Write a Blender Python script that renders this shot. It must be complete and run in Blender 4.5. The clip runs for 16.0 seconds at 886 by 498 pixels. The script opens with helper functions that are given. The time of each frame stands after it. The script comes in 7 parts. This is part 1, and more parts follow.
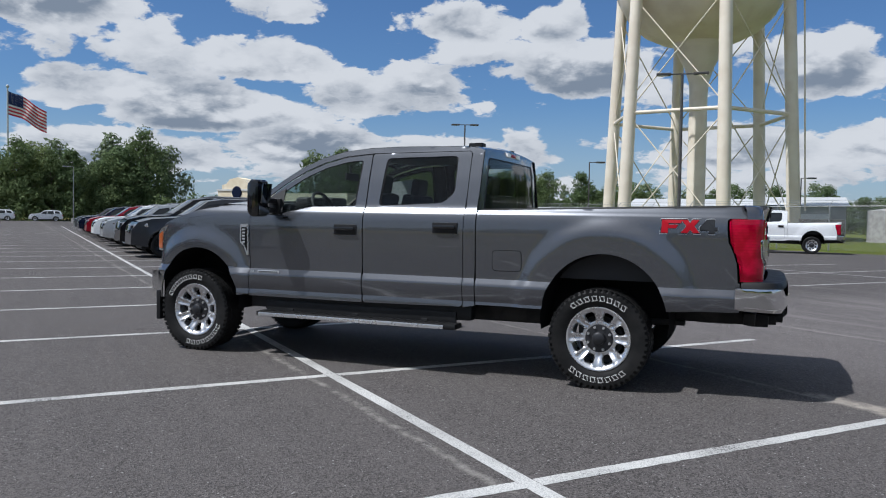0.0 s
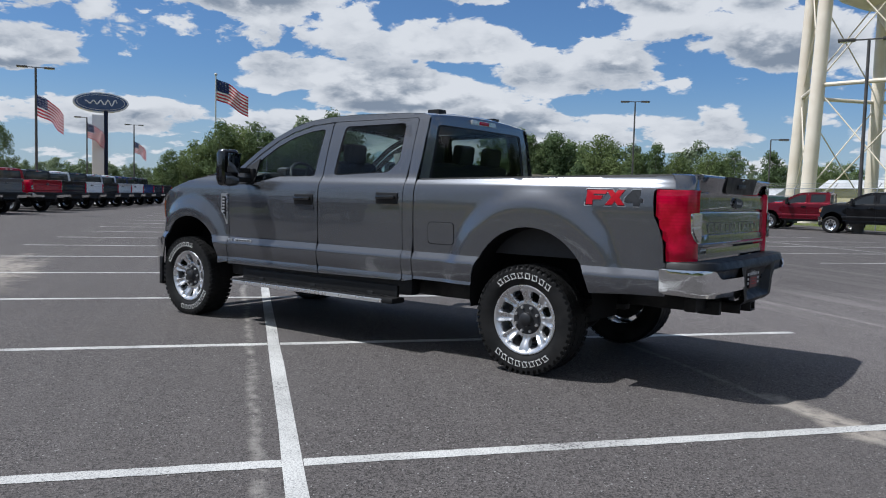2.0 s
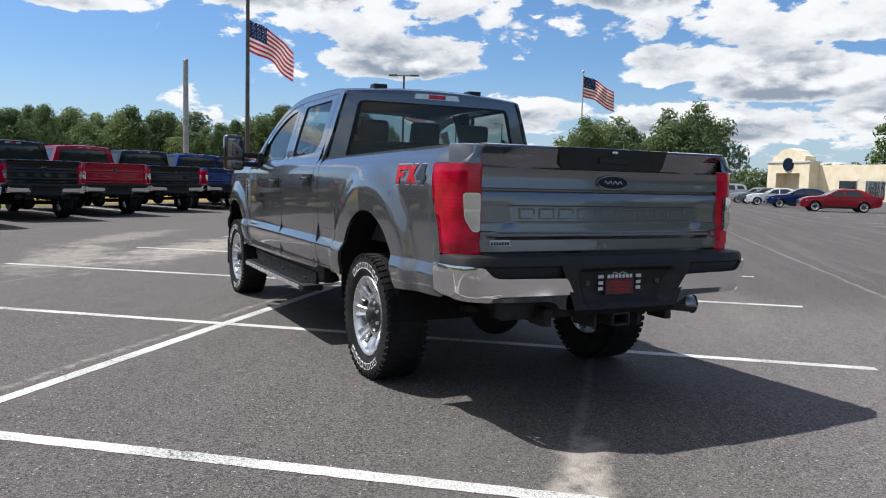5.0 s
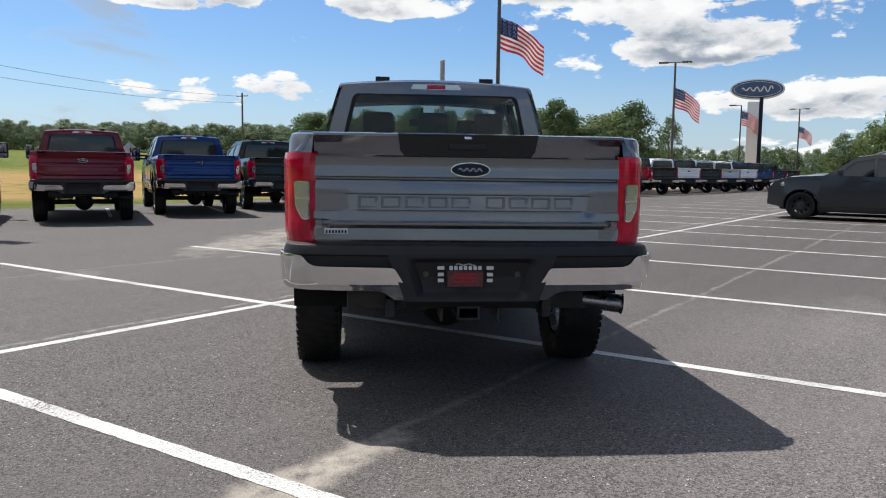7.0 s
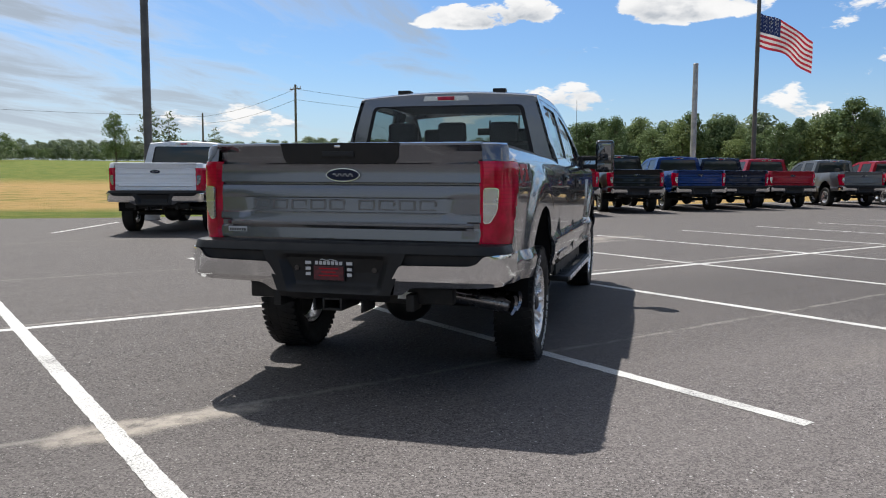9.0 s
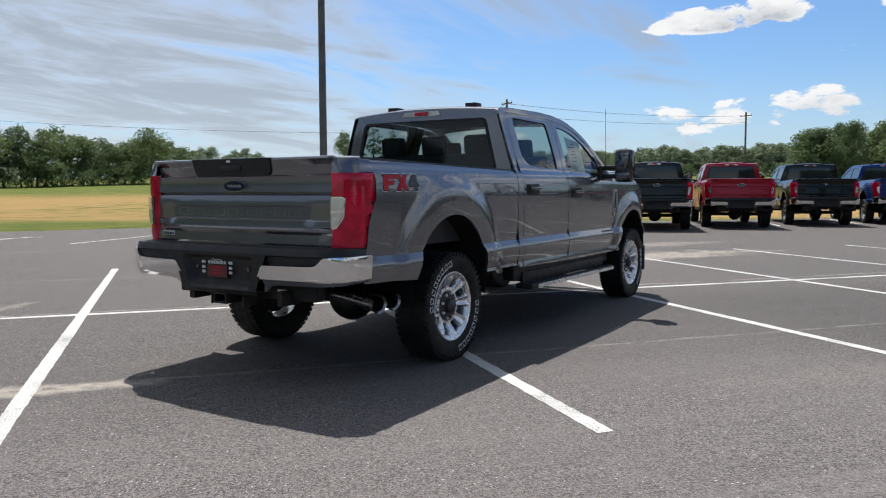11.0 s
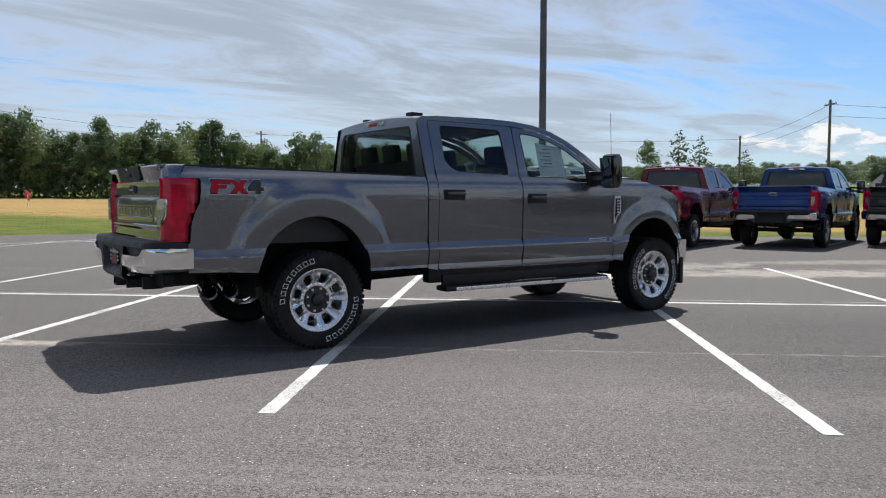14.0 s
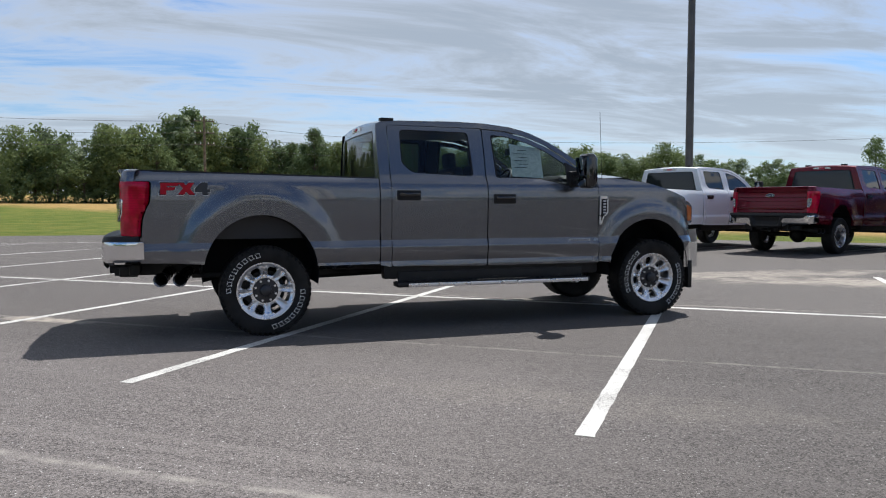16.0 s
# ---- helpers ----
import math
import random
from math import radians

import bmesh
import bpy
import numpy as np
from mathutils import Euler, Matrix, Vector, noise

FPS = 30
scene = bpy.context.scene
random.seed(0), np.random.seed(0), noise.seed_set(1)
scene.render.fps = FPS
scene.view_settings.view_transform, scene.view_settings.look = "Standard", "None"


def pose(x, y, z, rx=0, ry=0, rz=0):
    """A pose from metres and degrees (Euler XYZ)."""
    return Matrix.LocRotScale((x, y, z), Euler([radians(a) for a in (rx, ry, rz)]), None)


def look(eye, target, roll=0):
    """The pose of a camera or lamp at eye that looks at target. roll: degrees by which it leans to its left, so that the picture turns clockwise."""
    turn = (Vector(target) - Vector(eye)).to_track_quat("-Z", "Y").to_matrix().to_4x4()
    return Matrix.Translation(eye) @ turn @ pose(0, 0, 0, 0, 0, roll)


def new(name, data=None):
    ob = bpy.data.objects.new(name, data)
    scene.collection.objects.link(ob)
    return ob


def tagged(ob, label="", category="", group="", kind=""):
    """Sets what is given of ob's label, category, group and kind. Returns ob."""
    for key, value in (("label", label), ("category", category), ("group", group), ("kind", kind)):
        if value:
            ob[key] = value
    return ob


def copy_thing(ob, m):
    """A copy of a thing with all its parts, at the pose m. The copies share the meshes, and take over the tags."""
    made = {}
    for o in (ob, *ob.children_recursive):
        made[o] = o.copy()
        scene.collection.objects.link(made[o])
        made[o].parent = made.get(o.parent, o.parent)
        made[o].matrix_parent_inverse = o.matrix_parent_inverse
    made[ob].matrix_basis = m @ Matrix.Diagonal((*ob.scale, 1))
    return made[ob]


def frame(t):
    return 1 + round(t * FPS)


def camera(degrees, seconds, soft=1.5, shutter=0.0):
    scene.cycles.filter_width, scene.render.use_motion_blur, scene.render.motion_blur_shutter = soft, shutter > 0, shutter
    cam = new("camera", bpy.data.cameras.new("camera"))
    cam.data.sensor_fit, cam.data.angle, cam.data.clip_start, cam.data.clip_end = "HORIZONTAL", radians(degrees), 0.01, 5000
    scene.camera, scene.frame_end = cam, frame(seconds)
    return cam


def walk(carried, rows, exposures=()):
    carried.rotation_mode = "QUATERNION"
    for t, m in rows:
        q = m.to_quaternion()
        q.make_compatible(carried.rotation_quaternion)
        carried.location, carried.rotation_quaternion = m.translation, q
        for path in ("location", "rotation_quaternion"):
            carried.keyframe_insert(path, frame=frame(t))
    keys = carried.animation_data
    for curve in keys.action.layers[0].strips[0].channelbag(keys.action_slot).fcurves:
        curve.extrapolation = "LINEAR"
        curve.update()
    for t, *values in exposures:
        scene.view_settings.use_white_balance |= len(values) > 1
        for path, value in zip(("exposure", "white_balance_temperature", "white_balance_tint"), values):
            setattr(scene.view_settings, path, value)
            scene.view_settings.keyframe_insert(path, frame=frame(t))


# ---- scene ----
cam = camera(59.0, 16.0, soft=1.1)
PATH = [
    (0, (-1.283, 7.243, 1.351), (-0.505, 5.402, 1.275), 0.9),
    (0.5, (-1.63, 7.031, 1.328), (-0.773, 5.225, 1.244), 1.1),
    (1, (-2.051, 6.741, 1.319), (-1.099, 4.985, 1.222), 1.4),
    (1.5, (-2.491, 6.39, 1.309), (-1.43, 4.699, 1.193), 1.5),
    (2, (-2.917, 5.97, 1.305), (-1.734, 4.363, 1.17), 1.5),
    (2.5, (-3.318, 5.51, 1.296), (-2.012, 4.003, 1.148), 1.6),
    (3, (-3.683, 5.012, 1.304), (-2.264, 3.612, 1.142), 1.6),
    (5.5, (-4.954, 2.224, 1.287), (-3.099, 1.496, 1.107), 1.5),
    (6, (-5.145, 1.669, 1.309), (-3.233, 1.115, 1.115), 1.5),
    (6.5, (-5.236, 1.1, 1.3), (-3.28, 0.73, 1.1), 1.2),
    (7, (-5.358, 0.528, 1.307), (-3.377, 0.342, 1.104), 0.8),
    (7.5, (-5.401, -0.049, 1.294), (-3.411, -0.051, 1.093), 0.7),
    (8, (-5.481, -0.64, 1.292), (-3.499, -0.457, 1.094), 0.5),
    (8.5, (-5.482, -1.214, 1.293), (-3.525, -0.851, 1.102), 0.3),
    (9, (-5.505, -1.792, 1.297), (-3.586, -1.261, 1.113), 0.2),
    (9.5, (-5.456, -2.332, 1.285), (-3.585, -1.646, 1.107), 0.0),
    (12, (-4.379, -5.045, 1.276), (-2.832, -3.785, 1.139), -0.1),
    (12.5, (-4.007, -5.511, 1.259), (-2.542, -4.156, 1.127), -0.1),
    (13, (-3.64, -5.961, 1.238), (-2.267, -4.512, 1.11), -0.3),
    (13.5, (-3.22, -6.378, 1.225), (-1.961, -4.828, 1.101), -0.3),
    (14, (-2.765, -6.819, 1.234), (-1.639, -5.171, 1.107), 0.1),
    (14.5, (-2.29, -7.231, 1.24), (-1.3, -5.498, 1.114), 0.3),
    (15, (-1.807, -7.63, 1.24), (-0.945, -5.83, 1.112), 0.4),
    (15.5, (-1.289, -7.917, 1.224), (-0.537, -6.068, 1.102), 0.2),
    (16, (-0.766, -8.164, 1.2), (-0.12, -6.274, 1.083), 0.0),
]
walk(cam, [(t, look(eye, target, roll)) for t, eye, target, roll in PATH], [(0, -0.12, 5980, 10), (3, 0.08, 6080, 10), (5.5, 0.42, 6420, 10), (9, 0.38, 6560, 10), (12.5, 0.36, 6470, 10), (16, 0.38, 6440, 10)])

# ---- world and sun ----
SUN_FROM = Vector((0.46, 0.42, 1.0)).normalized()
world = bpy.data.worlds.new("sky")
scene.world = world
world.use_nodes = True


def node(nt, kind, ins=None):
    """A node with its inputs given as values or as sockets of other nodes."""
    n = nt.nodes.new(kind)
    for k, v in (ins or {}).items():
        if isinstance(v, bpy.types.NodeSocket):
            nt.links.new(v, n.inputs[k])
        else:
            n.inputs[k].default_value = v
    return n


def maths(nt, op, a, b=0.0, c=0.0, clamp=False):
    n = nt.nodes.new("ShaderNodeMath")
    n.operation, n.use_clamp = op, clamp
    for i, v in enumerate((a, b, c)):
        if isinstance(v, bpy.types.NodeSocket):
            nt.links.new(v, n.inputs[i])
        else:
            n.inputs[i].default_value = v
    return n.outputs[0]


def smooth(nt, v, lo, hi):
    n = node(nt, "ShaderNodeMapRange", {"Value": v, "From Min": lo, "From Max": hi})
    n.interpolation_type = "SMOOTHSTEP"
    return n.outputs["Result"]


def blend(nt, fac, a, b, mode="MIX"):
    n = node(nt, "ShaderNodeMix")
    n.data_type, n.blend_type = "RGBA", mode
    for sock, v in ((n.inputs[0], fac), (n.inputs[6], a), (n.inputs[7], b)):
        if isinstance(v, bpy.types.NodeSocket):
            nt.links.new(v, sock)
        else:
            sock.default_value = v if not isinstance(v, tuple) or len(v) != 3 else (*v, 1)
    return n.outputs[2]


CLOUDS = ((-39, 14.0, 7.0, 3.2), (-54.5, 14.4, 4.0, 2.0), (-54.5, 10.9, 5.3, 2.5), (-64, 8.6, 6.5, 2.5), (-49, 7.2, 6.5, 2.4), (-69, 13.8, 4.0, 2.0), (-75, 13.8, 2.8, 2.2), (-77, 10.2, 4.8, 2.6),
          (-93, 10.2, 4.2, 3.2), (-78.5, 5.6, 2.8, 1.2), (-96, 5.2, 4.0, 1.6), (-58, 4.8, 6.5, 1.8), (-42, 8.0, 4.5, 1.8), (16, 4.6, 7.0, 2.2), (6, 4.8, 4.5, 2.0), (-24, 8.2, 7.0, 2.0), (-30, 4.5, 8.0, 1.8),
          (13.5, 11.0, 5.2, 1.2), (-1.5, 11.4, 6.0, 1.8), (9.0, 11.5, 2.5, 1.5), (30, 3.6, 7.0, 1.9), (-14, 12.5, 6.0, 2.0), (-68, 4.6, 8.0, 2.0), (-87, 5.0, 7.0, 2.0), (-45, 4.0, 8.0, 1.8))


def build_sky():
    nt = world.node_tree
    nt.nodes.clear()
    sky = node(nt, "ShaderNodeTexSky")
    sky.sky_type, sky.sun_disc = "NISHITA", False
    sky.sun_elevation, sky.sun_rotation = math.asin(SUN_FROM.z), math.atan2(SUN_FROM.x, SUN_FROM.y)
    sky.air_density, sky.dust_density, sky.ozone_density = 1.0, 0.6, 1.6
    geo = node(nt, "ShaderNodeTexCoord")
    way = geo.outputs["Generated"]
    s = node(nt, "ShaderNodeSeparateXYZ", {0: way})
    x, y, z = s.outputs
    up = maths(nt, "MAXIMUM", z, 0.0)
    # heaped clouds as seen from the side: bearing and height, with the height squeezed towards the horizon
    az = maths(nt, "ARCTAN2", y, x)
    el = maths(nt, "ARCSINE", z)
    high = maths(nt, "POWER", maths(nt, "MAXIMUM", el, 0.0), 0.72)
    puff = node(nt, "ShaderNodeCombineXYZ", {0: maths(nt, "MULTIPLY", az, 6.6), 1: maths(nt, "MULTIPLY", high, 11.5), 2: 3.7}).outputs[0]

    def heap(at, fold=4.0, grain=0.13):
        big = node(nt, "ShaderNodeTexNoise", {"Vector": at, "Scale": 0.62, "Detail": 2.0, "Roughness": 0.5}).outputs["Fac"]
        push = node(nt, "ShaderNodeTexNoise", {"Vector": at, "Scale": 2.6, "Detail": 4.0, "Roughness": 0.6})
        scaled = node(nt, "ShaderNodeVectorMath", {0: push.outputs["Color"], 1: (0.42, 0.42, 0.0)})
        scaled.operation = "MULTIPLY"
        bent = node(nt, "ShaderNodeVectorMath", {0: at, 1: scaled.outputs[0]}).outputs[0]
        cell = nt.nodes.new("ShaderNodeTexVoronoi")
        cell.feature, cell.normalize = "SMOOTH_F1", True
        nt.links.new(bent, cell.inputs["Vector"])
        for key, v in (("Scale", 1.5), ("Smoothness", 0.55), ("Detail", fold), ("Roughness", 0.55), ("Lacunarity", 2.2)):
            cell.inputs[key].default_value = v
        fine = node(nt, "ShaderNodeTexNoise", {"Vector": bent, "Scale": 5.5, "Detail": 6.0, "Roughness": 0.6}).outputs["Fac"]
        round_tops = maths(nt, "SUBTRACT", 1.0, cell.outputs["Distance"])
        return maths(nt, "ADD", maths(nt, "MULTIPLY", big, 0.50), maths(nt, "ADD", maths(nt, "MULTIPLY", round_tops, 0.50), maths(nt, "MULTIPLY", fine, grain)))

    def shifted(dx, dy):
        return node(nt, "ShaderNodeVectorMath", {0: puff, 1: (dx, dy, 0.0)}).outputs[0]

    body, here, above, far_above = heap(puff), heap(puff, 1.0, 0.07), heap(shifted(0.07, 0.15), 1.0, 0.07), heap(shifted(0.10, 0.46), 0.0, 0.0)
    # more heaps over the woods on one side of the lot, fewer over the field on the other
    side = smooth(nt, az, -0.30, 0.30)
    edge = maths(nt, "ADD", maths(nt, "MULTIPLY", side, 0.075), 0.655)
    edge = maths(nt, "ADD", edge, maths(nt, "MULTIPLY", smooth(nt, z, 0.30, 0.55), 0.05))
    # heaped clouds standing over the horizon: bearing, height, half width, half height (degrees)
    mass, lift = 0.0, 0.0
    for bearing, rise, wide, tall in CLOUDS:
        da = maths(nt, "DIVIDE", maths(nt, "SUBTRACT", az, radians(bearing)), radians(wide))
        dh = maths(nt, "DIVIDE", maths(nt, "SUBTRACT", el, radians(rise)), radians(tall))
        # flat below, domed above
        dv = maths(nt, "ADD", maths(nt, "MAXIMUM", dh, 0.0), maths(nt, "MULTIPLY", maths(nt, "MINIMUM", dh, 0.0), 1.7))
        e = maths(nt, "SUBTRACT", 1.25, maths(nt, "ADD", maths(nt, "MULTIPLY", da, da), maths(nt, "MULTIPLY", dv, dv)), clamp=True)
        mass = maths(nt, "MAXIMUM", mass, e)
        lift = maths(nt, "ADD", lift, maths(nt, "MULTIPLY", e, dh))
    edge = maths(nt, "ADD", edge, maths(nt, "ADD", 0.054, maths(nt, "MULTIPLY", smooth(nt, az, 0.30, 0.60), 0.08)))
    # small rounded billows all over the heaps
    wob = node(nt, "ShaderNodeTexNoise", {"Vector": puff, "Scale": 5.0, "Detail": 4.0, "Roughness": 0.6})
    moved = node(nt, "ShaderNodeVectorMath", {0: wob.outputs["Color"], 1: (0.16, 0.16, 0.0)})
    moved.operation = "MULTIPLY"
    knob = nt.nodes.new("ShaderNodeTexVoronoi")
    knob.feature, knob.normalize = "SMOOTH_F1", True
    nt.links.new(node(nt, "ShaderNodeVectorMath", {0: puff, 1: moved.outputs[0]}).outputs[0], knob.inputs["Vector"])
    for key, v in (("Scale", 4.6), ("Smoothness", 0.30), ("Detail", 3.0), ("Roughness", 0.5)):
        knob.inputs[key].default_value = v
    billow = maths(nt, "MULTIPLY", maths(nt, "SUBTRACT", knob.outputs["Distance"], 0.32), 1.5)
    over = maths(nt, "ADD", maths(nt, "SUBTRACT", body, edge), maths(nt, "MULTIPLY", mass, 0.135))
    over = maths(nt, "SUBTRACT", over, maths(nt, "MULTIPLY", billow, 0.11))
    cover = smooth(nt, over, -0.006, 0.030)
    # tops catch the sun, thick parts and undersides are grey
    lit = maths(nt, "ADD", maths(nt, "MULTIPLY", smooth(nt, maths(nt, "SUBTRACT", here, above), -0.075, 0.085), 0.5),
                maths(nt, "MULTIPLY", smooth(nt, maths(nt, "SUBTRACT", here, far_above), -0.09, 0.18), 0.5))
    lit = maths(nt, "ADD", lit, maths(nt, "ADD", maths(nt, "MULTIPLY", lift, 0.42), 0.06))
    thick = smooth(nt, over, 0.02, 0.16)
    shade = maths(nt, "MULTIPLY", maths(nt, "SUBTRACT", maths(nt, "ADD", 1.0, billow), lit), maths(nt, "ADD", maths(nt, "MULTIPLY", thick, 0.70), 0.30))
    cloud = blend(nt, smooth(nt, shade, 0.0, 0.66), (8.4, 8.45, 8.5), (2.7, 3.2, 3.9))
    # thin streaks high up
    flat = maths(nt, "ADD", up, 0.10)
    veil_at = node(nt, "ShaderNodeCombineXYZ", {0: maths(nt, "MULTIPLY", maths(nt, "DIVIDE", x, flat), 0.45),
                                                1: maths(nt, "MULTIPLY", maths(nt, "DIVIDE", y, flat), 1.0), 2: 9.1}).outputs[0]
    turn = node(nt, "ShaderNodeVectorRotate", {"Vector": veil_at, "Angle": 0.75})
    turn.rotation_type = "Z_AXIS"
    turned = turn.outputs[0]
    wisps = node(nt, "ShaderNodeTexNoise", {"Vector": turned, "Scale": 1.7, "Detail": 9.0, "Roughness": 0.64, "Distortion": 0.5}).outputs["Fac"]
    soft = node(nt, "ShaderNodeTexNoise", {"Vector": turned, "Scale": 0.45, "Detail": 5.0, "Roughness": 0.5}).outputs["Fac"]
    veil_edge = maths(nt, "SUBTRACT", 0.62, maths(nt, "MULTIPLY", smooth(nt, az, -0.4, 1.0), 0.24))
    # the veil thickens overhead
    veil_edge = maths(nt, "SUBTRACT", veil_edge, maths(nt, "MULTIPLY", smooth(nt, z, 0.36, 0.66), 0.20))
    veil = maths(nt, "MULTIPLY", smooth(nt, maths(nt, "SUBTRACT", maths(nt, "ADD", maths(nt, "MULTIPLY", wisps, 0.6), maths(nt, "MULTIPLY", soft, 0.4)), veil_edge), 0.0, 0.20), 0.9)
    deep = blend(nt, 1.0, sky.outputs[0], (0.62, 0.83, 1.08), "MULTIPLY")
    grey = smooth(nt, maths(nt, "ADD", maths(nt, "MULTIPLY", wisps, 0.6), maths(nt, "MULTIPLY", soft, 0.4)), 0.42, 0.60)
    air = blend(nt, veil, deep, blend(nt, grey, (7.4, 7.6, 7.9), (3.7, 4.2, 4.8)))
    # pale haze low down
    haze = maths(nt, "MULTIPLY", maths(nt, "SUBTRACT", 1.0, smooth(nt, up, 0.0, 0.16)), 0.48)
    air = blend(nt, haze, air, (5.4, 6.3, 7.4))
    fade = maths(nt, "MULTIPLY", cover, smooth(nt, z, -0.01, 0.03))
    out = blend(nt, fade, air, cloud)
    back = node(nt, "ShaderNodeBackground", {"Color": out, "Strength": 0.087})
    nt.links.new(back.outputs[0], node(nt, "ShaderNodeOutputWorld").inputs[0])


build_sky()
sun = new("sun", bpy.data.lights.new("sun", "SUN"))
sun.data.energy, sun.data.angle, sun.data.color = 4.9, radians(0.6), (1.0, 0.975, 0.94)
sun.matrix_world = look(SUN_FROM * 100, (0, 0, 0))

# ---- plan of the lot ----
# stall grid: ORIGIN is a crossing of the spine line with a stall line, U runs along the spine, V along the stalls
UX, UY, VX, VY = 0.7695, -0.6387, -0.628, -0.778
ORIGIN, PITCH = (2.17, 1.47), 3.02


def lot(s, v):
    return (ORIGIN[0] + s * UX + v * VX, ORIGIN[1] + s * UY + v * VY)


V0 = ORIGIN[0] * VX + ORIGIN[1] * VY
# seams with washed-in sand: across-position, width, strength
SEAMS = ((V0 - 0.21, 0.06, 0.8), (V0 + 3.17, 0.05, 0.42), (V0 + 6.58, 0.05, 0.75), (V0 - 3.6, 0.05, 0.4), (V0 - 9.4, 0.08, 0.35), (V0 + 11.5, 0.10, 0.35))
# sandy puddle marks: place, half axes, turn, strength
PUDDLES = ((-2.05, 0.75, 0.62, 0.17, -0.69, 0.9), (9.6, 0.6, 3.4, 0.8, -0.55, 0.72), (8.6, 2.6, 2.4, 0.7, -0.2, 0.55), (12.5, 1.5, 3.0, 0.6, -0.5, 0.4), (4.2, 3.9, 0.5, 0.3, 0.2, 0.25),
           (-0.2, 4.6, 0.6, 0.12, 0.4, 0.35), (1.6, -4.0, 2.0, 0.4, -0.7, 0.10), (22.0, -17.0, 5.0, 0.9, -0.7, 0.5))


# ---- materials ----
def material(name, color=(0.5, 0.5, 0.5), rough=0.5, metal=0.0, coat=0.0, **more):
    m = bpy.data.materials.new(name)
    m.use_nodes = True
    b = m.node_tree.nodes["Principled BSDF"]
    b.inputs["Base Color"].default_value = (*color, 1)
    b.inputs["Roughness"].default_value, b.inputs["Metallic"].default_value = rough, metal
    b.inputs["Coat Weight"].default_value, b.inputs["Coat Roughness"].default_value = coat, 0.03
    for k, v in more.items():
        b.inputs[k.replace("_", " ")].default_value = v
    return m


def base(m):
    return m.node_tree, m.node_tree.nodes["Principled BSDF"]


def at_place(nt, kind="Object"):
    return node(nt, "ShaderNodeTexCoord").outputs[kind]


def rough_noise(m, lo, hi, scale, kind="Object"):
    nt, b = base(m)
    n = node(nt, "ShaderNodeTexNoise", {"Vector": at_place(nt, kind), "Scale": scale, "Detail": 5.0}).outputs["Fac"]
    nt.links.new(node(nt, "ShaderNodeMapRange", {"Value": n, "From Min": 0.3, "From Max": 0.7, "To Min": lo, "To Max": hi}).outputs[0], b.inputs["Roughness"])
    return m


def tint_noise(m, a, c, scale, detail=6.0, kind="Object", lo=0.35, hi=0.65):
    nt, b = base(m)
    n = node(nt, "ShaderNodeTexNoise", {"Vector": at_place(nt, kind), "Scale": scale, "Detail": detail}).outputs["Fac"]
    nt.links.new(blend(nt, smooth(nt, n, lo, hi), a, c), b.inputs["Base Color"])
    return m


def bump(m, scale, strength, dist=0.01, detail=6.0, kind="Object"):
    nt, b = base(m)
    n = node(nt, "ShaderNodeTexNoise", {"Vector": at_place(nt, kind), "Scale": scale, "Detail": detail}).outputs["Fac"]
    nt.links.new(node(nt, "ShaderNodeBump", {"Height": n, "Strength": strength, "Distance": dist}).outputs[0], b.inputs["Normal"])
    return m


def paint(name, color, metal=0.55, rough=0.36):
    """Clear-coated car paint with metal flake and a trace of dust."""
    m = material(name, color, rough, metal, 1.0)
    nt, b = base(m)
    at = at_place(nt)
    flake = node(nt, "ShaderNodeTexNoise", {"Vector": at, "Scale": 900.0, "Detail": 1.0}).outputs["Fac"]
    lighter = tuple(min(1, c * 1.4 + 0.001) for c in color)
    col = blend(nt, smooth(nt, flake, 0.35, 0.7), color, lighter)
    dust = node(nt, "ShaderNodeTexNoise", {"Vector": at, "Scale": 2.2, "Detail": 7.0}).outputs["Fac"]
    col = blend(nt, maths(nt, "MULTIPLY", smooth(nt, dust, 0.5, 0.75), 0.008), col, (0.34, 0.32, 0.29))
    nt.links.new(col, b.inputs["Base Color"])
    nt.links.new(maths(nt, "ADD", maths(nt, "MULTIPLY", dust, 0.035), 0.0), b.inputs["Coat Roughness"])
    return m


def glass(name, tint, gloss_rough=0.0):
    m = bpy.data.materials.new(name)
    m.use_nodes = True
    nt = m.node_tree
    nt.nodes.clear()
    clear = node(nt, "ShaderNodeBsdfTransparent", {"Color": (*tint, 1)})
    shine = node(nt, "ShaderNodeBsdfGlossy", {"Roughness": gloss_rough, "Color": (1, 1, 1, 1)})
    facing = node(nt, "ShaderNodeLayerWeight", {"Blend": 0.5}).outputs["Facing"]
    gloss = maths(nt, "ADD", maths(nt, "MULTIPLY", maths(nt, "POWER", facing, 5.0), 0.85), 0.026)
    mix = node(nt, "ShaderNodeMixShader", {0: gloss, 1: clear.outputs[0], 2: shine.outputs[0]})
    nt.links.new(mix.outputs[0], node(nt, "ShaderNodeOutputMaterial").inputs[0])
    return m


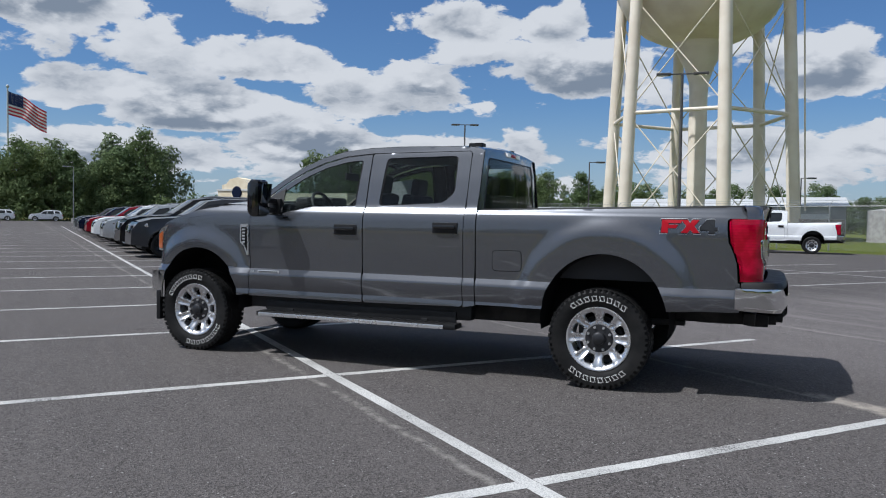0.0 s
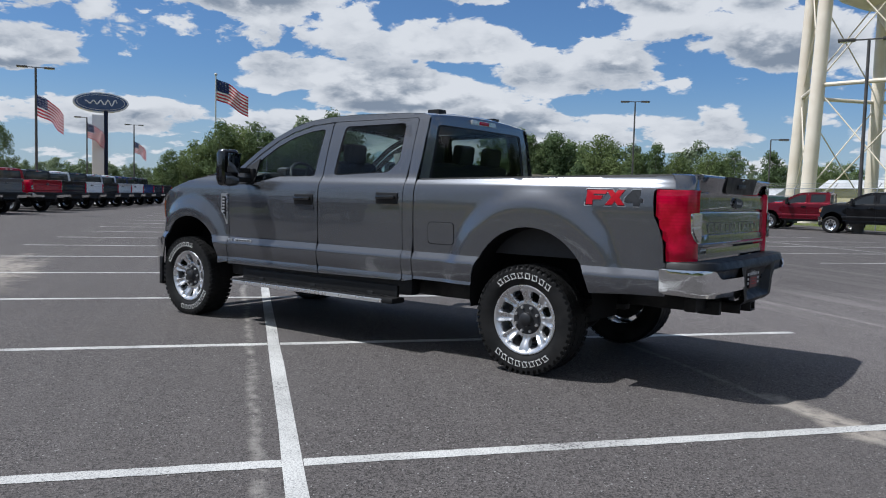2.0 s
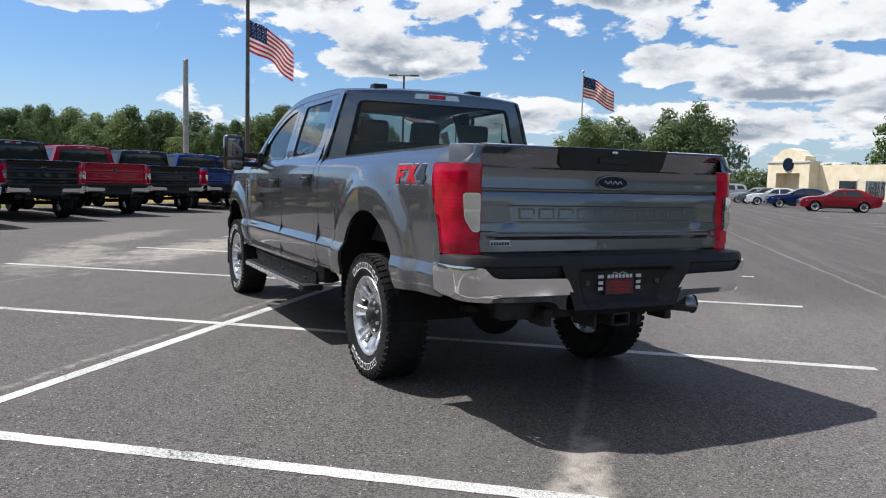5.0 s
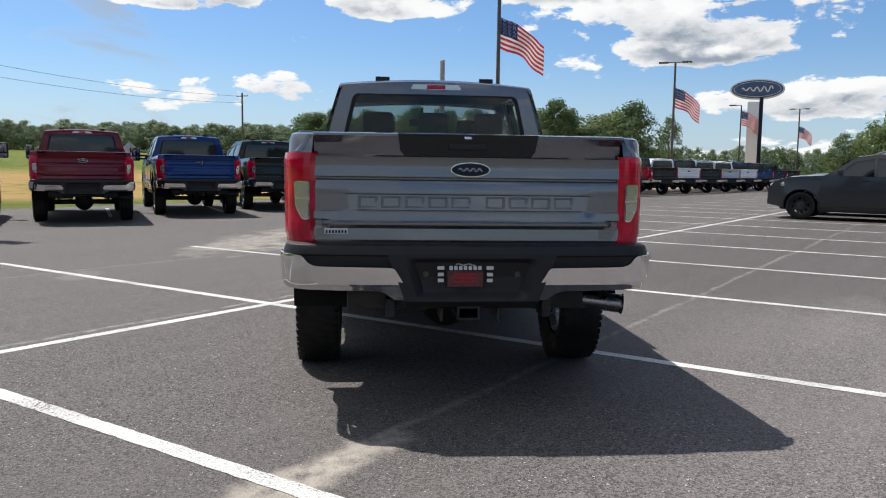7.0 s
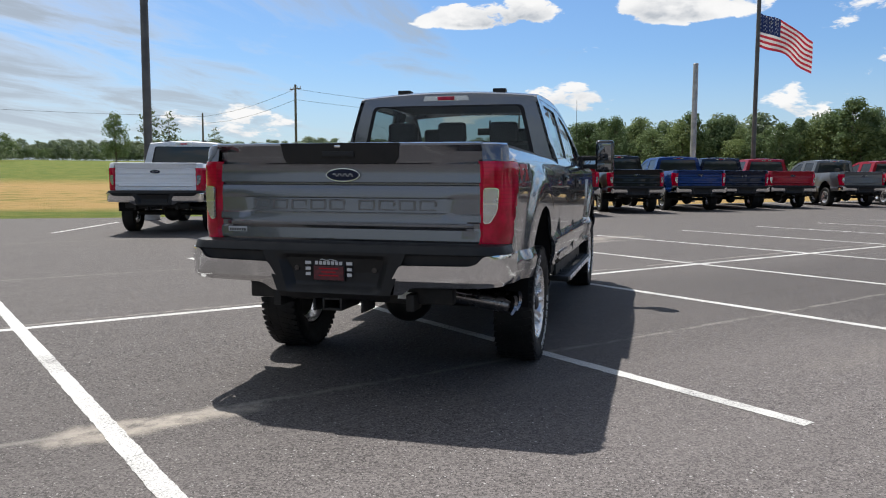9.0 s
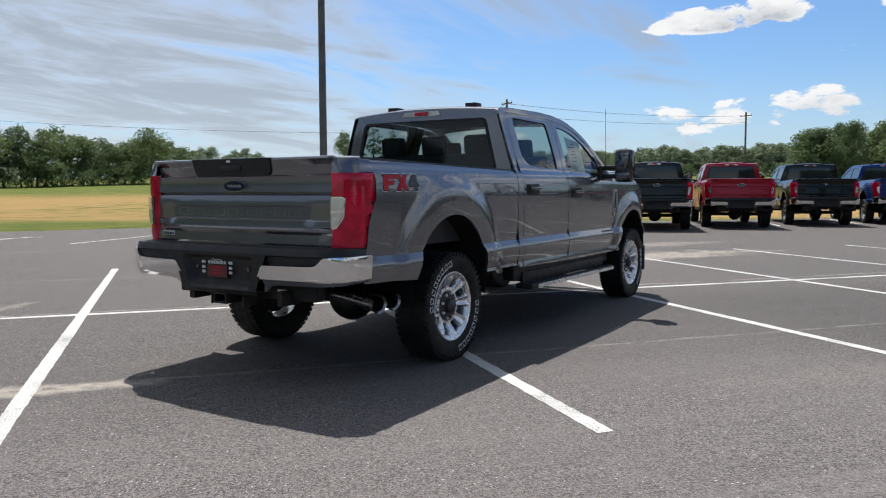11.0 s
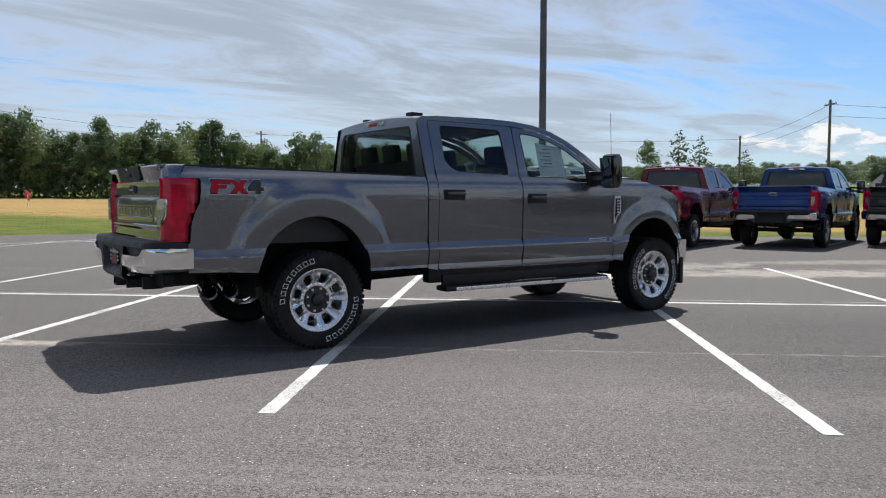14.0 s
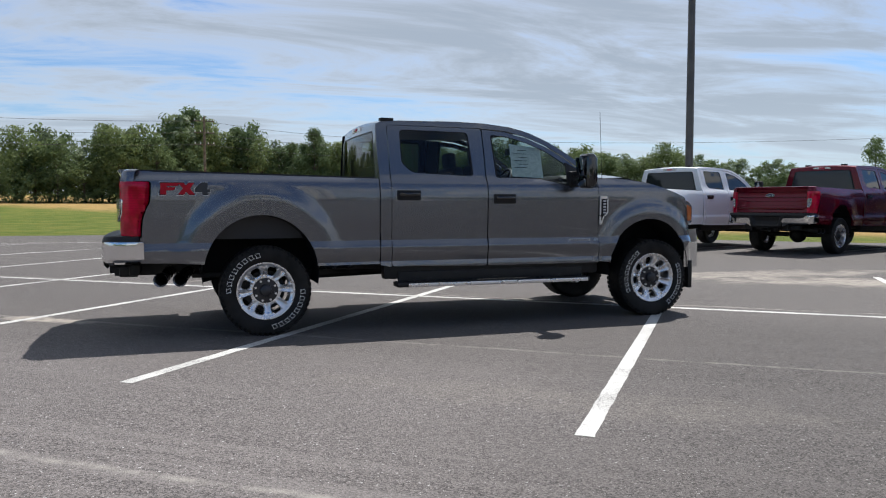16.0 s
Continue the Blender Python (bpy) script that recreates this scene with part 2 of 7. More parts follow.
PAINT_GREY = paint("grey_metallic_paint", (0.112, 0.117, 0.129), 0.72, 0.25)
CHROME = rough_noise(material("chrome", (0.68, 0.69, 0.70), 0.08, 1.0), 0.06, 0.14, 6.0)
ALLOY = rough_noise(material("machined_alloy", (0.74, 0.74, 0.75), 0.25, 0.85), 0.25, 0.31, 9.0)
EXHAUST = rough_noise(material("polished_exhaust_steel", (0.26, 0.26, 0.27), 0.22, 1.0), 0.15, 0.35, 12.0)
ALLOY_DARK = rough_noise(material("dark_alloy", (0.045, 0.045, 0.048), 0.4, 0.6), 0.30, 0.5, 20.0)
PLASTIC = bump(rough_noise(material("black_grained_plastic", (0.010, 0.010, 0.0105), 0.5, Specular_IOR_Level=0.35), 0.42, 0.62, 14.0), 420.0, 0.25, 0.001)
GLOSS_BLACK = material("gloss_black_trim", (0.008, 0.008, 0.009), 0.12, 0.0, 0.6)
RUBBER = bump(tint_noise(rough_noise(material("tyre_rubber", (0.007, 0.007, 0.007), 0.65, Specular_IOR_Level=0.28), 0.50, 0.75, 9.0), (0.005, 0.005, 0.005), (0.013, 0.0125, 0.012), 7.0), 160.0, 0.3, 0.002)
WHITE_LETTER = tint_noise(material("white_tyre_lettering", (0.75, 0.75, 0.73), 0.6), (0.78, 0.78, 0.76), (0.6, 0.59, 0.56), 40.0)
STEEL_DARK = tint_noise(material("undercoated_steel", (0.02, 0.02, 0.02), 0.6, 0.3), (0.008, 0.008, 0.008), (0.026, 0.024, 0.022), 8.0)
LINER = material("wheel_arch_liner", (0.008, 0.008, 0.008), 0.9, Specular_IOR_Level=0.2)
LINER_GREY = bump(material("galvanised_arch_liner", (0.045, 0.045, 0.048), 0.6, 0.4), 30.0, 0.15, 0.01)
CLOTH = bump(tint_noise(material("dark_grey_seat_cloth", (0.03, 0.03, 0.033), 0.9), (0.022, 0.022, 0.025), (0.045, 0.045, 0.05), 60.0), 300.0, 0.3, 0.002)
INTERIOR = material("dark_interior_plastic", (0.022, 0.022, 0.024), 0.6)
GLASS_CLEAR = glass("side_glass", (0.58, 0.66, 0.64))
GLASS_TINT = glass("rear_glass", (0.42, 0.47, 0.48))
GLASS_FAR = rough_noise(material("dark_vehicle_glass", (0.018, 0.022, 0.026), 0.05, 0.0, 0.0), 0.02, 0.07, 3.0)
LENS_RED = material("red_lamp_lens", (0.42, 0.000, 0.022), 0.12, 0.0, 0.5, Specular_IOR_Level=0.2)


def ribbed_lens(m):
    """Fine moulded ribs and prisms behind the red lens."""
    nt, b = base(m)
    x, y, z = node(nt, "ShaderNodeSeparateXYZ", {0: at_place(nt)}).outputs
    rib = maths(nt, "SINE", maths(nt, "MULTIPLY", z, 290.0))
    rows = maths(nt, "MULTIPLY", smooth(nt, rib, -0.2, 0.9), smooth(nt, z, 1.10, 1.16))
    cloud = node(nt, "ShaderNodeTexNoise", {"Vector": at_place(nt), "Scale": 11.0, "Detail": 3.0}).outputs["Fac"]
    col = blend(nt, smooth(nt, cloud, 0.35, 0.65), (0.36, 0.000, 0.018), (0.58, 0.001, 0.038))
    col = blend(nt, maths(nt, "MULTIPLY", rows, 0.16), col, (0.13, 0.000, 0.008))
    nt.links.new(col, b.inputs["Base Color"])
    nt.links.new(node(nt, "ShaderNodeBump", {"Height": rib, "Strength": 0.05, "Distance": 0.002}).outputs[0], b.inputs["Normal"])
    return m


ribbed_lens(LENS_RED)
LENS_WHITE = bump(rough_noise(material("frosted_clear_lens", (0.50, 0.48, 0.46), 0.15, 0.75, 1.0), 0.06, 0.30, 30.0), 22.0, 0.18, 0.006)
LENS_AMBER = material("amber_lens", (0.48, 0.12, 0.035), 0.15, 0.0, 1.0)
BADGE_RED = material("red_decal", (0.40, 0.006, 0.016), 0.4, Specular_IOR_Level=0.2)
BADGE_DARK = material("dark_decal", (0.012, 0.012, 0.013), 0.4, Specular_IOR_Level=0.2)
BADGE_GREY = material("grey_decal", (0.020, 0.021, 0.023), 0.4)
BADGE_LIGHT = material("silver_decal", (0.55, 0.56, 0.58), 0.35, 0.4)
EMBLEM_BLUE = material("blue_oval_enamel", (0.003, 0.007, 0.028), 0.35, 0.0, 0.1, Specular_IOR_Level=0.2)
PAPER = tint_noise(material("printed_paper_sheet", (0.8, 0.8, 0.78), 0.7), (0.86, 0.88, 0.86), (0.66, 0.70, 0.68), 35.0)
MIRROR = material("tinted_mirror_glass", (0.26, 0.28, 0.30), 0.02, 1.0)


def asphalt_material():
    m = material("worn_asphalt", (0.05, 0.05, 0.05), 0.85, Specular_IOR_Level=0.25)
    nt, b = base(m)
    at = at_place(nt)
    fine = node(nt, "ShaderNodeTexNoise", {"Vector": at, "Scale": 170.0, "Detail": 3.0, "Roughness": 0.7}).outputs["Fac"]
    stone = node(nt, "ShaderNodeTexVoronoi", {"Vector": at, "Scale": 105.0})
    patch = node(nt, "ShaderNodeTexNoise", {"Vector": at, "Scale": 0.22, "Detail": 6.0, "Roughness": 0.6}).outputs["Fac"]
    blotch = node(nt, "ShaderNodeTexNoise", {"Vector": at, "Scale": 1.7, "Detail": 6.0, "Roughness": 0.65}).outputs["Fac"]
    each = node(nt, "ShaderNodeSeparateColor", {0: stone.outputs["Color"]})
    grit = maths(nt, "ADD", maths(nt, "MULTIPLY", fine, 0.65), maths(nt, "MULTIPLY", each.outputs[1], 0.35))
    col = blend(nt, smooth(nt, grit, 0.22, 0.72), (0.017, 0.0153, 0.0145), (0.143, 0.128, 0.121))
    # pale stones worn clean, here and there
    pick = maths(nt, "MULTIPLY", maths(nt, "GREATER_THAN", each.outputs[0], 0.94), maths(nt, "LESS_THAN", stone.outputs["Distance"], 0.34))
    col = blend(nt, maths(nt, "MULTIPLY", pick, 0.55), col, (0.46, 0.45, 0.43))
    chip = node(nt, "ShaderNodeTexVoronoi", {"Vector": at, "Scale": 34.0})
    rare = node(nt, "ShaderNodeSeparateColor", {0: chip.outputs["Color"]}).outputs[0]
    fleck = maths(nt, "MULTIPLY", maths(nt, "GREATER_THAN", rare, 0.92), maths(nt, "LESS_THAN", chip.outputs["Distance"], 0.20))
    col = blend(nt, maths(nt, "MULTIPLY", fleck, 0.55), col, (0.52, 0.51, 0.49))
    # paler bands left by the roller, across the stalls
    rx, ry, _ = node(nt, "ShaderNodeSeparateXYZ", {0: at}).outputs
    roll = node(nt, "ShaderNodeCombineXYZ", {0: maths(nt, "ADD", maths(nt, "MULTIPLY", rx, UX * 0.10), maths(nt, "MULTIPLY", ry, UY * 0.10)),
                                             1: maths(nt, "ADD", maths(nt, "MULTIPLY", rx, -UY * 2.6), maths(nt, "MULTIPLY", ry, UX * 2.6))}).outputs[0]
    bands = node(nt, "ShaderNodeTexNoise", {"Vector": roll, "Scale": 1.0, "Detail": 5.0, "Roughness": 0.65}).outputs["Fac"]
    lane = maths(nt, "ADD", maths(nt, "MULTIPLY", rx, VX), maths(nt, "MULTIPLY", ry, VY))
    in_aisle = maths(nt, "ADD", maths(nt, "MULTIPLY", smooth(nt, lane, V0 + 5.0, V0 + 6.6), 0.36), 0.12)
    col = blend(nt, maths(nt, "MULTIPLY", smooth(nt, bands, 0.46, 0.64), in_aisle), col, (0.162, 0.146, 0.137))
    col = blend(nt, maths(nt, "MULTIPLY", smooth(nt, patch, 0.42, 0.68), 0.45), col, (0.105, 0.094, 0.088))
    col = blend(nt, maths(nt, "MULTIPLY", smooth(nt, blotch, 0.55, 0.75), 0.25), col, (0.115, 0.104, 0.098))
    # the aisle is paler than the stalls; worn is only its mask
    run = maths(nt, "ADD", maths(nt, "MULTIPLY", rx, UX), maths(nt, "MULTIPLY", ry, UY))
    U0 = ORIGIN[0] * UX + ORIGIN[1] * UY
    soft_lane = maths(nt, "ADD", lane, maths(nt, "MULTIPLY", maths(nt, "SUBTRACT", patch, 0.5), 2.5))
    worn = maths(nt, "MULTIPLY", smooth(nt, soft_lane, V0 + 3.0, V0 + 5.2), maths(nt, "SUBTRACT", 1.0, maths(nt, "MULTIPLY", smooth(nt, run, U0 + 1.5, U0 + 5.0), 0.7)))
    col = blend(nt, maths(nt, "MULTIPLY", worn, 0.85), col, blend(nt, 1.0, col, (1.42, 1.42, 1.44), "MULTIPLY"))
    # a darker stretch of surface
    dark_stretch = maths(nt, "MULTIPLY", smooth(nt, run, U0 + 2.0, U0 + 4.5), smooth(nt, soft_lane, V0 + 0.3, V0 + 1.8))
    col = blend(nt, dark_stretch, col, blend(nt, 1.0, col, (0.80, 0.80, 0.80), "MULTIPLY"))
    # washed-in sand: along the seam by the stall lines, and in a few shallow puddles
    sx, sy, _ = node(nt, "ShaderNodeSeparateXYZ", {0: at}).outputs
    wob = node(nt, "ShaderNodeTexNoise", {"Vector": at, "Scale": 0.6, "Detail": 7.0, "Roughness": 0.65}).outputs["Fac"]
    wob2 = node(nt, "ShaderNodeTexNoise", {"Vector": at, "Scale": 7.0, "Detail": 6.0, "Roughness": 0.7}).outputs["Fac"]
    across = maths(nt, "ADD", maths(nt, "MULTIPLY", sx, VX), maths(nt, "MULTIPLY", sy, VY))
    for where, wide, amount in SEAMS:
        off = maths(nt, "ABSOLUTE", maths(nt, "ADD", maths(nt, "SUBTRACT", across, where), maths(nt, "MULTIPLY", maths(nt, "SUBTRACT", wob, 0.5), 0.22)))
        line = maths(nt, "SUBTRACT", 1.0, smooth(nt, off, 0.0, wide))
        line = maths(nt, "MULTIPLY", line, smooth(nt, maths(nt, "ADD", maths(nt, "MULTIPLY", wob2, 0.6), maths(nt, "MULTIPLY", wob, 0.4)), 0.40, 0.58))
        col = blend(nt, maths(nt, "MULTIPLY", line, amount), col, (0.30, 0.28, 0.25))
    for px, py, ra, rb, turn, amount in PUDDLES:
        dx, dy = maths(nt, "SUBTRACT", sx, px), maths(nt, "SUBTRACT", sy, py)
        c, s = math.cos(turn), math.sin(turn)
        a = maths(nt, "DIVIDE", maths(nt, "ADD", maths(nt, "MULTIPLY", dx, c), maths(nt, "MULTIPLY", dy, s)), ra)
        bb = maths(nt, "DIVIDE", maths(nt, "SUBTRACT", maths(nt, "MULTIPLY", dy, c), maths(nt, "MULTIPLY", dx, s)), rb)
        r = maths(nt, "SQRT", maths(nt, "ADD", maths(nt, "MULTIPLY", a, a), maths(nt, "MULTIPLY", bb, bb)))
        r = maths(nt, "ADD", r, maths(nt, "MULTIPLY", maths(nt, "SUBTRACT", blotch, 0.5), 2.2))
        spot = maths(nt, "SUBTRACT", 1.0, smooth(nt, r, 0.35, 1.1))
        spot = maths(nt, "MULTIPLY", spot, smooth(nt, wob2, 0.24, 0.58))
        col = blend(nt, maths(nt, "MULTIPLY", spot, amount), col, (0.36, 0.320, 0.27))
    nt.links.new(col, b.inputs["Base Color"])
    high = maths(nt, "ADD", maths(nt, "MULTIPLY", fine, 0.6), maths(nt, "MULTIPLY", stone.outputs["Distance"], 0.5))
    nt.links.new(node(nt, "ShaderNodeBump", {"Height": high, "Strength": 0.8, "Distance": 0.007}).outputs[0], b.inputs["Normal"])
    return m


def stripe_material(name, wear):
    m = material(name, (0.72, 0.72, 0.70), 0.7)
    nt, b = base(m)
    at = at_place(nt)
    fine = node(nt, "ShaderNodeTexNoise", {"Vector": at, "Scale": 60.0, "Detail": 4.0, "Roughness": 0.7}).outputs["Fac"]
    big = node(nt, "ShaderNodeTexNoise", {"Vector": at, "Scale": 1.6, "Detail": 5.0}).outputs["Fac"]
    worn = smooth(nt, maths(nt, "ADD", maths(nt, "MULTIPLY", fine, 0.65), maths(nt, "MULTIPLY", big, 0.35)), wear, wear + 0.10)
    col = blend(nt, smooth(nt, big, 0.3, 0.7), (0.62, 0.61, 0.575), (0.46, 0.45, 0.425))
    pit = node(nt, "ShaderNodeTexVoronoi", {"Vector": at, "Scale": 120.0}).outputs["Distance"]
    col = blend(nt, maths(nt, "MULTIPLY", smooth(nt, pit, 0.42, 0.75), 0.55), col, (0.16, 0.155, 0.15))
    col = blend(nt, worn, col, (0.06, 0.058, 0.058))
    nt.links.new(col, b.inputs["Base Color"])
    nt.links.new(node(nt, "ShaderNodeBump", {"Height": fine, "Strength": 0.5, "Distance": 0.006}).outputs[0], b.inputs["Normal"])
    return m


def grass_material():
    m = material("mown_grass", (0.08, 0.12, 0.03), 0.95, Specular_IOR_Level=0.08)
    nt, b = base(m)
    at = at_place(nt)
    big = node(nt, "ShaderNodeTexNoise", {"Vector": at, "Scale": 0.045, "Detail": 6.0, "Roughness": 0.6}).outputs["Fac"]
    mid = node(nt, "ShaderNodeTexNoise", {"Vector": at, "Scale": 0.6, "Detail": 6.0, "Roughness": 0.7}).outputs["Fac"]
    fine = node(nt, "ShaderNodeTexNoise", {"Vector": at, "Scale": 18.0, "Detail": 5.0, "Roughness": 0.75}).outputs["Fac"]
    col = blend(nt, smooth(nt, mid, 0.35, 0.65), (0.085, 0.125, 0.022), (0.19, 0.185, 0.045))
    col = blend(nt, maths(nt, "MULTIPLY", smooth(nt, fine, 0.35, 0.7), 0.6), col, (0.05, 0.085, 0.018))
    # straw-dry stretch and bare clay on the slope beyond the truck row
    sx, sy, _ = node(nt, "ShaderNodeSeparateXYZ", {0: at}).outputs
    along = maths(nt, "ADD", maths(nt, "MULTIPLY", sx, 0.84), maths(nt, "MULTIPLY", sy, 0.54))
    dry = maths(nt, "MULTIPLY", smooth(nt, along, 24.0, 30.0), maths(nt, "SUBTRACT", 1.0, smooth(nt, along, 52.0, 72.0)))
    dry = maths(nt, "MULTIPLY", dry, smooth(nt, maths(nt, "ADD", maths(nt, "MULTIPLY", mid, 0.5), maths(nt, "MULTIPLY", big, 0.5)), 0.30, 0.52))
    col = blend(nt, maths(nt, "MULTIPLY", dry, 0.85), col, (0.38, 0.24, 0.10))
    nt.links.new(col, b.inputs["Base Color"])
    nt.links.new(node(nt, "ShaderNodeBump", {"Height": fine, "Strength": 0.9, "Distance": 0.08}).outputs[0], b.inputs["Normal"])
    return m


def leaf_material(name, dark, light):
    m = material(name, dark, 0.6)
    nt, b = base(m)
    isle = node(nt, "ShaderNodeNewGeometry").outputs["Random Per Island"]
    each = node(nt, "ShaderNodeObjectInfo").outputs["Random"]
    col = blend(nt, isle, dark, light)
    col = blend(nt, maths(nt, "MULTIPLY", each, 0.5), col, tuple(0.7 * c for c in dark))
    nt.links.new(col, b.inputs["Base Color"])
    b.inputs["Specular IOR Level"].default_value = 0.10
    # leaves let some light through
    thin = node(nt, "ShaderNodeBsdfTranslucent", {"Color": col})
    mix = node(nt, "ShaderNodeMixShader", {0: 0.36, 1: b.outputs[0], 2: thin.outputs[0]})
    nt.links.new(mix.outputs[0], nt.nodes["Material Output"].inputs[0])
    return m


# ---- mesh helpers ----
from mathutils.geometry import delaunay_2d_cdt


def thing(name, label, category, group="", kind="", at=None):
    ob = new(name)
    ob.empty_display_size = 0.1
    if at is not None:
        ob.matrix_basis = at
    return tagged(ob, label, category, group, kind)


def mesh_from(bm, name, mat, angle=32):
    me = bpy.data.meshes.new(name)
    bm.to_mesh(me)
    bm.free()
    for x in (mat if isinstance(mat, (list, tuple)) else [mat]):
        me.materials.append(x)
    me.polygons.foreach_set("use_smooth", [True] * len(me.polygons))
    me.set_sharp_from_angle(angle=radians(angle))
    return me


def part(name, bm, mat, parent=None, label="", angle=32):
    ob = new(name, mesh_from(bm, name, mat, angle))
    ob.parent = parent
    if label:
        ob["label"] = label
    return ob


def lone(name, bm, mat, label, category, group="", kind="", at=None, angle=32):
    ob = part(name, bm, mat, None, "", angle)
    if at is not None:
        ob.matrix_basis = at
    return tagged(ob, label, category, group, kind)


def box(bm, c, s, bevel=0.0, turn=None, seg=2):
    made = bmesh.ops.create_cube(bm, size=1.0)["verts"]
    m = Matrix.Translation(c) @ (turn if turn is not None else Matrix.Identity(4)) @ Matrix.Diagonal((*s, 1))
    bmesh.ops.transform(bm, matrix=m, verts=made)
    if bevel:
        edges = list({e for v in made for e in v.link_edges})
        bmesh.ops.bevel(bm, geom=edges, offset=bevel, segments=seg, profile=0.6, affect="EDGES", clamp_overlap=True)
    return bm


def box_of(c, s, bevel=0.0):
    bm = bmesh.new()
    box(bm, c, s, bevel)
    return bm


def tube(bm, p0, p1, r0, r1=None, n=16, cap=True):
    p0, p1 = Vector(p0), Vector(p1)
    r1 = r0 if r1 is None else r1
    q = (p1 - p0).to_track_quat("Z", "Y")
    rings = []
    for p, r in ((p0, r0), (p1, r1)):
        rings.append([bm.verts.new(p + q @ Vector((r * math.cos(2 * math.pi * i / n), r * math.sin(2 * math.pi * i / n), 0))) for i in range(n)])
    for i in range(n):
        j = (i + 1) % n
        bm.faces.new((rings[0][i], rings[0][j], rings[1][j], rings[1][i]))
    if cap:
        bm.faces.new(rings[0][::-1])
        bm.faces.new(rings[1])
    return bm


def pipe(bm, pts, r, n=10):
    """A round bar bent along points, in one piece."""
    pts = [Vector(p) for p in pts]
    rings = []
    for i, p in enumerate(pts):
        q = (pts[min(i + 1, len(pts) - 1)] - pts[max(i - 1, 0)]).to_track_quat("Z", "Y")
        rings.append([bm.verts.new(p + q @ Vector((r * math.cos(2 * math.pi * k / n), r * math.sin(2 * math.pi * k / n), 0))) for k in range(n)])
    for a, b in zip(rings, rings[1:]):
        for k in range(n):
            bm.faces.new((a[k], a[(k + 1) % n], b[(k + 1) % n], b[k]))
    bm.faces.new(rings[0][::-1])
    bm.faces.new(rings[-1])
    return bm


def lathe(bm, profile, n=32, axis="Y", closed=False):
    """Turns (radius, along) pairs about an axis."""
    rings = []
    for r, h in profile:
        ring = []
        for i in range(n):
            a = 2 * math.pi * i / n
            c, s = r * math.cos(a), r * math.sin(a)
            ring.append(bm.verts.new({"Y": (c, h, s), "Z": (c, s, h), "X": (h, c, s)}[axis]))
        rings.append(ring)
    pairs = list(zip(rings, rings[1:])) + ([(rings[-1], rings[0])] if closed else [])
    for a, b in pairs:
        for i in range(n):
            j = (i + 1) % n
            bm.faces.new((a[i], a[j], b[j], b[i]))
    return bm


def prism(bm, outline, place, depth):
    """A flat outline given as pairs, put into space by place(u, v), and made thick along the vector depth."""
    lo = [bm.verts.new(place(u, v)) for u, v in outline]
    hi = [bm.verts.new(Vector(place(u, v)) + Vector(depth)) for u, v in outline]
    bm.faces.new(lo[::-1])
    bm.faces.new(hi)
    n = len(lo)
    for i in range(n):
        j = (i + 1) % n
        bm.faces.new((lo[i], lo[j], hi[j], hi[i]))
    bmesh.ops.recalc_face_normals(bm, faces=bm.faces)
    return bm


def inside(p, poly):
    x, y = p
    hit = False
    n = len(poly)
    for i in range(n):
        x0, y0 = poly[i]
        x1, y1 = poly[(i + 1) % n]
        if (y0 > y) != (y1 > y) and x < (x1 - x0) * (y - y0) / (y1 - y0) + x0:
            hit = not hit
    return hit


def dense(poly, step, closed=True):
    out = []
    n = len(poly)
    for i in range(n if closed else n - 1):
        a, b = Vector(poly[i]), Vector(poly[(i + 1) % n])
        k = max(1, round((b - a).length / step))
        out += [tuple(a.lerp(b, j / k)) for j in range(k)]
    return out


def rounded(poly, r, n=4):
    """An outline with its corners rounded."""
    out = []
    k = len(poly)
    for i in range(k):
        p, a, b = Vector(poly[i]), Vector(poly[i - 1]), Vector(poly[(i + 1) % k])
        d = min(r, (a - p).length * 0.45, (b - p).length * 0.45)
        p0, p1 = p + (a - p).normalized() * d, p + (b - p).normalized() * d
        for j in range(n + 1):
            t = j / n
            out.append(tuple(p0 * (1 - t) ** 2 + p * 2 * t * (1 - t) + p1 * t * t))
    return out


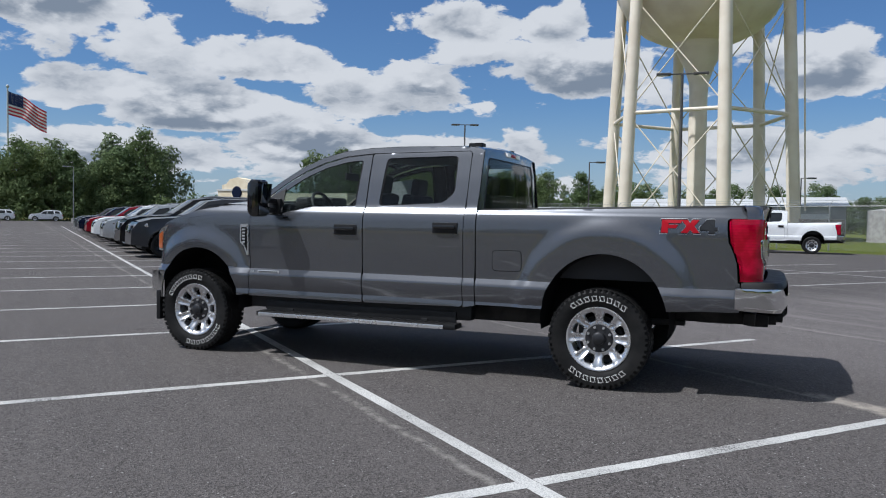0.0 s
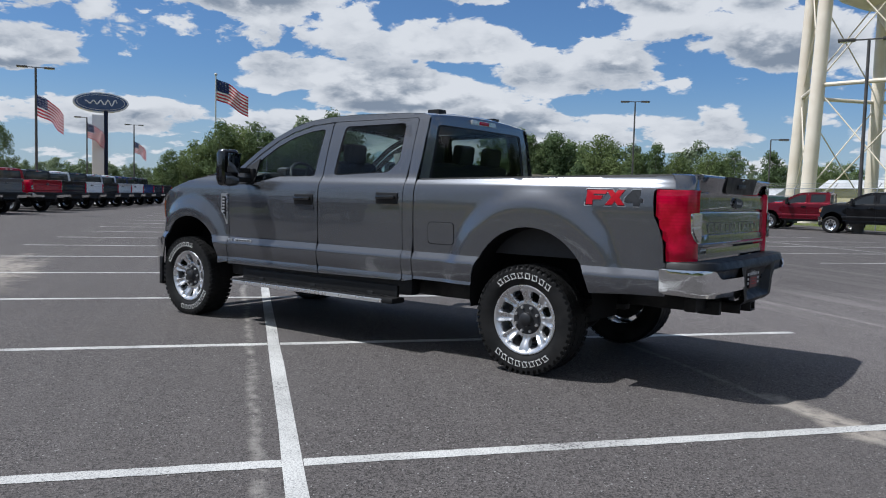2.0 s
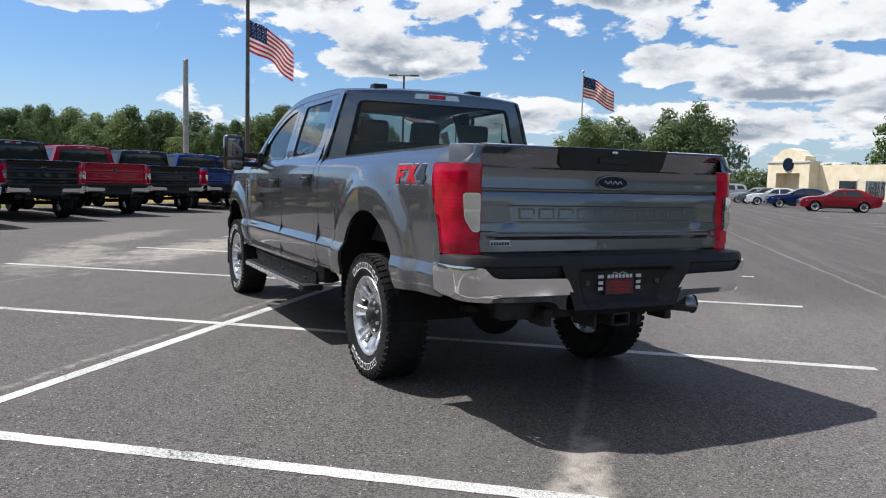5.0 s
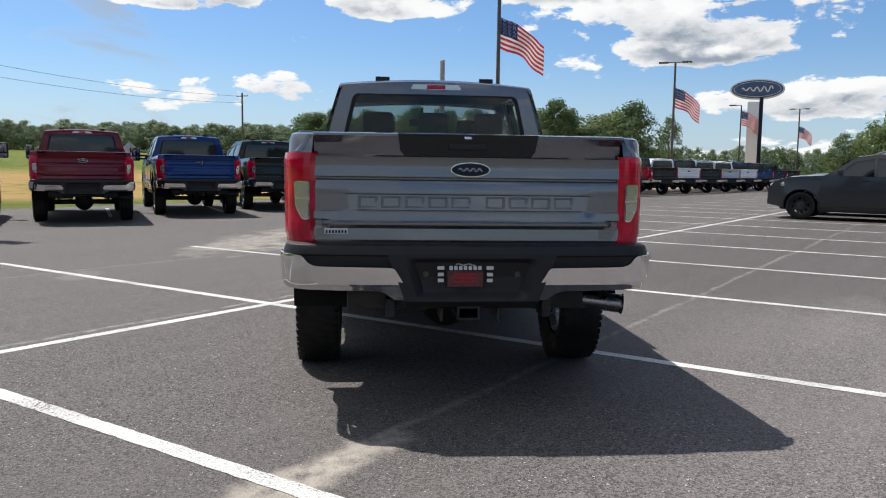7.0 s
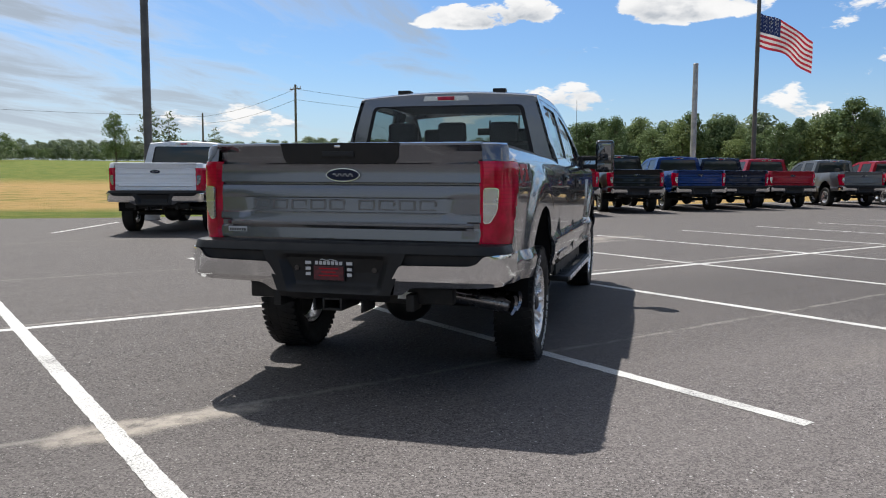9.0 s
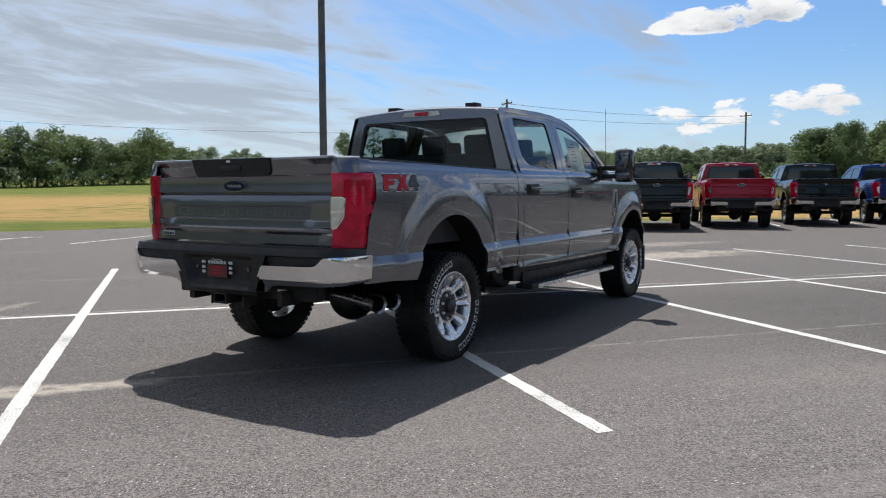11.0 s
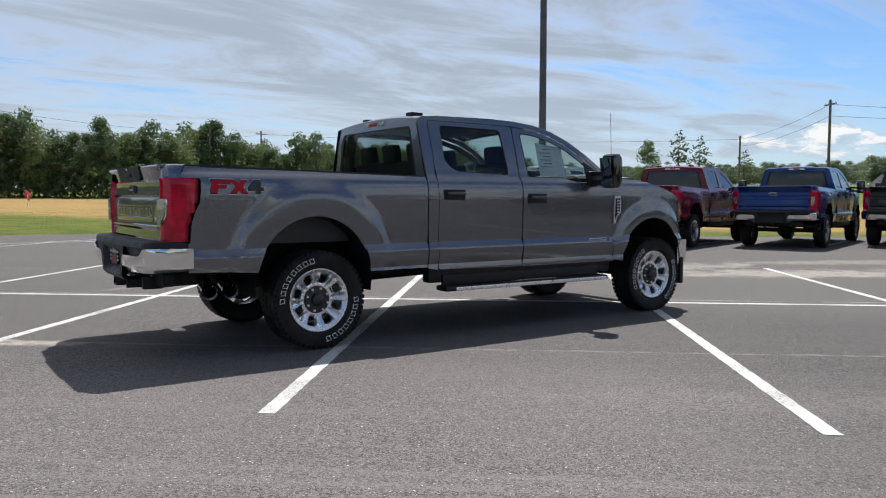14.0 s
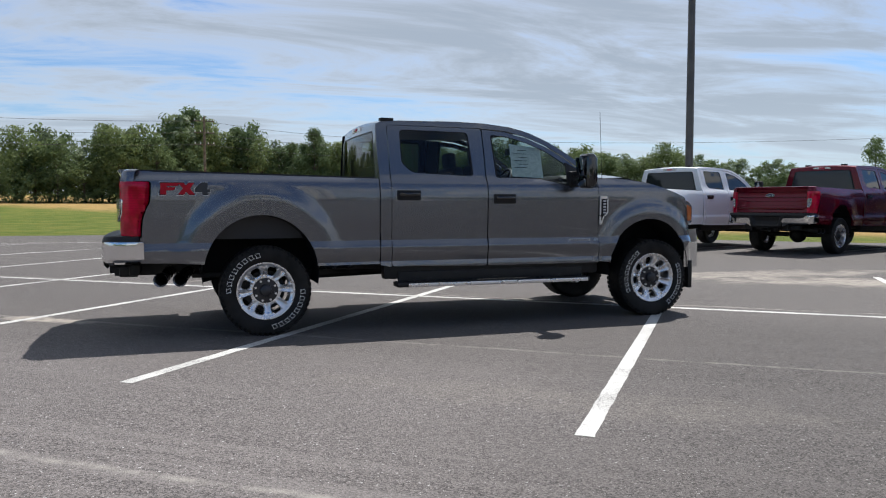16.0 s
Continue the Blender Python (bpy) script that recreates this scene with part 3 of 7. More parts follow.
def sheet(bm, outline, place, step=0.07, holes=(), lip=None, flip=False, levels=()):
    """A curved panel: a flat outline with holes, filled with a fine net and put into space by place(u, v).
    lip: a vector along which the rim is folded back. levels: values of v that get rows of their own, for creases."""
    outer = []
    for p, q in zip(outline, list(outline[1:]) + [outline[0]]):
        # rims get corners where a crease runs out over them
        cuts = sorted((w - p[1]) / (q[1] - p[1]) for w in levels if (w - p[1]) * (w - q[1]) < 0)
        outer += [tuple(p)] + [(p[0] + (q[0] - p[0]) * t, p[1] + (q[1] - p[1]) * t) for t in cuts]
    outer = dense(outer, step)
    rims = [outer] + [dense(h, step) for h in holes]
    pts, edges = [], []
    for rim in rims:
        s = len(pts)
        pts += [Vector(p) for p in rim]
        edges += [(s + i, s + (i + 1) % len(rim)) for i in range(len(rim))]
    us, vs = [p[0] for p in outer], [p[1] for p in outer]
    nu, nv = int((max(us) - min(us)) / step), int((max(vs) - min(vs)) / step)
    rows = sorted([min(vs) + (j + 0.5) * step for j in range(nv + 1)] + [w for w in levels if min(vs) < w < max(vs)])
    rim_pts = np.array([tuple(p) for p in pts])
    for v in rows:
        for i in range(nu + 1):
            q = (min(us) + (i + 0.5) * step, v)
            if np.min((rim_pts[:, 0] - q[0]) ** 2 + (rim_pts[:, 1] - q[1]) ** 2) < (0.35 * step) ** 2:
                continue
            if inside(q, outer) and not any(inside(q, h) for h in rims[1:]):
                pts.append(Vector(q))
    flat, _, tris, *_ = delaunay_2d_cdt(pts, edges, [], 0, 1e-6)
    verts = {}

    def vert(i):
        if i not in verts:
            verts[i] = bm.verts.new(place(flat[i][0], flat[i][1]))
        return verts[i]

    made = []
    for tri in tris:
        c = sum((flat[i] for i in tri), Vector((0, 0))) / 3
        if not inside(c, outer) or any(inside(c, h) for h in rims[1:]):
            continue
        vs3 = [vert(i) for i in tri]
        made.append(bm.faces.new(vs3[::-1] if flip else vs3))
    if lip is not None:
        rim_edges = [e for e in {e for f in made for e in f.edges} if len(e.link_faces) == 1]
        got = bmesh.ops.extrude_edge_only(bm, edges=rim_edges)["geom"]
        bmesh.ops.translate(bm, vec=lip, verts=[g for g in got if isinstance(g, bmesh.types.BMVert)])
    return bm


def grid(bm, rows):
    """Quads between rows of points."""
    vs = [[bm.verts.new(p) for p in row] for row in rows]
    for a, b in zip(vs, vs[1:]):
        for i in range(len(a) - 1):
            bm.faces.new((a[i], a[i + 1], b[i + 1], b[i]))
    return bm


def strip(bm, pts, crown=0.03, n=16, round_edge=0.0, flip=False):
    """A surface across the vehicle along (x, z, half width) points, arched towards its middle."""
    rows = []
    for x, z, w in pts:
        row = []
        for i in range(n + 1):
            t = -1 + 2 * i / n
            t = math.copysign(1 - (1 - abs(t)) ** 1.35, t)
            row.append((x, t * w, z + crown * (1 - t * t) - round_edge * max(0, abs(t) - 0.8) ** 2 * 25))
        rows.append(row if not flip else row[::-1])
    return grid(bm, rows)


def arc(cx, cz, rx, rz, a0, a1, n=14):
    return [(cx + rx * math.cos(radians(a0 + (a1 - a0) * i / n)), cz + rz * math.sin(radians(a0 + (a1 - a0) * i / n))) for i in range(n + 1)]


def mirrored(pts):
    return [(-a, *r) for a, *r in pts]


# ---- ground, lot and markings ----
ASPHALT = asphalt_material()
STRIPE = stripe_material("worn_white_line_paint", 0.535)
STRIPE_OLD = stripe_material("faded_white_line_paint", 0.50)
GRASS = grass_material()
LOT_EDGE = [(-60, 27), (-12, 24.5), (-2, 23.6), (6.0, 21.6), (12.8, 18.6), (15.0, 14.2), (18.2, 10.6), (24.2, 6.2), (30.5, 1.0), (40.0, -8.0), (52.0, -19.5), (68, -36), (112, -70), (140, -90), (135, -125), (60, -140), (20, -62), (-2, -37.2), (-9, -32.5), (-30, -30), (-60, -28)]


def ground_height(x, y):
    """Level round the lot, a gentle rise of the field beyond the truck row, low swells farther off."""
    r, a = math.hypot(x - 5, y), math.atan2(y, x - 5)
    rise = min(4.9, 0.030 * max(0.0, r - 33))
    side = min(1, max(0, (a + 0.10) / 0.25))
    if a > 0.95:
        side *= 1 - 0.30 * min(1, (a - 0.95) / 0.2)
    if a > 2.2:
        side *= max(0, 1 - (a - 2.2) / 0.5)
    return -0.006 + rise * side


def build_ground():
    bm = bmesh.new()
    radii = [0, 6, 12, 18, 24, 30, 38, 48, 60, 75, 95, 120, 150, 190, 240, 320, 480, 800, 1600, 4000]
    rings = []
    for r in radii:
        ring = []
        for i in range(96):
            a = 2 * math.pi * i / 96
            x, y = 5 + r * math.cos(a), r * math.sin(a)
            ring.append(bm.verts.new((x, y, ground_height(x, y) if r < 500 else ground_height(x, y) * 0.8)))
        rings.append(ring)
    for a, b in zip(rings, rings[1:]):
        for i in range(96):
            j = (i + 1) % 96
            bm.faces.new((a[i], b[i], b[j], a[j]))
    bmesh.ops.remove_doubles(bm, verts=bm.verts, dist=0.001)
    bmesh.ops.recalc_face_normals(bm, faces=bm.faces)
    lone("ground", bm, GRASS, "mown green and straw-coloured grass field round the lot", "ground", kind="structure")
    bm = bmesh.new()
    sheet(bm, rounded(LOT_EDGE, 2.0, 4), lambda u, v: (u, v, 0.0), 8.0, lip=(0, 0, -0.08))
    bmesh.ops.recalc_face_normals(bm, faces=bm.faces)
    for f in bm.faces:
        if abs(f.normal.z) > 0.9 and f.normal.z < 0:
            f.normal_flip()
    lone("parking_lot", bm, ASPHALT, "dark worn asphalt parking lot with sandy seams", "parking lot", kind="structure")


build_ground()


def line(a, b, wide=0.11, mat=None, name="parking_line", group="stall lines"):
    """A painted line with slightly ragged ends and edges."""
    a, b = Vector(a), Vector(b)
    d = (b - a).normalized()
    q = Vector((-d.y, d.x))
    near = min(a.length, b.length) < 9
    n = max(2, int((b - a).length / (0.05 if near and (b - a).length < 20 else 0.8)))
    bm = bmesh.new()
    rows = [[], []]
    for i in range(n + 1):
        p = a.lerp(b, i / n)
        for row, s in zip(rows, (-1, 1)):
            e = p + q * (s * (wide / 2 + random.uniform(-0.004, 0.004)))
            row.append((e.x, e.y, 0.003))
    grid(bm, rows)
    bmesh.ops.recalc_face_normals(bm, faces=bm.faces)
    for f in bm.faces:
        if f.normal.z < 0:
            f.normal_flip()
    return lone(name, bm, mat or STRIPE, "worn white painted line on the asphalt", "parking line", group, "structure")


def build_lines():
    line(lot(-16, 0), lot(86, 0), 0.10)
    for k in range(-5, 29):
        s = k * PITCH + (0.0 if k == 0 else -0.01)
        skew = 0.04 if k == 1 else 0.0
        reach = (-5.0, {0: 5.21, 1: 5.32}.get(k, 5.24))
        line(lot(s + skew, reach[0]), lot(s + skew, -0.052), 0.104 if k < 12 else 0.095, STRIPE if k < 10 else STRIPE_OLD)
        line(lot(s + skew, 0.052), lot(s + 2 * skew, reach[1]), 0.104 if k < 12 else 0.095, STRIPE if k < 10 else STRIPE_OLD)
    # second block of stalls towards the fence
    for k in range(-3, 15):
        s = 2.2 + k * PITCH
        line(lot(s, 12.4), lot(s, 17.4), 0.10, STRIPE_OLD)
        line(lot(s, 17.5), lot(s, 22.5), 0.10, STRIPE_OLD)
    line(lot(-8, 17.45), lot(44, 17.45), 0.10, STRIPE_OLD)
    # slanted stalls along the field
    d = Vector((math.cos(radians(19)), math.sin(radians(19))))
    for k in range(-3, 17):
        p = Vector((9.05, 11.35)) + Vector((2.87, -2.20)) * k
        line(p, p + d * 4.3, 0.10)
    line((-14.0, 18.9), (7.5, 16.9), 0.10, STRIPE_OLD)
    for k in range(3):
        line((-9.5 + 5.5 * k, 12.9), (-4.9 + 5.5 * k, 17.6), 0.09, STRIPE_OLD)


build_lines()

# ---- pickup trucks ----
BODY_Z = [0.50, 0.575, 0.605, 0.65, 0.72, 0.785, 0.80, 0.850, 0.868, 1.05, 1.25, 1.35, 1.40, 1.435, 1.46, 1.50, 1.70, 1.93, 2.00]
BODY_Y = [0.950, 0.982, 0.983, 0.975, 0.998, 1.003, 1.000, 0.977, 0.977, 0.987, 0.992, 0.985, 0.968, 0.940, 0.924, 0.915, 0.862, 0.790, 0.765]
CREASES = (0.605, 0.65, 0.785, 0.80, 0.850, 0.868, 1.40, 1.435)
ARCH_R = (-0.035, 0.57, 0.505, 0.525)
ARCH_F = (4.00, 0.55, 0.475, 0.485)


def half_width(x, z):
    """The body's half width at a station and a height, with swollen arches and rounded-in corners."""
    y = float(np.interp(z, BODY_Z, BODY_Y))
    for (cx, cz, rx, rz), reach, push in ((ARCH_R, 0.24, 0.034), (ARCH_F, 0.16, 0.036)):
        d = math.hypot((x - cx) / rx, (z - cz) / rz) * (rx + rz) / 2 - (rx + rz) / 2
        if z > 0.5 and d < reach + 0.06:
            t = min(1, max(0, (d - reach + 0.09) / 0.15))
            y += push * (1 - t * t * (3 - 2 * t)) * min(1, max(0, (1.42 - z) / 0.08))
    if x > 4.15:
        y -= 0.33 * (x - 4.15) ** 2 + (0.55 * max(0, x - 4.45) ** 1.5)
    if x < -0.92:
        y -= 0.55 * (-0.92 - x) ** 2 + 0.9 * max(0, -1.12 - x) ** 1.5
    return y


def flank(side):
    return lambda u, v: (u, side * half_width(u, v), v)


def side_sheet(outline, side, step, holes=(), lift=0.0, lip=0.022):
    bm = bmesh.new()
    return sheet(bm, outline, lambda u, v: (u, side * (half_width(u, v) + lift), v), step, holes,
                 (0, -side * lip, 0) if lip else None, flip=side > 0, levels=CREASES)


def crease(ob):
    """Keeps the pressed lines along the flank crisp."""
    me = ob.data
    for e in me.edges:
        za, zb = (me.vertices[i].co.z for i in e.vertices)
        if abs(za - zb) < 0.002 and min(abs(za - z) for z in (0.65, 0.850)) < 0.002:
            e.use_edge_sharp = True
    return ob


def wheel(hero, rim_mat, dark_mat, r=0.412, rim_r=0.255, wide=0.27, letters=True):
    """A wheel about the y axis, outer face towards +y: tyre, rim, hub."""
    root = new("wheel")
    bm = bmesh.new()
    h = wide / 2
    n = 64 if hero else 28
    lathe(bm, [(rim_r - 0.02, -h * 0.75), (rim_r + 0.012, -h * 0.82), (r - 0.09, -h * 1.0), (r - 0.035, -h * 0.97), (r - 0.010, -h * 0.82), (r - 0.006, 0),
               (r - 0.010, h * 0.82), (r - 0.035, h * 0.97), (r - 0.09, h * 1.0), (rim_r + 0.03, h * 0.90), (rim_r + 0.008, h * 0.82), (rim_r - 0.02, h * 0.75)], n)
    if hero:
        part("tyre", bm, RUBBER, root)
        bm = bmesh.new()
        # tread lugs: shoulder blocks over the edge, and two staggered rows between
        for i in range(52):
            a = 2 * math.pi * i / 52
            m = Matrix.Rotation(a, 4, "Y")
            for y, w, l, off, hh in ((h * 0.78, 0.050, 0.034, 0.0, 0.008), (-h * 0.78, 0.050, 0.034, 0.5, 0.008), (h * 0.27, 0.055, 0.036, 0.35, 0.008), (-h * 0.27, 0.055, 0.036, 0.8, 0.008)):
                mm = Matrix.Rotation(a + off * 2 * math.pi / 52, 4, "Y") @ Matrix.Translation((r - 0.0088, y, 0)) @ Matrix.Rotation(0.25 if y * off >= 0 else -0.25, 4, "X")
                got = bmesh.ops.create_cube(bm, size=1.0)["verts"]
                bmesh.ops.transform(bm, matrix=mm @ Matrix.Diagonal((hh, w, l, 1)), verts=got)
            got = bmesh.ops.create_cube(bm, size=1.0)["verts"]
            bmesh.ops.transform(bm, matrix=m @ Matrix.Translation((r - 0.030, h * 0.958, 0)) @ Matrix.Diagonal((0.026, 0.007, 0.026 if i % 2 else 0.016, 1)), verts=got)
        part("tread", bm, RUBBER, root)["kind"] = "stuff"
    if not hero:
        part("tyre", bm, RUBBER, root)
    if hero and letters:
        # raised white marks round the sidewall, one above and one below
        rm, y = (rim_r + r) / 2 - 0.004, h * 0.972
        bm = bmesh.new()
        for da, dr, wa, wr in ((0.014, 0.019, 0.034, 0.0045), (-0.014, -0.019, 0.034, 0.0045), (-0.050, 0, 0.0045, 0.040), (0.050, 0, 0.0045, 0.040)):
            got = bmesh.ops.create_cube(bm, size=1.0)["verts"]
            bmesh.ops.transform(bm, matrix=Matrix.Rotation(-da, 4, "Y") @ Matrix.Translation((rm + dr, y, 0)) @ Matrix.Rotation(0.30 if wr > wa else 0, 4, "Y") @ Matrix.Diagonal((wr, 0.008, wa, 1)), verts=got)
        me = mesh_from(bm, "sidewall_mark", WHITE_LETTER)
        for mid in (math.pi / 2, -math.pi / 2):
            for k in range(8):
                mark = new("sidewall_mark", me)
                mark.parent, mark.rotation_euler = root, (0, -(mid + (k - 3.5) * 0.187), 0)
    # rim face with eight windows between grooved spokes
    spokes = 8
    turns = (0.0, 0.05, 0.10, 0.15, 0.20, 0.245, 0.30, 0.37, 0.44, 0.50, 0.56, 0.63, 0.70, 0.755, 0.80, 0.85, 0.90, 0.95) if hero else (0.0, 0.12, 0.245, 0.5, 0.755, 0.88)
    rings = (0.10, 0.24, 0.36, 0.43, 0.47, 0.52, 0.555, 0.60, 0.66, 0.72, 0.78, 0.835, 0.87, 0.90, 0.93, 0.96, 1.0) if hero else (0.1, 0.36, 0.47, 0.555, 0.72, 0.87, 0.93, 1.0)

    def ease(t):
        t = min(1, max(0, t))
        return t * t * (3 - 2 * t)

    def face_at(q, ang):
        ridge = abs(ang - 0.5) * 2
        cone = -0.046 * (1 - ease((q - 0.44) / 0.46))
        groove = -0.012 * ease((ridge - 0.60) / 0.3) * ease((q - 0.48) / 0.1) * ease((0.95 - q) / 0.06)
        shoulder = -0.010 * ease((0.62 - ridge) / 0.14) * ease((q - 0.50) / 0.06) * ease((0.93 - q) / 0.06)
        return h * 0.80 + cone + groove + shoulder + 0.010 * ease((q - 0.93) / 0.04)

    bm = bmesh.new()
    net = []
    for q in rings:
        row = []
        for k in range(spokes):
            for t in turns:
                a = 2 * math.pi * (k + t) / spokes
                row.append(bm.verts.new((q * rim_r * math.cos(a), face_at(q, t), q * rim_r * math.sin(a))))
        net.append(row)
    n_t, n_all = len(turns), len(turns) * spokes
    for i in range(len(rings) - 1):
        q = (rings[i] + rings[i + 1]) / 2
        for j in range(n_all):
            t0, t1 = turns[j % n_t], turns[(j + 1) % n_t] or 1.0
            off = abs((t0 + t1) / 2 - 0.5)
            reach = 0.255 if 0.60 < q < 0.835 else 0.20
            if 0.555 < q < 0.87 and off < reach:
                continue
            bm.faces.new((net[i][j], net[i + 1][j], net[i + 1][(j + 1) % n_all], net[i][(j + 1) % n_all]))
    bmesh.ops.delete(bm, geom=[v for v in bm.verts if not v.link_faces], context="VERTS")
    rim_edges = [e for e in bm.edges if len(e.link_faces) == 1]
    got = bmesh.ops.extrude_edge_only(bm, edges=rim_edges)["geom"]
    bmesh.ops.translate(bm, vec=(0, -0.035, 0), verts=[g for g in got if isinstance(g, bmesh.types.BMVert)])
    bmesh.ops.recalc_face_normals(bm, faces=bm.faces)
    rim = part("rim", bm, rim_mat, root, angle=55)
    bm = bmesh.new()
    lathe(bm, [(rim_r + 0.004, h * 0.80), (rim_r + 0.006, h * 0.84), (rim_r - 0.008, h * 0.84), (rim_r - 0.016, h * 0.70), (rim_r - 0.03, -h * 0.7)], 48 if hero else 24)
    part("rim_barrel", bm, rim_mat, root)
    bm = bmesh.new()
    lathe(bm, [(0.0, 0.0), (0.18, 0.0), (0.185, -0.02), (0.0, -0.02)], 32)
    box(bm, (0.13, 0.005, 0.05), (0.09, 0.08, 0.16), 0.01)
    part("brake_disc", bm, STEEL_DARK, root)
    bm = bmesh.new()
    lathe(bm, [(0.0, h * 0.80 + 0.006), (0.034, h * 0.80 + 0.004), (0.050, h * 0.80 - 0.006), (0.056, h * 0.80 - 0.034), (0.112, h * 0.80 - 0.038), (0.116, h * 0.80 - 0.050), (0.0, h * 0.80 - 0.052)], 28)
    part("hub_cap", bm, dark_mat, root)
    if hero:
        me = mesh_from(tube(bmesh.new(), (0, -0.05, 0), (0, 0, 0), 0.0135, 0.011, 6), "lug_nut", ALLOY)
        for k in range(8):
            a = 2 * math.pi * (k + 0.5) / 8
            nut = new("lug_nut", me)
            nut.parent, nut.location = root, (0.094 * math.cos(a), h * 0.80 - 0.022, 0.094 * math.sin(a))
    return root


def tail_lamp(truck, side, hero):
    plan = [(-0.955, 0.992), (-1.02, 0.985), (-1.08, 0.972), (-1.13, 0.955), (-1.17, 0.933), (-1.20, 0.900), (-1.212, 0.868), (-1.216, 0.832)]
    plan = [Vector((a, b)) for a, b in plan]
    zs = np.linspace(0.915, 1.384, 20)
    rows = []
    for z in zs:
        x0 = float(np.interp(z, [0.92, 1.05, 1.13, 1.21, 1.30, 1.372], [-1.042, -1.033, -1.008, -0.971, -0.961, -0.961]))
        row = []
        for i in range(19):
            t = i / 18 * (len(plan) - 1)
            k = min(int(t), len(plan) - 2)
            p = plan[k].lerp(plan[k + 1], t - k)
            x = p.x if p.x < x0 else x0 - (0.002 * (18 - i))
            y = float(np.interp(-x, [-q.x for q in plan], [q.y for q in plan]))
            if p.x < x0:
                y = p.y
            edge = 0.008 * (1 if 0.94 < z < 1.365 else 0)
            row.append((x - 0.004, side * (y + edge), z))
        rows.append(row if side > 0 else row[::-1])
    bm = grid(bmesh.new(), rows)
    rim = [e for e in bm.edges if len(e.link_faces) == 1]
    got = bmesh.ops.extrude_edge_only(bm, edges=rim)["geom"]
    bmesh.ops.translate(bm, vec=(0.03, -side * 0.03, 0), verts=[g for g in got if isinstance(g, bmesh.types.BMVert)])
    lamp = part("tail_lamp", bm, LENS_RED, truck, "red wrap-around tail lamp", 45)
    # clear lens on the back face, in a bright surround
    outline = rounded([(0.842, 1.236), (0.842, 1.035), (0.880, 1.033), (0.918, 1.10), (0.926, 1.236)], 0.02, 3)
    bm = bmesh.new()
    curve = lambda u, v: (-1.226 + 0.35 * max(0, u - 0.86) + 0.5 * max(0, u - 0.90), side * u, v)
    prism(bm, outline, curve, (-0.010, 0, 0))
    part("lens_surround", bm, CHROME, lamp)
    bm = bmesh.new()
    c = Vector((0.884, 1.14))
    curve2 = lambda u, v: (-1.237 + 0.35 * max(0, u - 0.86) + 0.5 * max(0, u - 0.90), side * u, v)
    for pts in ([(0.848, 1.229), (0.848, 1.150), (0.919, 1.150), (0.920, 1.229)], [(0.848, 1.140), (0.848, 1.043), (0.878, 1.042), (0.911, 1.103), (0.917, 1.140)]):
        bm = bmesh.new()
        prism(bm, rounded(pts, 0.012, 3), curve2, (-0.006, 0, 0))
        part("reversing_lens", bm, LENS_WHITE, lamp, "frosted clear reversing lens")


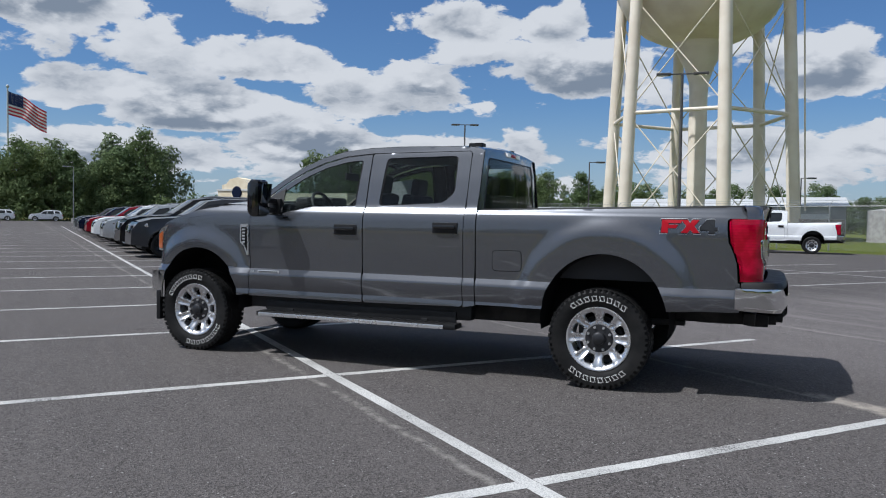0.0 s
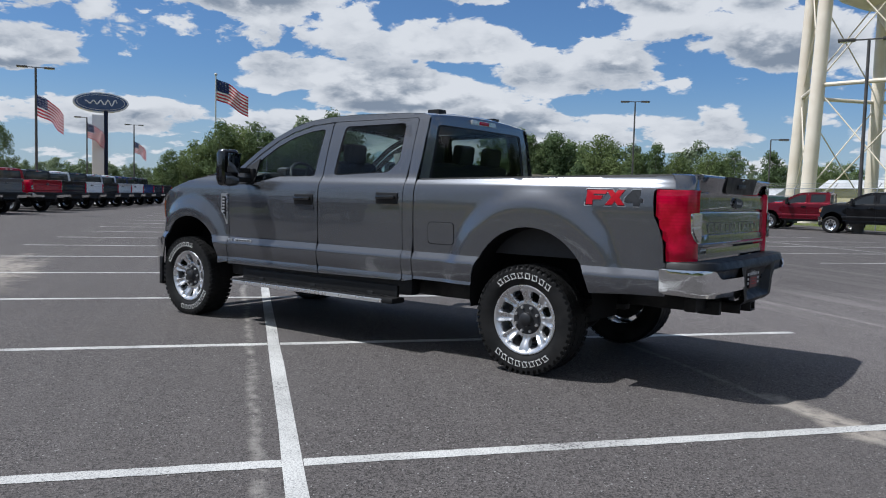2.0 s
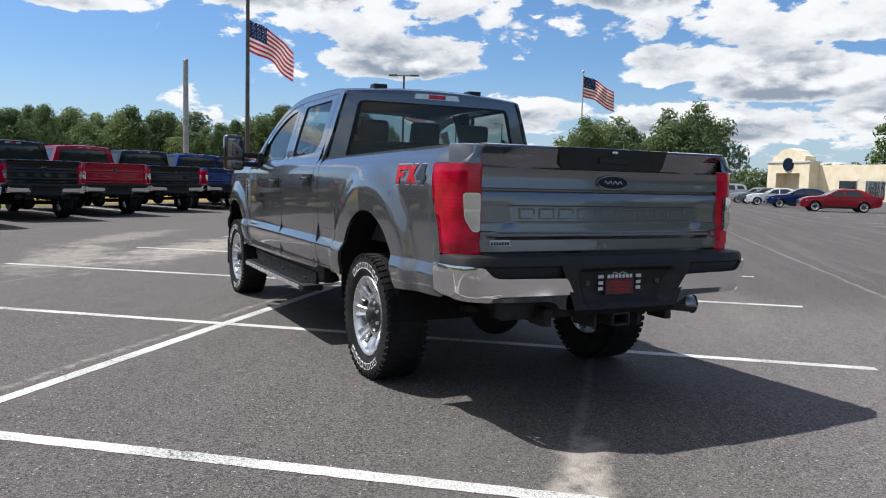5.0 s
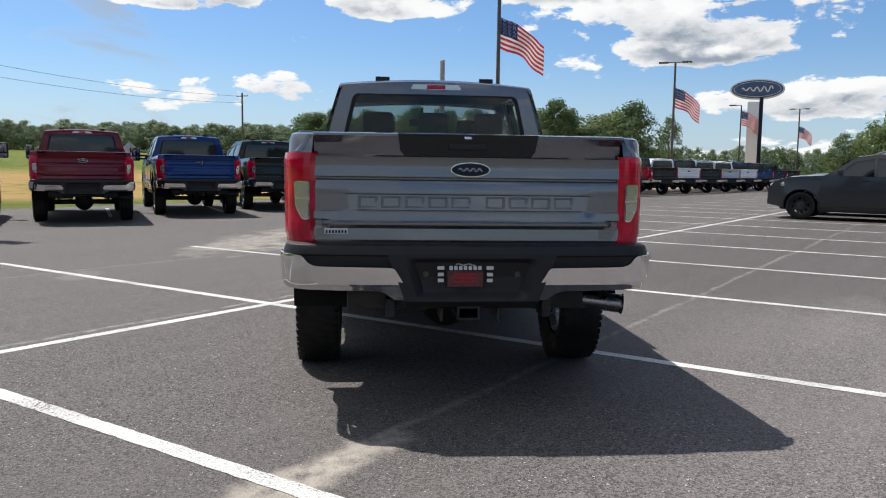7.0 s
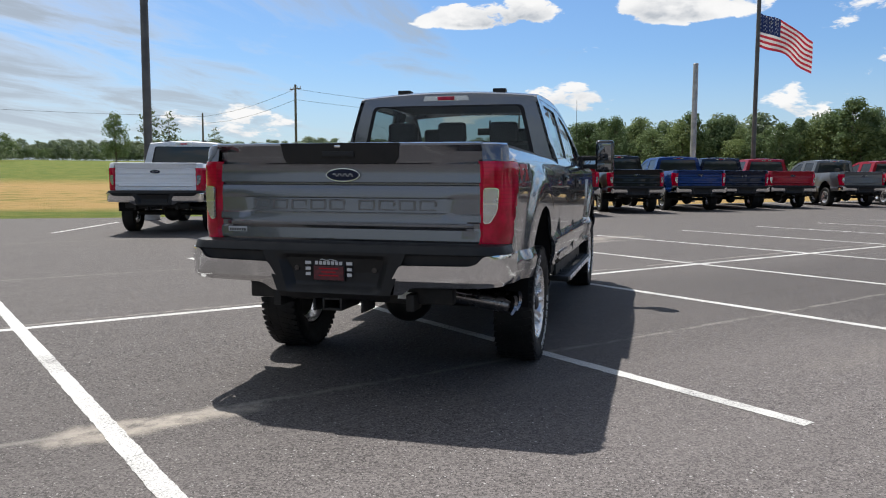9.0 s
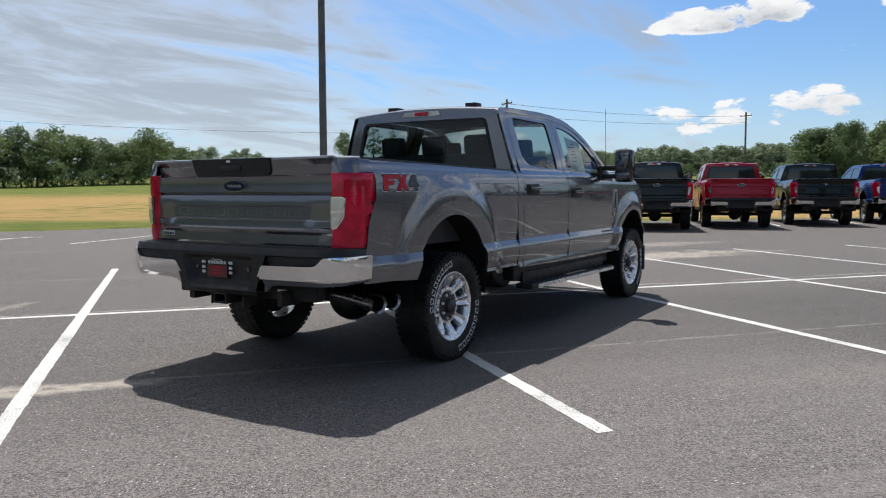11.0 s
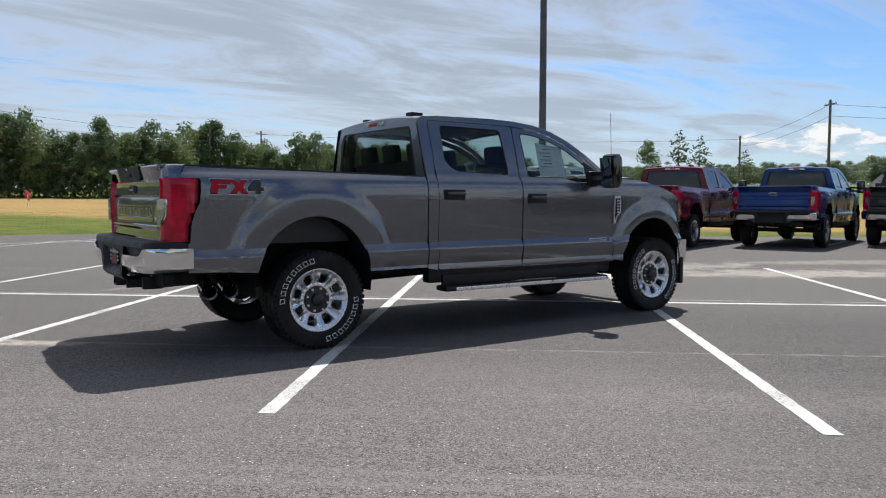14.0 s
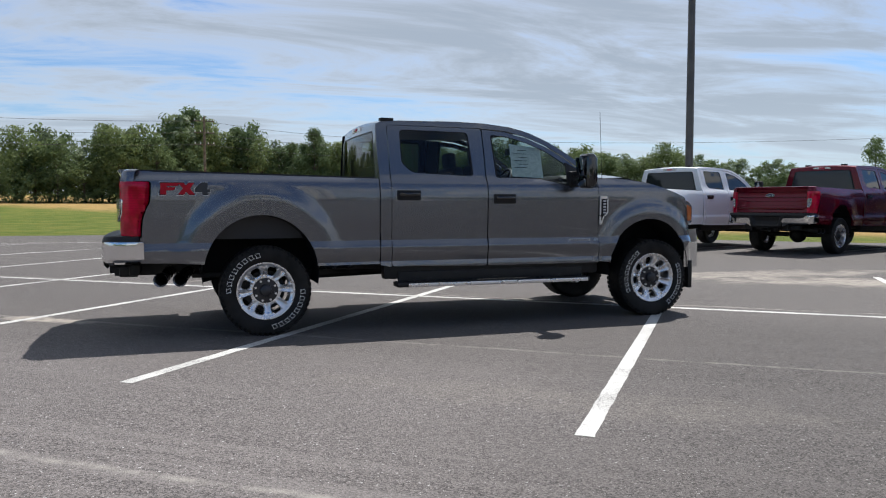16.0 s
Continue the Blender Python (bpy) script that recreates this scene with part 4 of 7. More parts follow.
def tailgate(truck, paint_mat, hero, applique=True):
    zs = [0.915, 0.93, 0.99, 1.003, 1.010, 1.022, 1.032, 1.040, 1.078, 1.084, 1.090, 1.168, 1.174, 1.180, 1.236, 1.243, 1.250, 1.257, 1.264, 1.300, 1.355, 1.368, 1.375, 1.385, 1.400, 1.44, 1.475, 1.487, 1.492]
    xs = [-1.212, -1.222, -1.219, -1.228, -1.236, -1.236, -1.222, -1.221, -1.219, -1.219, -1.211, -1.207, -1.214, -1.214, -1.211, -1.209, -1.196, -1.196, -1.216, -1.214, -1.210, -1.214, -1.224, -1.228, -1.230, -1.240, -1.252, -1.248, -1.225]
    ys = np.linspace(-0.822, 0.822, 42)
    rows = []
    for z, x in zip(zs, xs):
        row = []
        for y in ys:
            q = x
            a = abs(y)
            if 1.084 <= z <= 1.174 and a > 0.66:
                q = -1.213
            if 1.003 <= z <= 1.032 and a > 0.78:
                q = -1.212
            if z > 1.368:
                # the top edge swells into a lip that sweeps down towards the ends
                fall = min(1, max(0, (a - 0.42) / 0.34))
                q = x + 0.036 * fall * fall if z < 1.47 else x
            q += 0.03 * (y / 0.822) ** 2 * 0.6
            row.append((q, y, z))
        rows.append(row[::-1])
    bm = grid(bmesh.new(), rows)
    rim = [e for e in bm.edges if len(e.link_faces) == 1]
    got = bmesh.ops.extrude_edge_only(bm, edges=rim)["geom"]
    bmesh.ops.translate(bm, vec=(0.07, 0, 0), verts=[g for g in got if isinstance(g, bmesh.types.BMVert)])
    gate = part("tailgate", bm, paint_mat, truck, angle=25)
    if applique:
        # dark moulding with the release and the camera in the middle of the lip
        bm = bmesh.new()
        prism(bm, [(-0.355, 1.489), (0.385, 1.489), (0.372, 1.40), (0.350, 1.374), (-0.320, 1.374), (-0.342, 1.40)],
              lambda u, v: (-1.240 - 0.22 * max(0, v - 1.40), u, v), (0.04, 0, 0))
        box(bm, (-1.246, 0.02, 1.425), (0.02, 0.20, 0.035), 0.006)
        mould = part("tailgate_moulding", bm, PLASTIC, truck, "dark moulding along the tailgate lip")
        bm = bmesh.new()
        box(bm, (-1.250, 0.02, 1.470), (0.03, 0.04, 0.016), 0.005)
        part("camera", bm, CHROME, mould)
    for s in (1, -1):
        plan = [(-1.10, 0.962), (-1.15, 0.945), (-1.185, 0.918), (-1.206, 0.880), (-1.212, 0.832)]
        rows = []
        for z, inn in ((1.384, 0.0), (1.40, 0.004), (1.455, 0.010), (1.480, 0.022), (1.490, 0.045)):
            row = [(x + inn, s * (y - inn * 0.6), z) for x, y in plan]
            rows.append(row if s > 0 else row[::-1])
        rows.append([(-1.08, s * 0.83, 1.490)] * 5)
        part("bed_corner", grid(bmesh.new(), rows), paint_mat, truck)
    # oval emblem
    bm = bmesh.new()
    prism(bm, [(0.105 * math.cos(2 * math.pi * i / 28), 1.305 + 0.039 * math.sin(2 * math.pi * i / 28)) for i in range(28)], lambda u, v: (-1.220, u, v), (-0.009, 0, 0))
    oval = part("emblem", bm, CHROME, truck, "chrome-edged blue oval emblem")
    bm = bmesh.new()
    prism(bm, [(0.100 * math.cos(2 * math.pi * i / 28), 1.305 + 0.0345 * math.sin(2 * math.pi * i / 28)) for i in range(28)], lambda u, v: (-1.229, u, v), (-0.003, 0, 0))
    part("emblem_field", bm, EMBLEM_BLUE, oval)
    bm = bmesh.new()
    pipe(bm, [(-1.233, 0.062 - 0.124 * i / 16, 1.305 + 0.010 * math.sin(i * 1.45)) for i in range(17)], 0.0022, 5)
    part("emblem_stroke", bm, BADGE_LIGHT, oval)
    if hero:
        # stamped block marks across the recess
        at = 0.60
        for k in range(9):
            bm = bmesh.new()
            w = 0.118
            if k == 5:
                at -= 0.06
            c = at - w / 2
            for dy, dz, sy, sz in ((0, 0.026, w * 0.82, 0.011), (0, -0.026, w * 0.82, 0.011), (w * 0.38, 0, 0.016, 0.060), (-w * 0.38, 0 if k % 2 else 0.010, 0.016, 0.060 if k % 2 else 0.030)):
                box(bm, (-1.204 + 0.018 * (c / 0.822) ** 2, c + dy, 1.130 + dz), (0.016, sy, sz), 0.003, seg=1)
            at -= w + 0.006
            part("stamped_mark", bm, paint_mat, gate)
        bm = bmesh.new()
        box(bm, (-1.209, 0.705, 0.975), (0.004, 0.125, 0.030))
        sticker = part("dealer_sticker", bm, BADGE_LIGHT, truck, "small silver sticker with dark marks")
        bm = bmesh.new()
        for k in range(7):
            box(bm, (-1.212, 0.755 - 0.0165 * k, 0.972), (0.002, 0.010, 0.017))
        part("sticker_mark", bm, BADGE_DARK, sticker)
        bm = bmesh.new()
        for y0, z0, y1, z1 in ((0.745, 1.000, 0.730, 1.015), (0.730, 1.015, 0.690, 1.012), (0.690, 1.012, 0.675, 1.000), (0.665, 1.000, 0.655, 1.022)):
            tube(bm, (-1.211, y0, z0), (-1.211, y1, z1), 0.003, 0.003, 5)
        part("sticker_swirl", bm, BADGE_LIGHT, sticker)
    return gate


def rear_bumper(truck, hero, chrome):
    # plan of the bumper's back: (y, x), round the corner and forward along the side
    bend = [(0.0, -1.402), (0.45, -1.398), (0.72, -1.384), (0.84, -1.366), (0.91, -1.338), (0.955, -1.298), (0.982, -1.245), (0.992, -1.18), (0.995, -1.065)]
    runs = [0.0]
    for p, q in zip(bend, bend[1:]):
        runs.append(runs[-1] + math.hypot(q[0] - p[0], q[1] - p[1]))

    def skin(u, v, s, inn=0.0):
        """Along the plan by u, in by inn: the face leans under towards its foot."""
        y, x = float(np.interp(u, runs, [p[0] for p in bend])), float(np.interp(u, runs, [p[1] for p in bend]))
        corner = min(1, max(0, (u - 0.80) / 0.25))
        return (x + inn * (1 - corner), s * (y - inn * corner), v)

    def lean(v):
        return float(np.interp(v, [0.60, 0.655, 0.705, 0.715, 0.80, 0.862, 0.874], [0.075, 0.052, 0.020, 0.012, 0.004, 0.0, 0.010]))

    end = runs[-1]
    bm = bmesh.new()
    # dark step pad over the whole width
    for s in (1, -1):
        rows = []
        for inn, z in ((0.16, 0.920), (0.050, 0.918), (0.026, 0.912), (0.018, 0.900), (0.008, 0.868), (0.022, 0.858), (0.045, 0.780), (0.06, 0.72)):
            row = [skin(end * i / 26, z, s, inn) for i in range(27)]
            rows.append(row if s < 0 else row[::-1])
        grid(bm, rows)
    # moulded middle with a hollow for the plate
    rows = []
    for j in range(17):
        z = 0.595 + 0.275 * j / 16
        row = []
        for i in range(33):
            t = -1 + i / 16
            half = float(np.interp(z, [0.595, 0.80, 0.87], [0.335, 0.41, 0.44]))
            y = t * half
            deep = min(1, max(0, (0.285 + 0.25 * (z - 0.66) - abs(y)) / 0.03)) * min(1, max(0, (z - 0.640) / 0.03)) * min(1, max(0, (0.846 - z) / 0.03))
            row.append((-1.398 + 0.05 * deep + 0.9 * max(0, 0.63 - z), y, z))
        rows.append(row)
    grid(bm, rows)
    bumper = part("rear_bumper", bm, PLASTIC, truck, "black step bumper with chrome wings")
    for s in (1, -1):
        outline = rounded([(end, 0.866), (0.955, 0.868), (0.875, 0.862), (0.835, 0.818), (0.800, 0.808), (0.405, 0.803), (0.375, 0.755), (0.300, 0.628), (0.400, 0.628), (0.450, 0.668), (0.485, 0.678), (0.86, 0.684), (1.02, 0.690), (end, 0.700)], 0.014, 2)
        bm = bmesh.new()
        sheet(bm, outline, lambda u, v: skin(u, v, s, lean(v) - 0.010), 0.03, lip=(0.04, 0, 0), flip=s > 0, levels=(0.705, 0.715, 0.80))
        part("chrome_wing", bm, chrome, bumper)
    if hero:
        bm = bmesh.new()
        box(bm, (-1.360, 0.035, 0.755), (0.012, 0.20, 0.115), 0.004)
        plate = part("plate_holder", bm, BADGE_DARK, truck, "dark dealer plate with red field and pale marks")
        bm = bmesh.new()
        box(bm, (-1.368, 0.035, 0.742), (0.004, 0.185, 0.080))
        part("plate_field", bm, tint_noise(material("dark_red_plate", (0.10, 0.012, 0.02), 0.4), (0.12, 0.012, 0.02), (0.05, 0.008, 0.012), 30.0), plate)
        for k in range(7):
            part("plate_mark", box_of((-1.368, 0.110 - 0.025 * k, 0.800), (0.004, 0.017, 0.020)), BADGE_LIGHT, plate)
        for z in (0.800, 0.766, 0.735):
            for y in (0.163, -0.093):
                part("plate_mark", box_of((-1.368, y, z), (0.004, 0.030 if z < 0.79 else 0.036, 0.018)), BADGE_LIGHT, plate)
        part("plate_swirl", pipe(bmesh.new(), [(-1.368, 0.085 - 0.011 * k, 0.818 + 0.004 * math.sin(1.3 * k)) for k in range(10)], 0.003, 5), BADGE_LIGHT, plate)
        for k in range(3):
            part("plate_line", box_of((-1.371, 0.035, 0.768 - 0.020 * k), (0.002, 0.12 - 0.03 * (k % 2), 0.006)), BADGE_RED, plate)
        for s in (1, -1):
            bm = bmesh.new()
            lathe(bm, [(0.0, -0.006), (0.016, -0.006), (0.018, 0.0), (0.018, 0.02)], 14, "X")
            bmesh.ops.translate(bm, vec=(-1.350, s * 0.24, 0.765), verts=bm.verts)
            part("parking_sensor", bm, GLOSS_BLACK, bumper)
    # hitch: crossbar under the bumper, with a square receiver and brackets
    bar = part("hitch_crossbar", box_of((-1.12, 0.0, 0.60), (0.09, 1.30, 0.10), 0.015), STEEL_DARK, truck)
    for y0, y1, z0, z1 in ((-0.045, -0.032, 0.525, 0.60), (0.062, 0.075, 0.525, 0.60), (-0.032, 0.062, 0.525, 0.538), (-0.032, 0.062, 0.587, 0.60)):
        part("receiver_wall", box_of((-1.22, (y0 + y1) / 2, (z0 + z1) / 2), (0.30, y1 - y0, z1 - z0), 0.003), STEEL_DARK, bar)
    for s in (1, -1):
        part("chain_bracket", box_of((-1.22, s * 0.15, 0.545), (0.20, 0.016, 0.07), 0.004), STEEL_DARK, bar)
        part("frame_bracket", box_of((-1.18, s * 0.42, 0.57), (0.16, 0.05, 0.10), 0.01), STEEL_DARK, bar)
    if hero:
        part("hitch_label", box_of((-1.168, -0.36, 0.600), (0.004, 0.085, 0.040)), PAPER, bar, "small pale printed label")


def pickup(name, paint_mat, label, hero=False, group="", chrome=True, rim_mat=None):
    """A crew-cab pickup: x forward, its rear axle over the origin, wheels on the ground."""
    truck = thing(name, label, "pickup truck", group)
    step = 0.034 if hero else 0.16
    bright = CHROME if chrome else paint_mat
    side_glass, dark_glass = (GLASS_CLEAR, GLASS_TINT) if hero else (GLASS_FAR, GLASS_FAR)
    roofline = [(1.068, 1.962), (1.12, 1.985), (1.30, 1.998), (1.90, 2.006), (2.20, 1.997), (2.46, 1.970), (2.70, 1.908), (2.90, 1.818), (3.10, 1.697), (3.30, 1.555), (3.43, 1.465)]
    door_top = [(2.165, 1.940), (2.42, 1.915), (2.65, 1.858), (2.85, 1.775), (3.05, 1.655), (3.22, 1.535), (3.375, 1.415)]
    for s in (1, -1):
        # fender, doors, cab side, bed side: panels of their own, with shut lines between
        front = [(3.396, 0.60), (3.396, 1.412), (3.44, 1.456), (3.70, 1.462), (4.06, 1.398), (4.30, 1.325), (4.43, 1.278), (4.475, 1.255), (4.50, 1.15), (4.525, 0.97), (4.55, 0.965), (4.57, 0.80), (4.47, 0.74)]
        front += [p for p in arc(*ARCH_F, 16, 176, 18)]
        crease(part("front_fender", side_sheet(front, s, step), paint_mat, truck))
        win_f = rounded([(2.265, 1.452), (2.245, 1.888), (2.42, 1.872), (2.63, 1.820), (2.83, 1.735), (3.03, 1.612), (3.135, 1.525), (3.140, 1.358), (2.93, 1.402), (2.73, 1.447)], 0.035, 3)
        door_f = [(2.160, 0.585), (3.389, 0.585), (3.389, 1.408)] + door_top[::-1]
        fd = crease(part("front_door", side_sheet(door_f, s, step, [win_f]), paint_mat, truck))
        win_r = rounded([(2.03, 1.462), (2.005, 1.903), (1.30, 1.913), (1.295, 1.585), (1.40, 1.492)], 0.045, 4)
        door_r = rounded([(1.179, 0.600), (2.150, 0.585), (2.154, 1.945), (1.180, 1.952)], 0.03, 4)
        rd = crease(part("rear_door", side_sheet(door_r, s, step, [win_r]), paint_mat, truck))
        shell = [(1.066, 0.615), (1.173, 0.595), (1.173, 1.935), (1.195, 1.957), (2.155, 1.951), (2.43, 1.928), (2.66, 1.870), (2.86, 1.787), (3.06, 1.667), (3.23, 1.547), (3.392, 1.425), (3.432, 1.458)] + roofline[::-1][1:]
        crease(part("cab_side", side_sheet(shell, s, step), paint_mat, truck))
        bed = [(1.057, 0.625), (1.057, 1.432), (0.0, 1.455), (-1.10, 1.478), (-1.20, 1.480), (-1.205, 1.388), (-0.975, 1.388), (-0.958, 1.372), (-0.958, 1.300), (-0.968, 1.210), (-1.005, 1.130), (-1.030, 1.05), (-1.040, 0.905), (-1.055, 0.900), (-1.055, 0.682)]
        bed += [(-0.75, 0.675)] + arc(ARCH_R[0], ARCH_R[1], ARCH_R[2], ARCH_R[3], 170, 6, 20)
        bs = crease(part("bed_side", side_sheet(bed, s, step), paint_mat, truck))
        # rail cap on the bed
        bm = bmesh.new()
        rows = []
        for k in range(13):
            x = 1.03 - 2.15 * k / 12
            z = float(np.interp(x, [-1.2, 0.0, 1.03], [1.480, 1.455, 1.432]))
            y = half_width(x, z)
            row = [(x, s * (y + 0.002), z - 0.004), (x, s * (y - 0.004), z + 0.012), (x, s * (y - 0.06), z + 0.014), (x, s * 0.80, z + 0.010), (x, s * 0.795, z - 0.06), (x, s * 0.80, 0.95)]
            rows.append(row if s > 0 else row[::-1])
        part("bed_rail", grid(bm, rows), PLASTIC, bs)
        # glass
        for ob, w, g in ((fd, win_f, side_glass), (rd, win_r, side_glass)):
            bm = side_sheet(w, s, 0.12, (), -0.012, 0)
            pane = part("window", bm, g, ob)
            pane.visible_shadow = hero is False
            bm = bmesh.new()
            c = Vector((sum(p[0] for p in w) / len(w), sum(p[1] for p in w) / len(w)))
            inner = [tuple(c + (Vector(p) - c) * 0.965) for p in w]
            sheet(bm, w, lambda u, v: (u, s * (half_width(u, v) - 0.008), v), 0.1, [inner], None, flip=s > 0)
            part("window_seal", bm, BADGE_DARK, ob)
        # handles: dark cup and bar
        for ob, hx in ((fd, 2.335), (rd, 1.345)):
            hz = 1.243 if ob is fd else 1.275
            y = half_width(hx, hz)
            bm = bmesh.new()
            box(bm, (hx, s * (y + 0.002), hz), (0.235, 0.014, 0.094), 0.03 if hero else 0)
            cup = part("handle_cup", bm, PLASTIC, ob)
            bm = bmesh.new()
            box(bm, (hx, s * (y + 0.026), hz + 0.008), (0.205, 0.026, 0.034), 0.012 if hero else 0)
            part("door_handle", bm, GLOSS_BLACK, ob)
        # running board
        if hero:
            bm = bmesh.new()
            box(bm, (2.24, s * 0.970, 0.425), (2.06, 0.17, 0.05), 0.018)
            for k in range(3):
                box(bm, (1.55 + 0.7 * k, s * 0.80, 0.45), (0.07, 0.30, 0.05), 0.01)
            for k in range(34):
                box(bm, (1.36 + 0.055 * k, s * 0.965, 0.4515), (0.030, 0.12, 0.005))
            box(bm, (2.24, s * 0.925, 0.480), (1.98, 0.03, 0.13), 0.008)
            board = part("running_board", bm, PLASTIC, truck, "black running board with bright edge")
            bm = bmesh.new()
            box(bm, (2.28, s * 1.056, 0.421), (1.92, 0.012, 0.034), 0.005)
            part("bright_edge", bm, ALLOY, board)
        bm = bmesh.new()
        # sill under the doors and inner arches
        box(bm, (2.27, s * 0.86, 0.55), (2.32, 0.12, 0.16), 0.03)
        part("sill", bm, PLASTIC, truck)
        for cx, cz, rx, rz in (ARCH_R, ARCH_F):
            bm = bmesh.new()
            rows = []
            for yy in (0.99, 0.55):
                rows.append([(p[0], s * yy, p[1]) for p in arc(cx, cz, rx + 0.012, rz + 0.012, -12, 192, 20)])
            grid(bm, rows)
            grid(bm, [[(p[0], s * 0.55, p[1]) for p in arc(cx, cz, rx + 0.012, rz + 0.012, -12, 192, 20)], [(cx, s * 0.55, cz)] * 21])
            part("arch_liner", bm, LINER, truck)
            if cx < 1 and hero:
                bm = bmesh.new()
                prism(bm, arc(cx, cz + 0.02, rx - 0.012, rz - 0.03, 35, 145, 12), lambda u, v: (u, s * 0.80, v), (0, s * 0.015, 0))
                part("arch_baffle", bm, LINER_GREY, truck)
        tail_lamp(truck, s, hero)
        # door mirror on two arms
        bm = bmesh.new()
        box(bm, (3.145, s * 1.205, 1.520), (0.125, 0.195, 0.345), 0.045, seg=3)
        pts = bm.verts
        for v in pts:
            if v.co.x > 3.17:
                v.co.z = 1.525 + (v.co.z - 1.525) * 0.86
        mir = part("door_mirror", bm, GLOSS_BLACK if hero else PLASTIC, truck, "large black towing mirror")
        bm = bmesh.new()
        box(bm, (3.12, s * 1.03, 1.50), (0.06, 0.22, 0.05), 0.015)
        box(bm, (3.12, s * 1.03, 1.41), (0.06, 0.22, 0.05), 0.015)
        box(bm, (3.12, s * 0.955, 1.43), (0.13, 0.05, 0.19), 0.02)
        if hero:
            prism(bm, [(3.035, 1.385), (3.385, 1.365), (3.375, 1.42), (3.20, 1.54), (3.05, 1.62)], lambda u, v: (u, s * (half_width(u, v) - 0.004), v), (0, s * 0.012, 0))
        part("mirror_arm", bm, PLASTIC, fd)
        bm = bmesh.new()
        box(bm, (3.069, s * 1.205, 1.565), (0.006, 0.140, 0.18), 0.002)
        box(bm, (3.069, s * 1.205, 1.405), (0.006, 0.150, 0.075), 0.002)
        bmesh.ops.rotate(bm, cent=(3.069, s * 1.205, 1.50), matrix=Matrix.Rotation(radians(-8), 3, "Y"), verts=bm.verts)
        bmesh.ops.translate(bm, vec=(-0.012, 0, 0), verts=bm.verts)
        part("mirror_pane", bm, MIRROR, mir)
        # headlamp
        bm = bmesh.new()
        prism(bm, rounded([(4.40, 1.252), (4.535, 1.215), (4.615, 1.165), (4.625, 0.985), (4.52, 0.985), (4.495, 1.15)], 0.02, 2),
              lambda u, v: (u, s * (half_width(min(u, 4.55), v) + 0.006 - 0.6 * max(0, u - 4.55)), v), (0.0, -s * 0.22, 0))
        hl = part("headlamp", bm, LENS_WHITE, truck)
        bm = bmesh.new()
        prism(bm, rounded([(4.505, 1.185), (4.60, 1.150), (4.605, 1.01), (4.525, 1.01)], 0.015, 2),
              lambda u, v: (u, s * (half_width(min(u, 4.55), v) + 0.010 - 0.6 * max(0, u - 4.55)), v), (0, -s * 0.01, 0))
        part("side_marker", bm, LENS_AMBER, hl)
    # bonnet, windscreen, roof, back of the cab
    bm = bmesh.new()
    strip(bm, [(3.43, 1.462, 0.905), (3.70, 1.470, 0.935), (4.06, 1.406, 0.935), (4.30, 1.333, 0.905), (4.43, 1.286, 0.865), (4.53, 1.245, 0.80), (4.60, 1.18, 0.76)], 0.055, 20)
    part("bonnet", bm, paint_mat, truck)
    bm = bmesh.new()
    strip(bm, [(3.47, 1.455, 0.88), (3.30, 1.570, 0.872), (3.10, 1.705, 0.85), (2.90, 1.826, 0.82), (2.70, 1.912, 0.79)], 0.045, 16, flip=True)
    part("windscreen", bm, side_glass, truck).visible_shadow = hero is False
    bm = bmesh.new()
    strip(bm, [(2.71, 1.909, 0.79), (2.60, 1.942, 0.780), (2.46, 1.974, 0.772), (2.20, 2.001, 0.766), (1.90, 2.010, 0.764), (1.30, 2.002, 0.764), (1.13, 1.989, 0.77), (1.085, 1.970, 0.775), (1.078, 1.93, 0.79)], 0.04, 20, flip=True)
    roof = part("roof", bm, paint_mat, truck)
    for s in (1, -1):
        bm = bmesh.new()
        prism(bm, rounded([(1.20, 0.43 * s - 0.06), (1.34, 0.43 * s - 0.045), (1.34, 0.43 * s + 0.045), (1.20, 0.43 * s + 0.06)], 0.02, 2), lambda u, v: (u, v, 2.020), (0, 0, 0.036))
        part("roof_mount", bm, PLASTIC, roof)
    bm = bmesh.new()
    pane_edge = rounded([(-0.775, 1.44), (0.775, 1.44), (0.665, 1.905), (-0.665, 1.905)], 0.05, 4)
    back_edge = [(-0.915, 0.62), (0.915, 0.62), (0.915, 1.45), (0.79, 1.93), (0.765, 1.965), (-0.765, 1.965), (-0.79, 1.93), (-0.915, 1.45)]
    back = lambda u, v: (1.082 - 0.035 * (1 - (u / 0.9) ** 2) + 0.10 * max(0, v - 1.80) ** 1.2, u, v)
    sheet(bm, back_edge, back, 0.14, [pane_edge], (0.02, 0, 0), flip=True)
    part("cab_back", bm, paint_mat, truck)
    bm = bmesh.new()
    sheet(bm, pane_edge, lambda u, v: (back(u, v)[0] + 0.006, u, v), 0.14, flip=True)
    pane = part("rear_window", bm, dark_glass, truck, "dark tinted rear window")
    pane.visible_shadow = hero is False
    bm = bmesh.new()
    c = Vector((0, 1.67))
    sheet(bm, pane_edge, lambda u, v: (back(u, v)[0] + 0.003, u, v), 0.1, [[tuple(c + (Vector(p) - c) * 0.955) for p in pane_edge]], flip=True)
    part("window_border", bm, BADGE_DARK, pane)
    bm = bmesh.new()
    prism(bm, [(-0.205, 1.945), (0.205, 1.945), (0.185, 1.985), (-0.185, 1.985)], lambda u, v: (1.085, u, v), (-0.035, 0, 0))
    brake = part("high_brake_lamp", bm, LENS_WHITE, truck, "red and white brake lamp over the rear window")
    bm = bmesh.new()
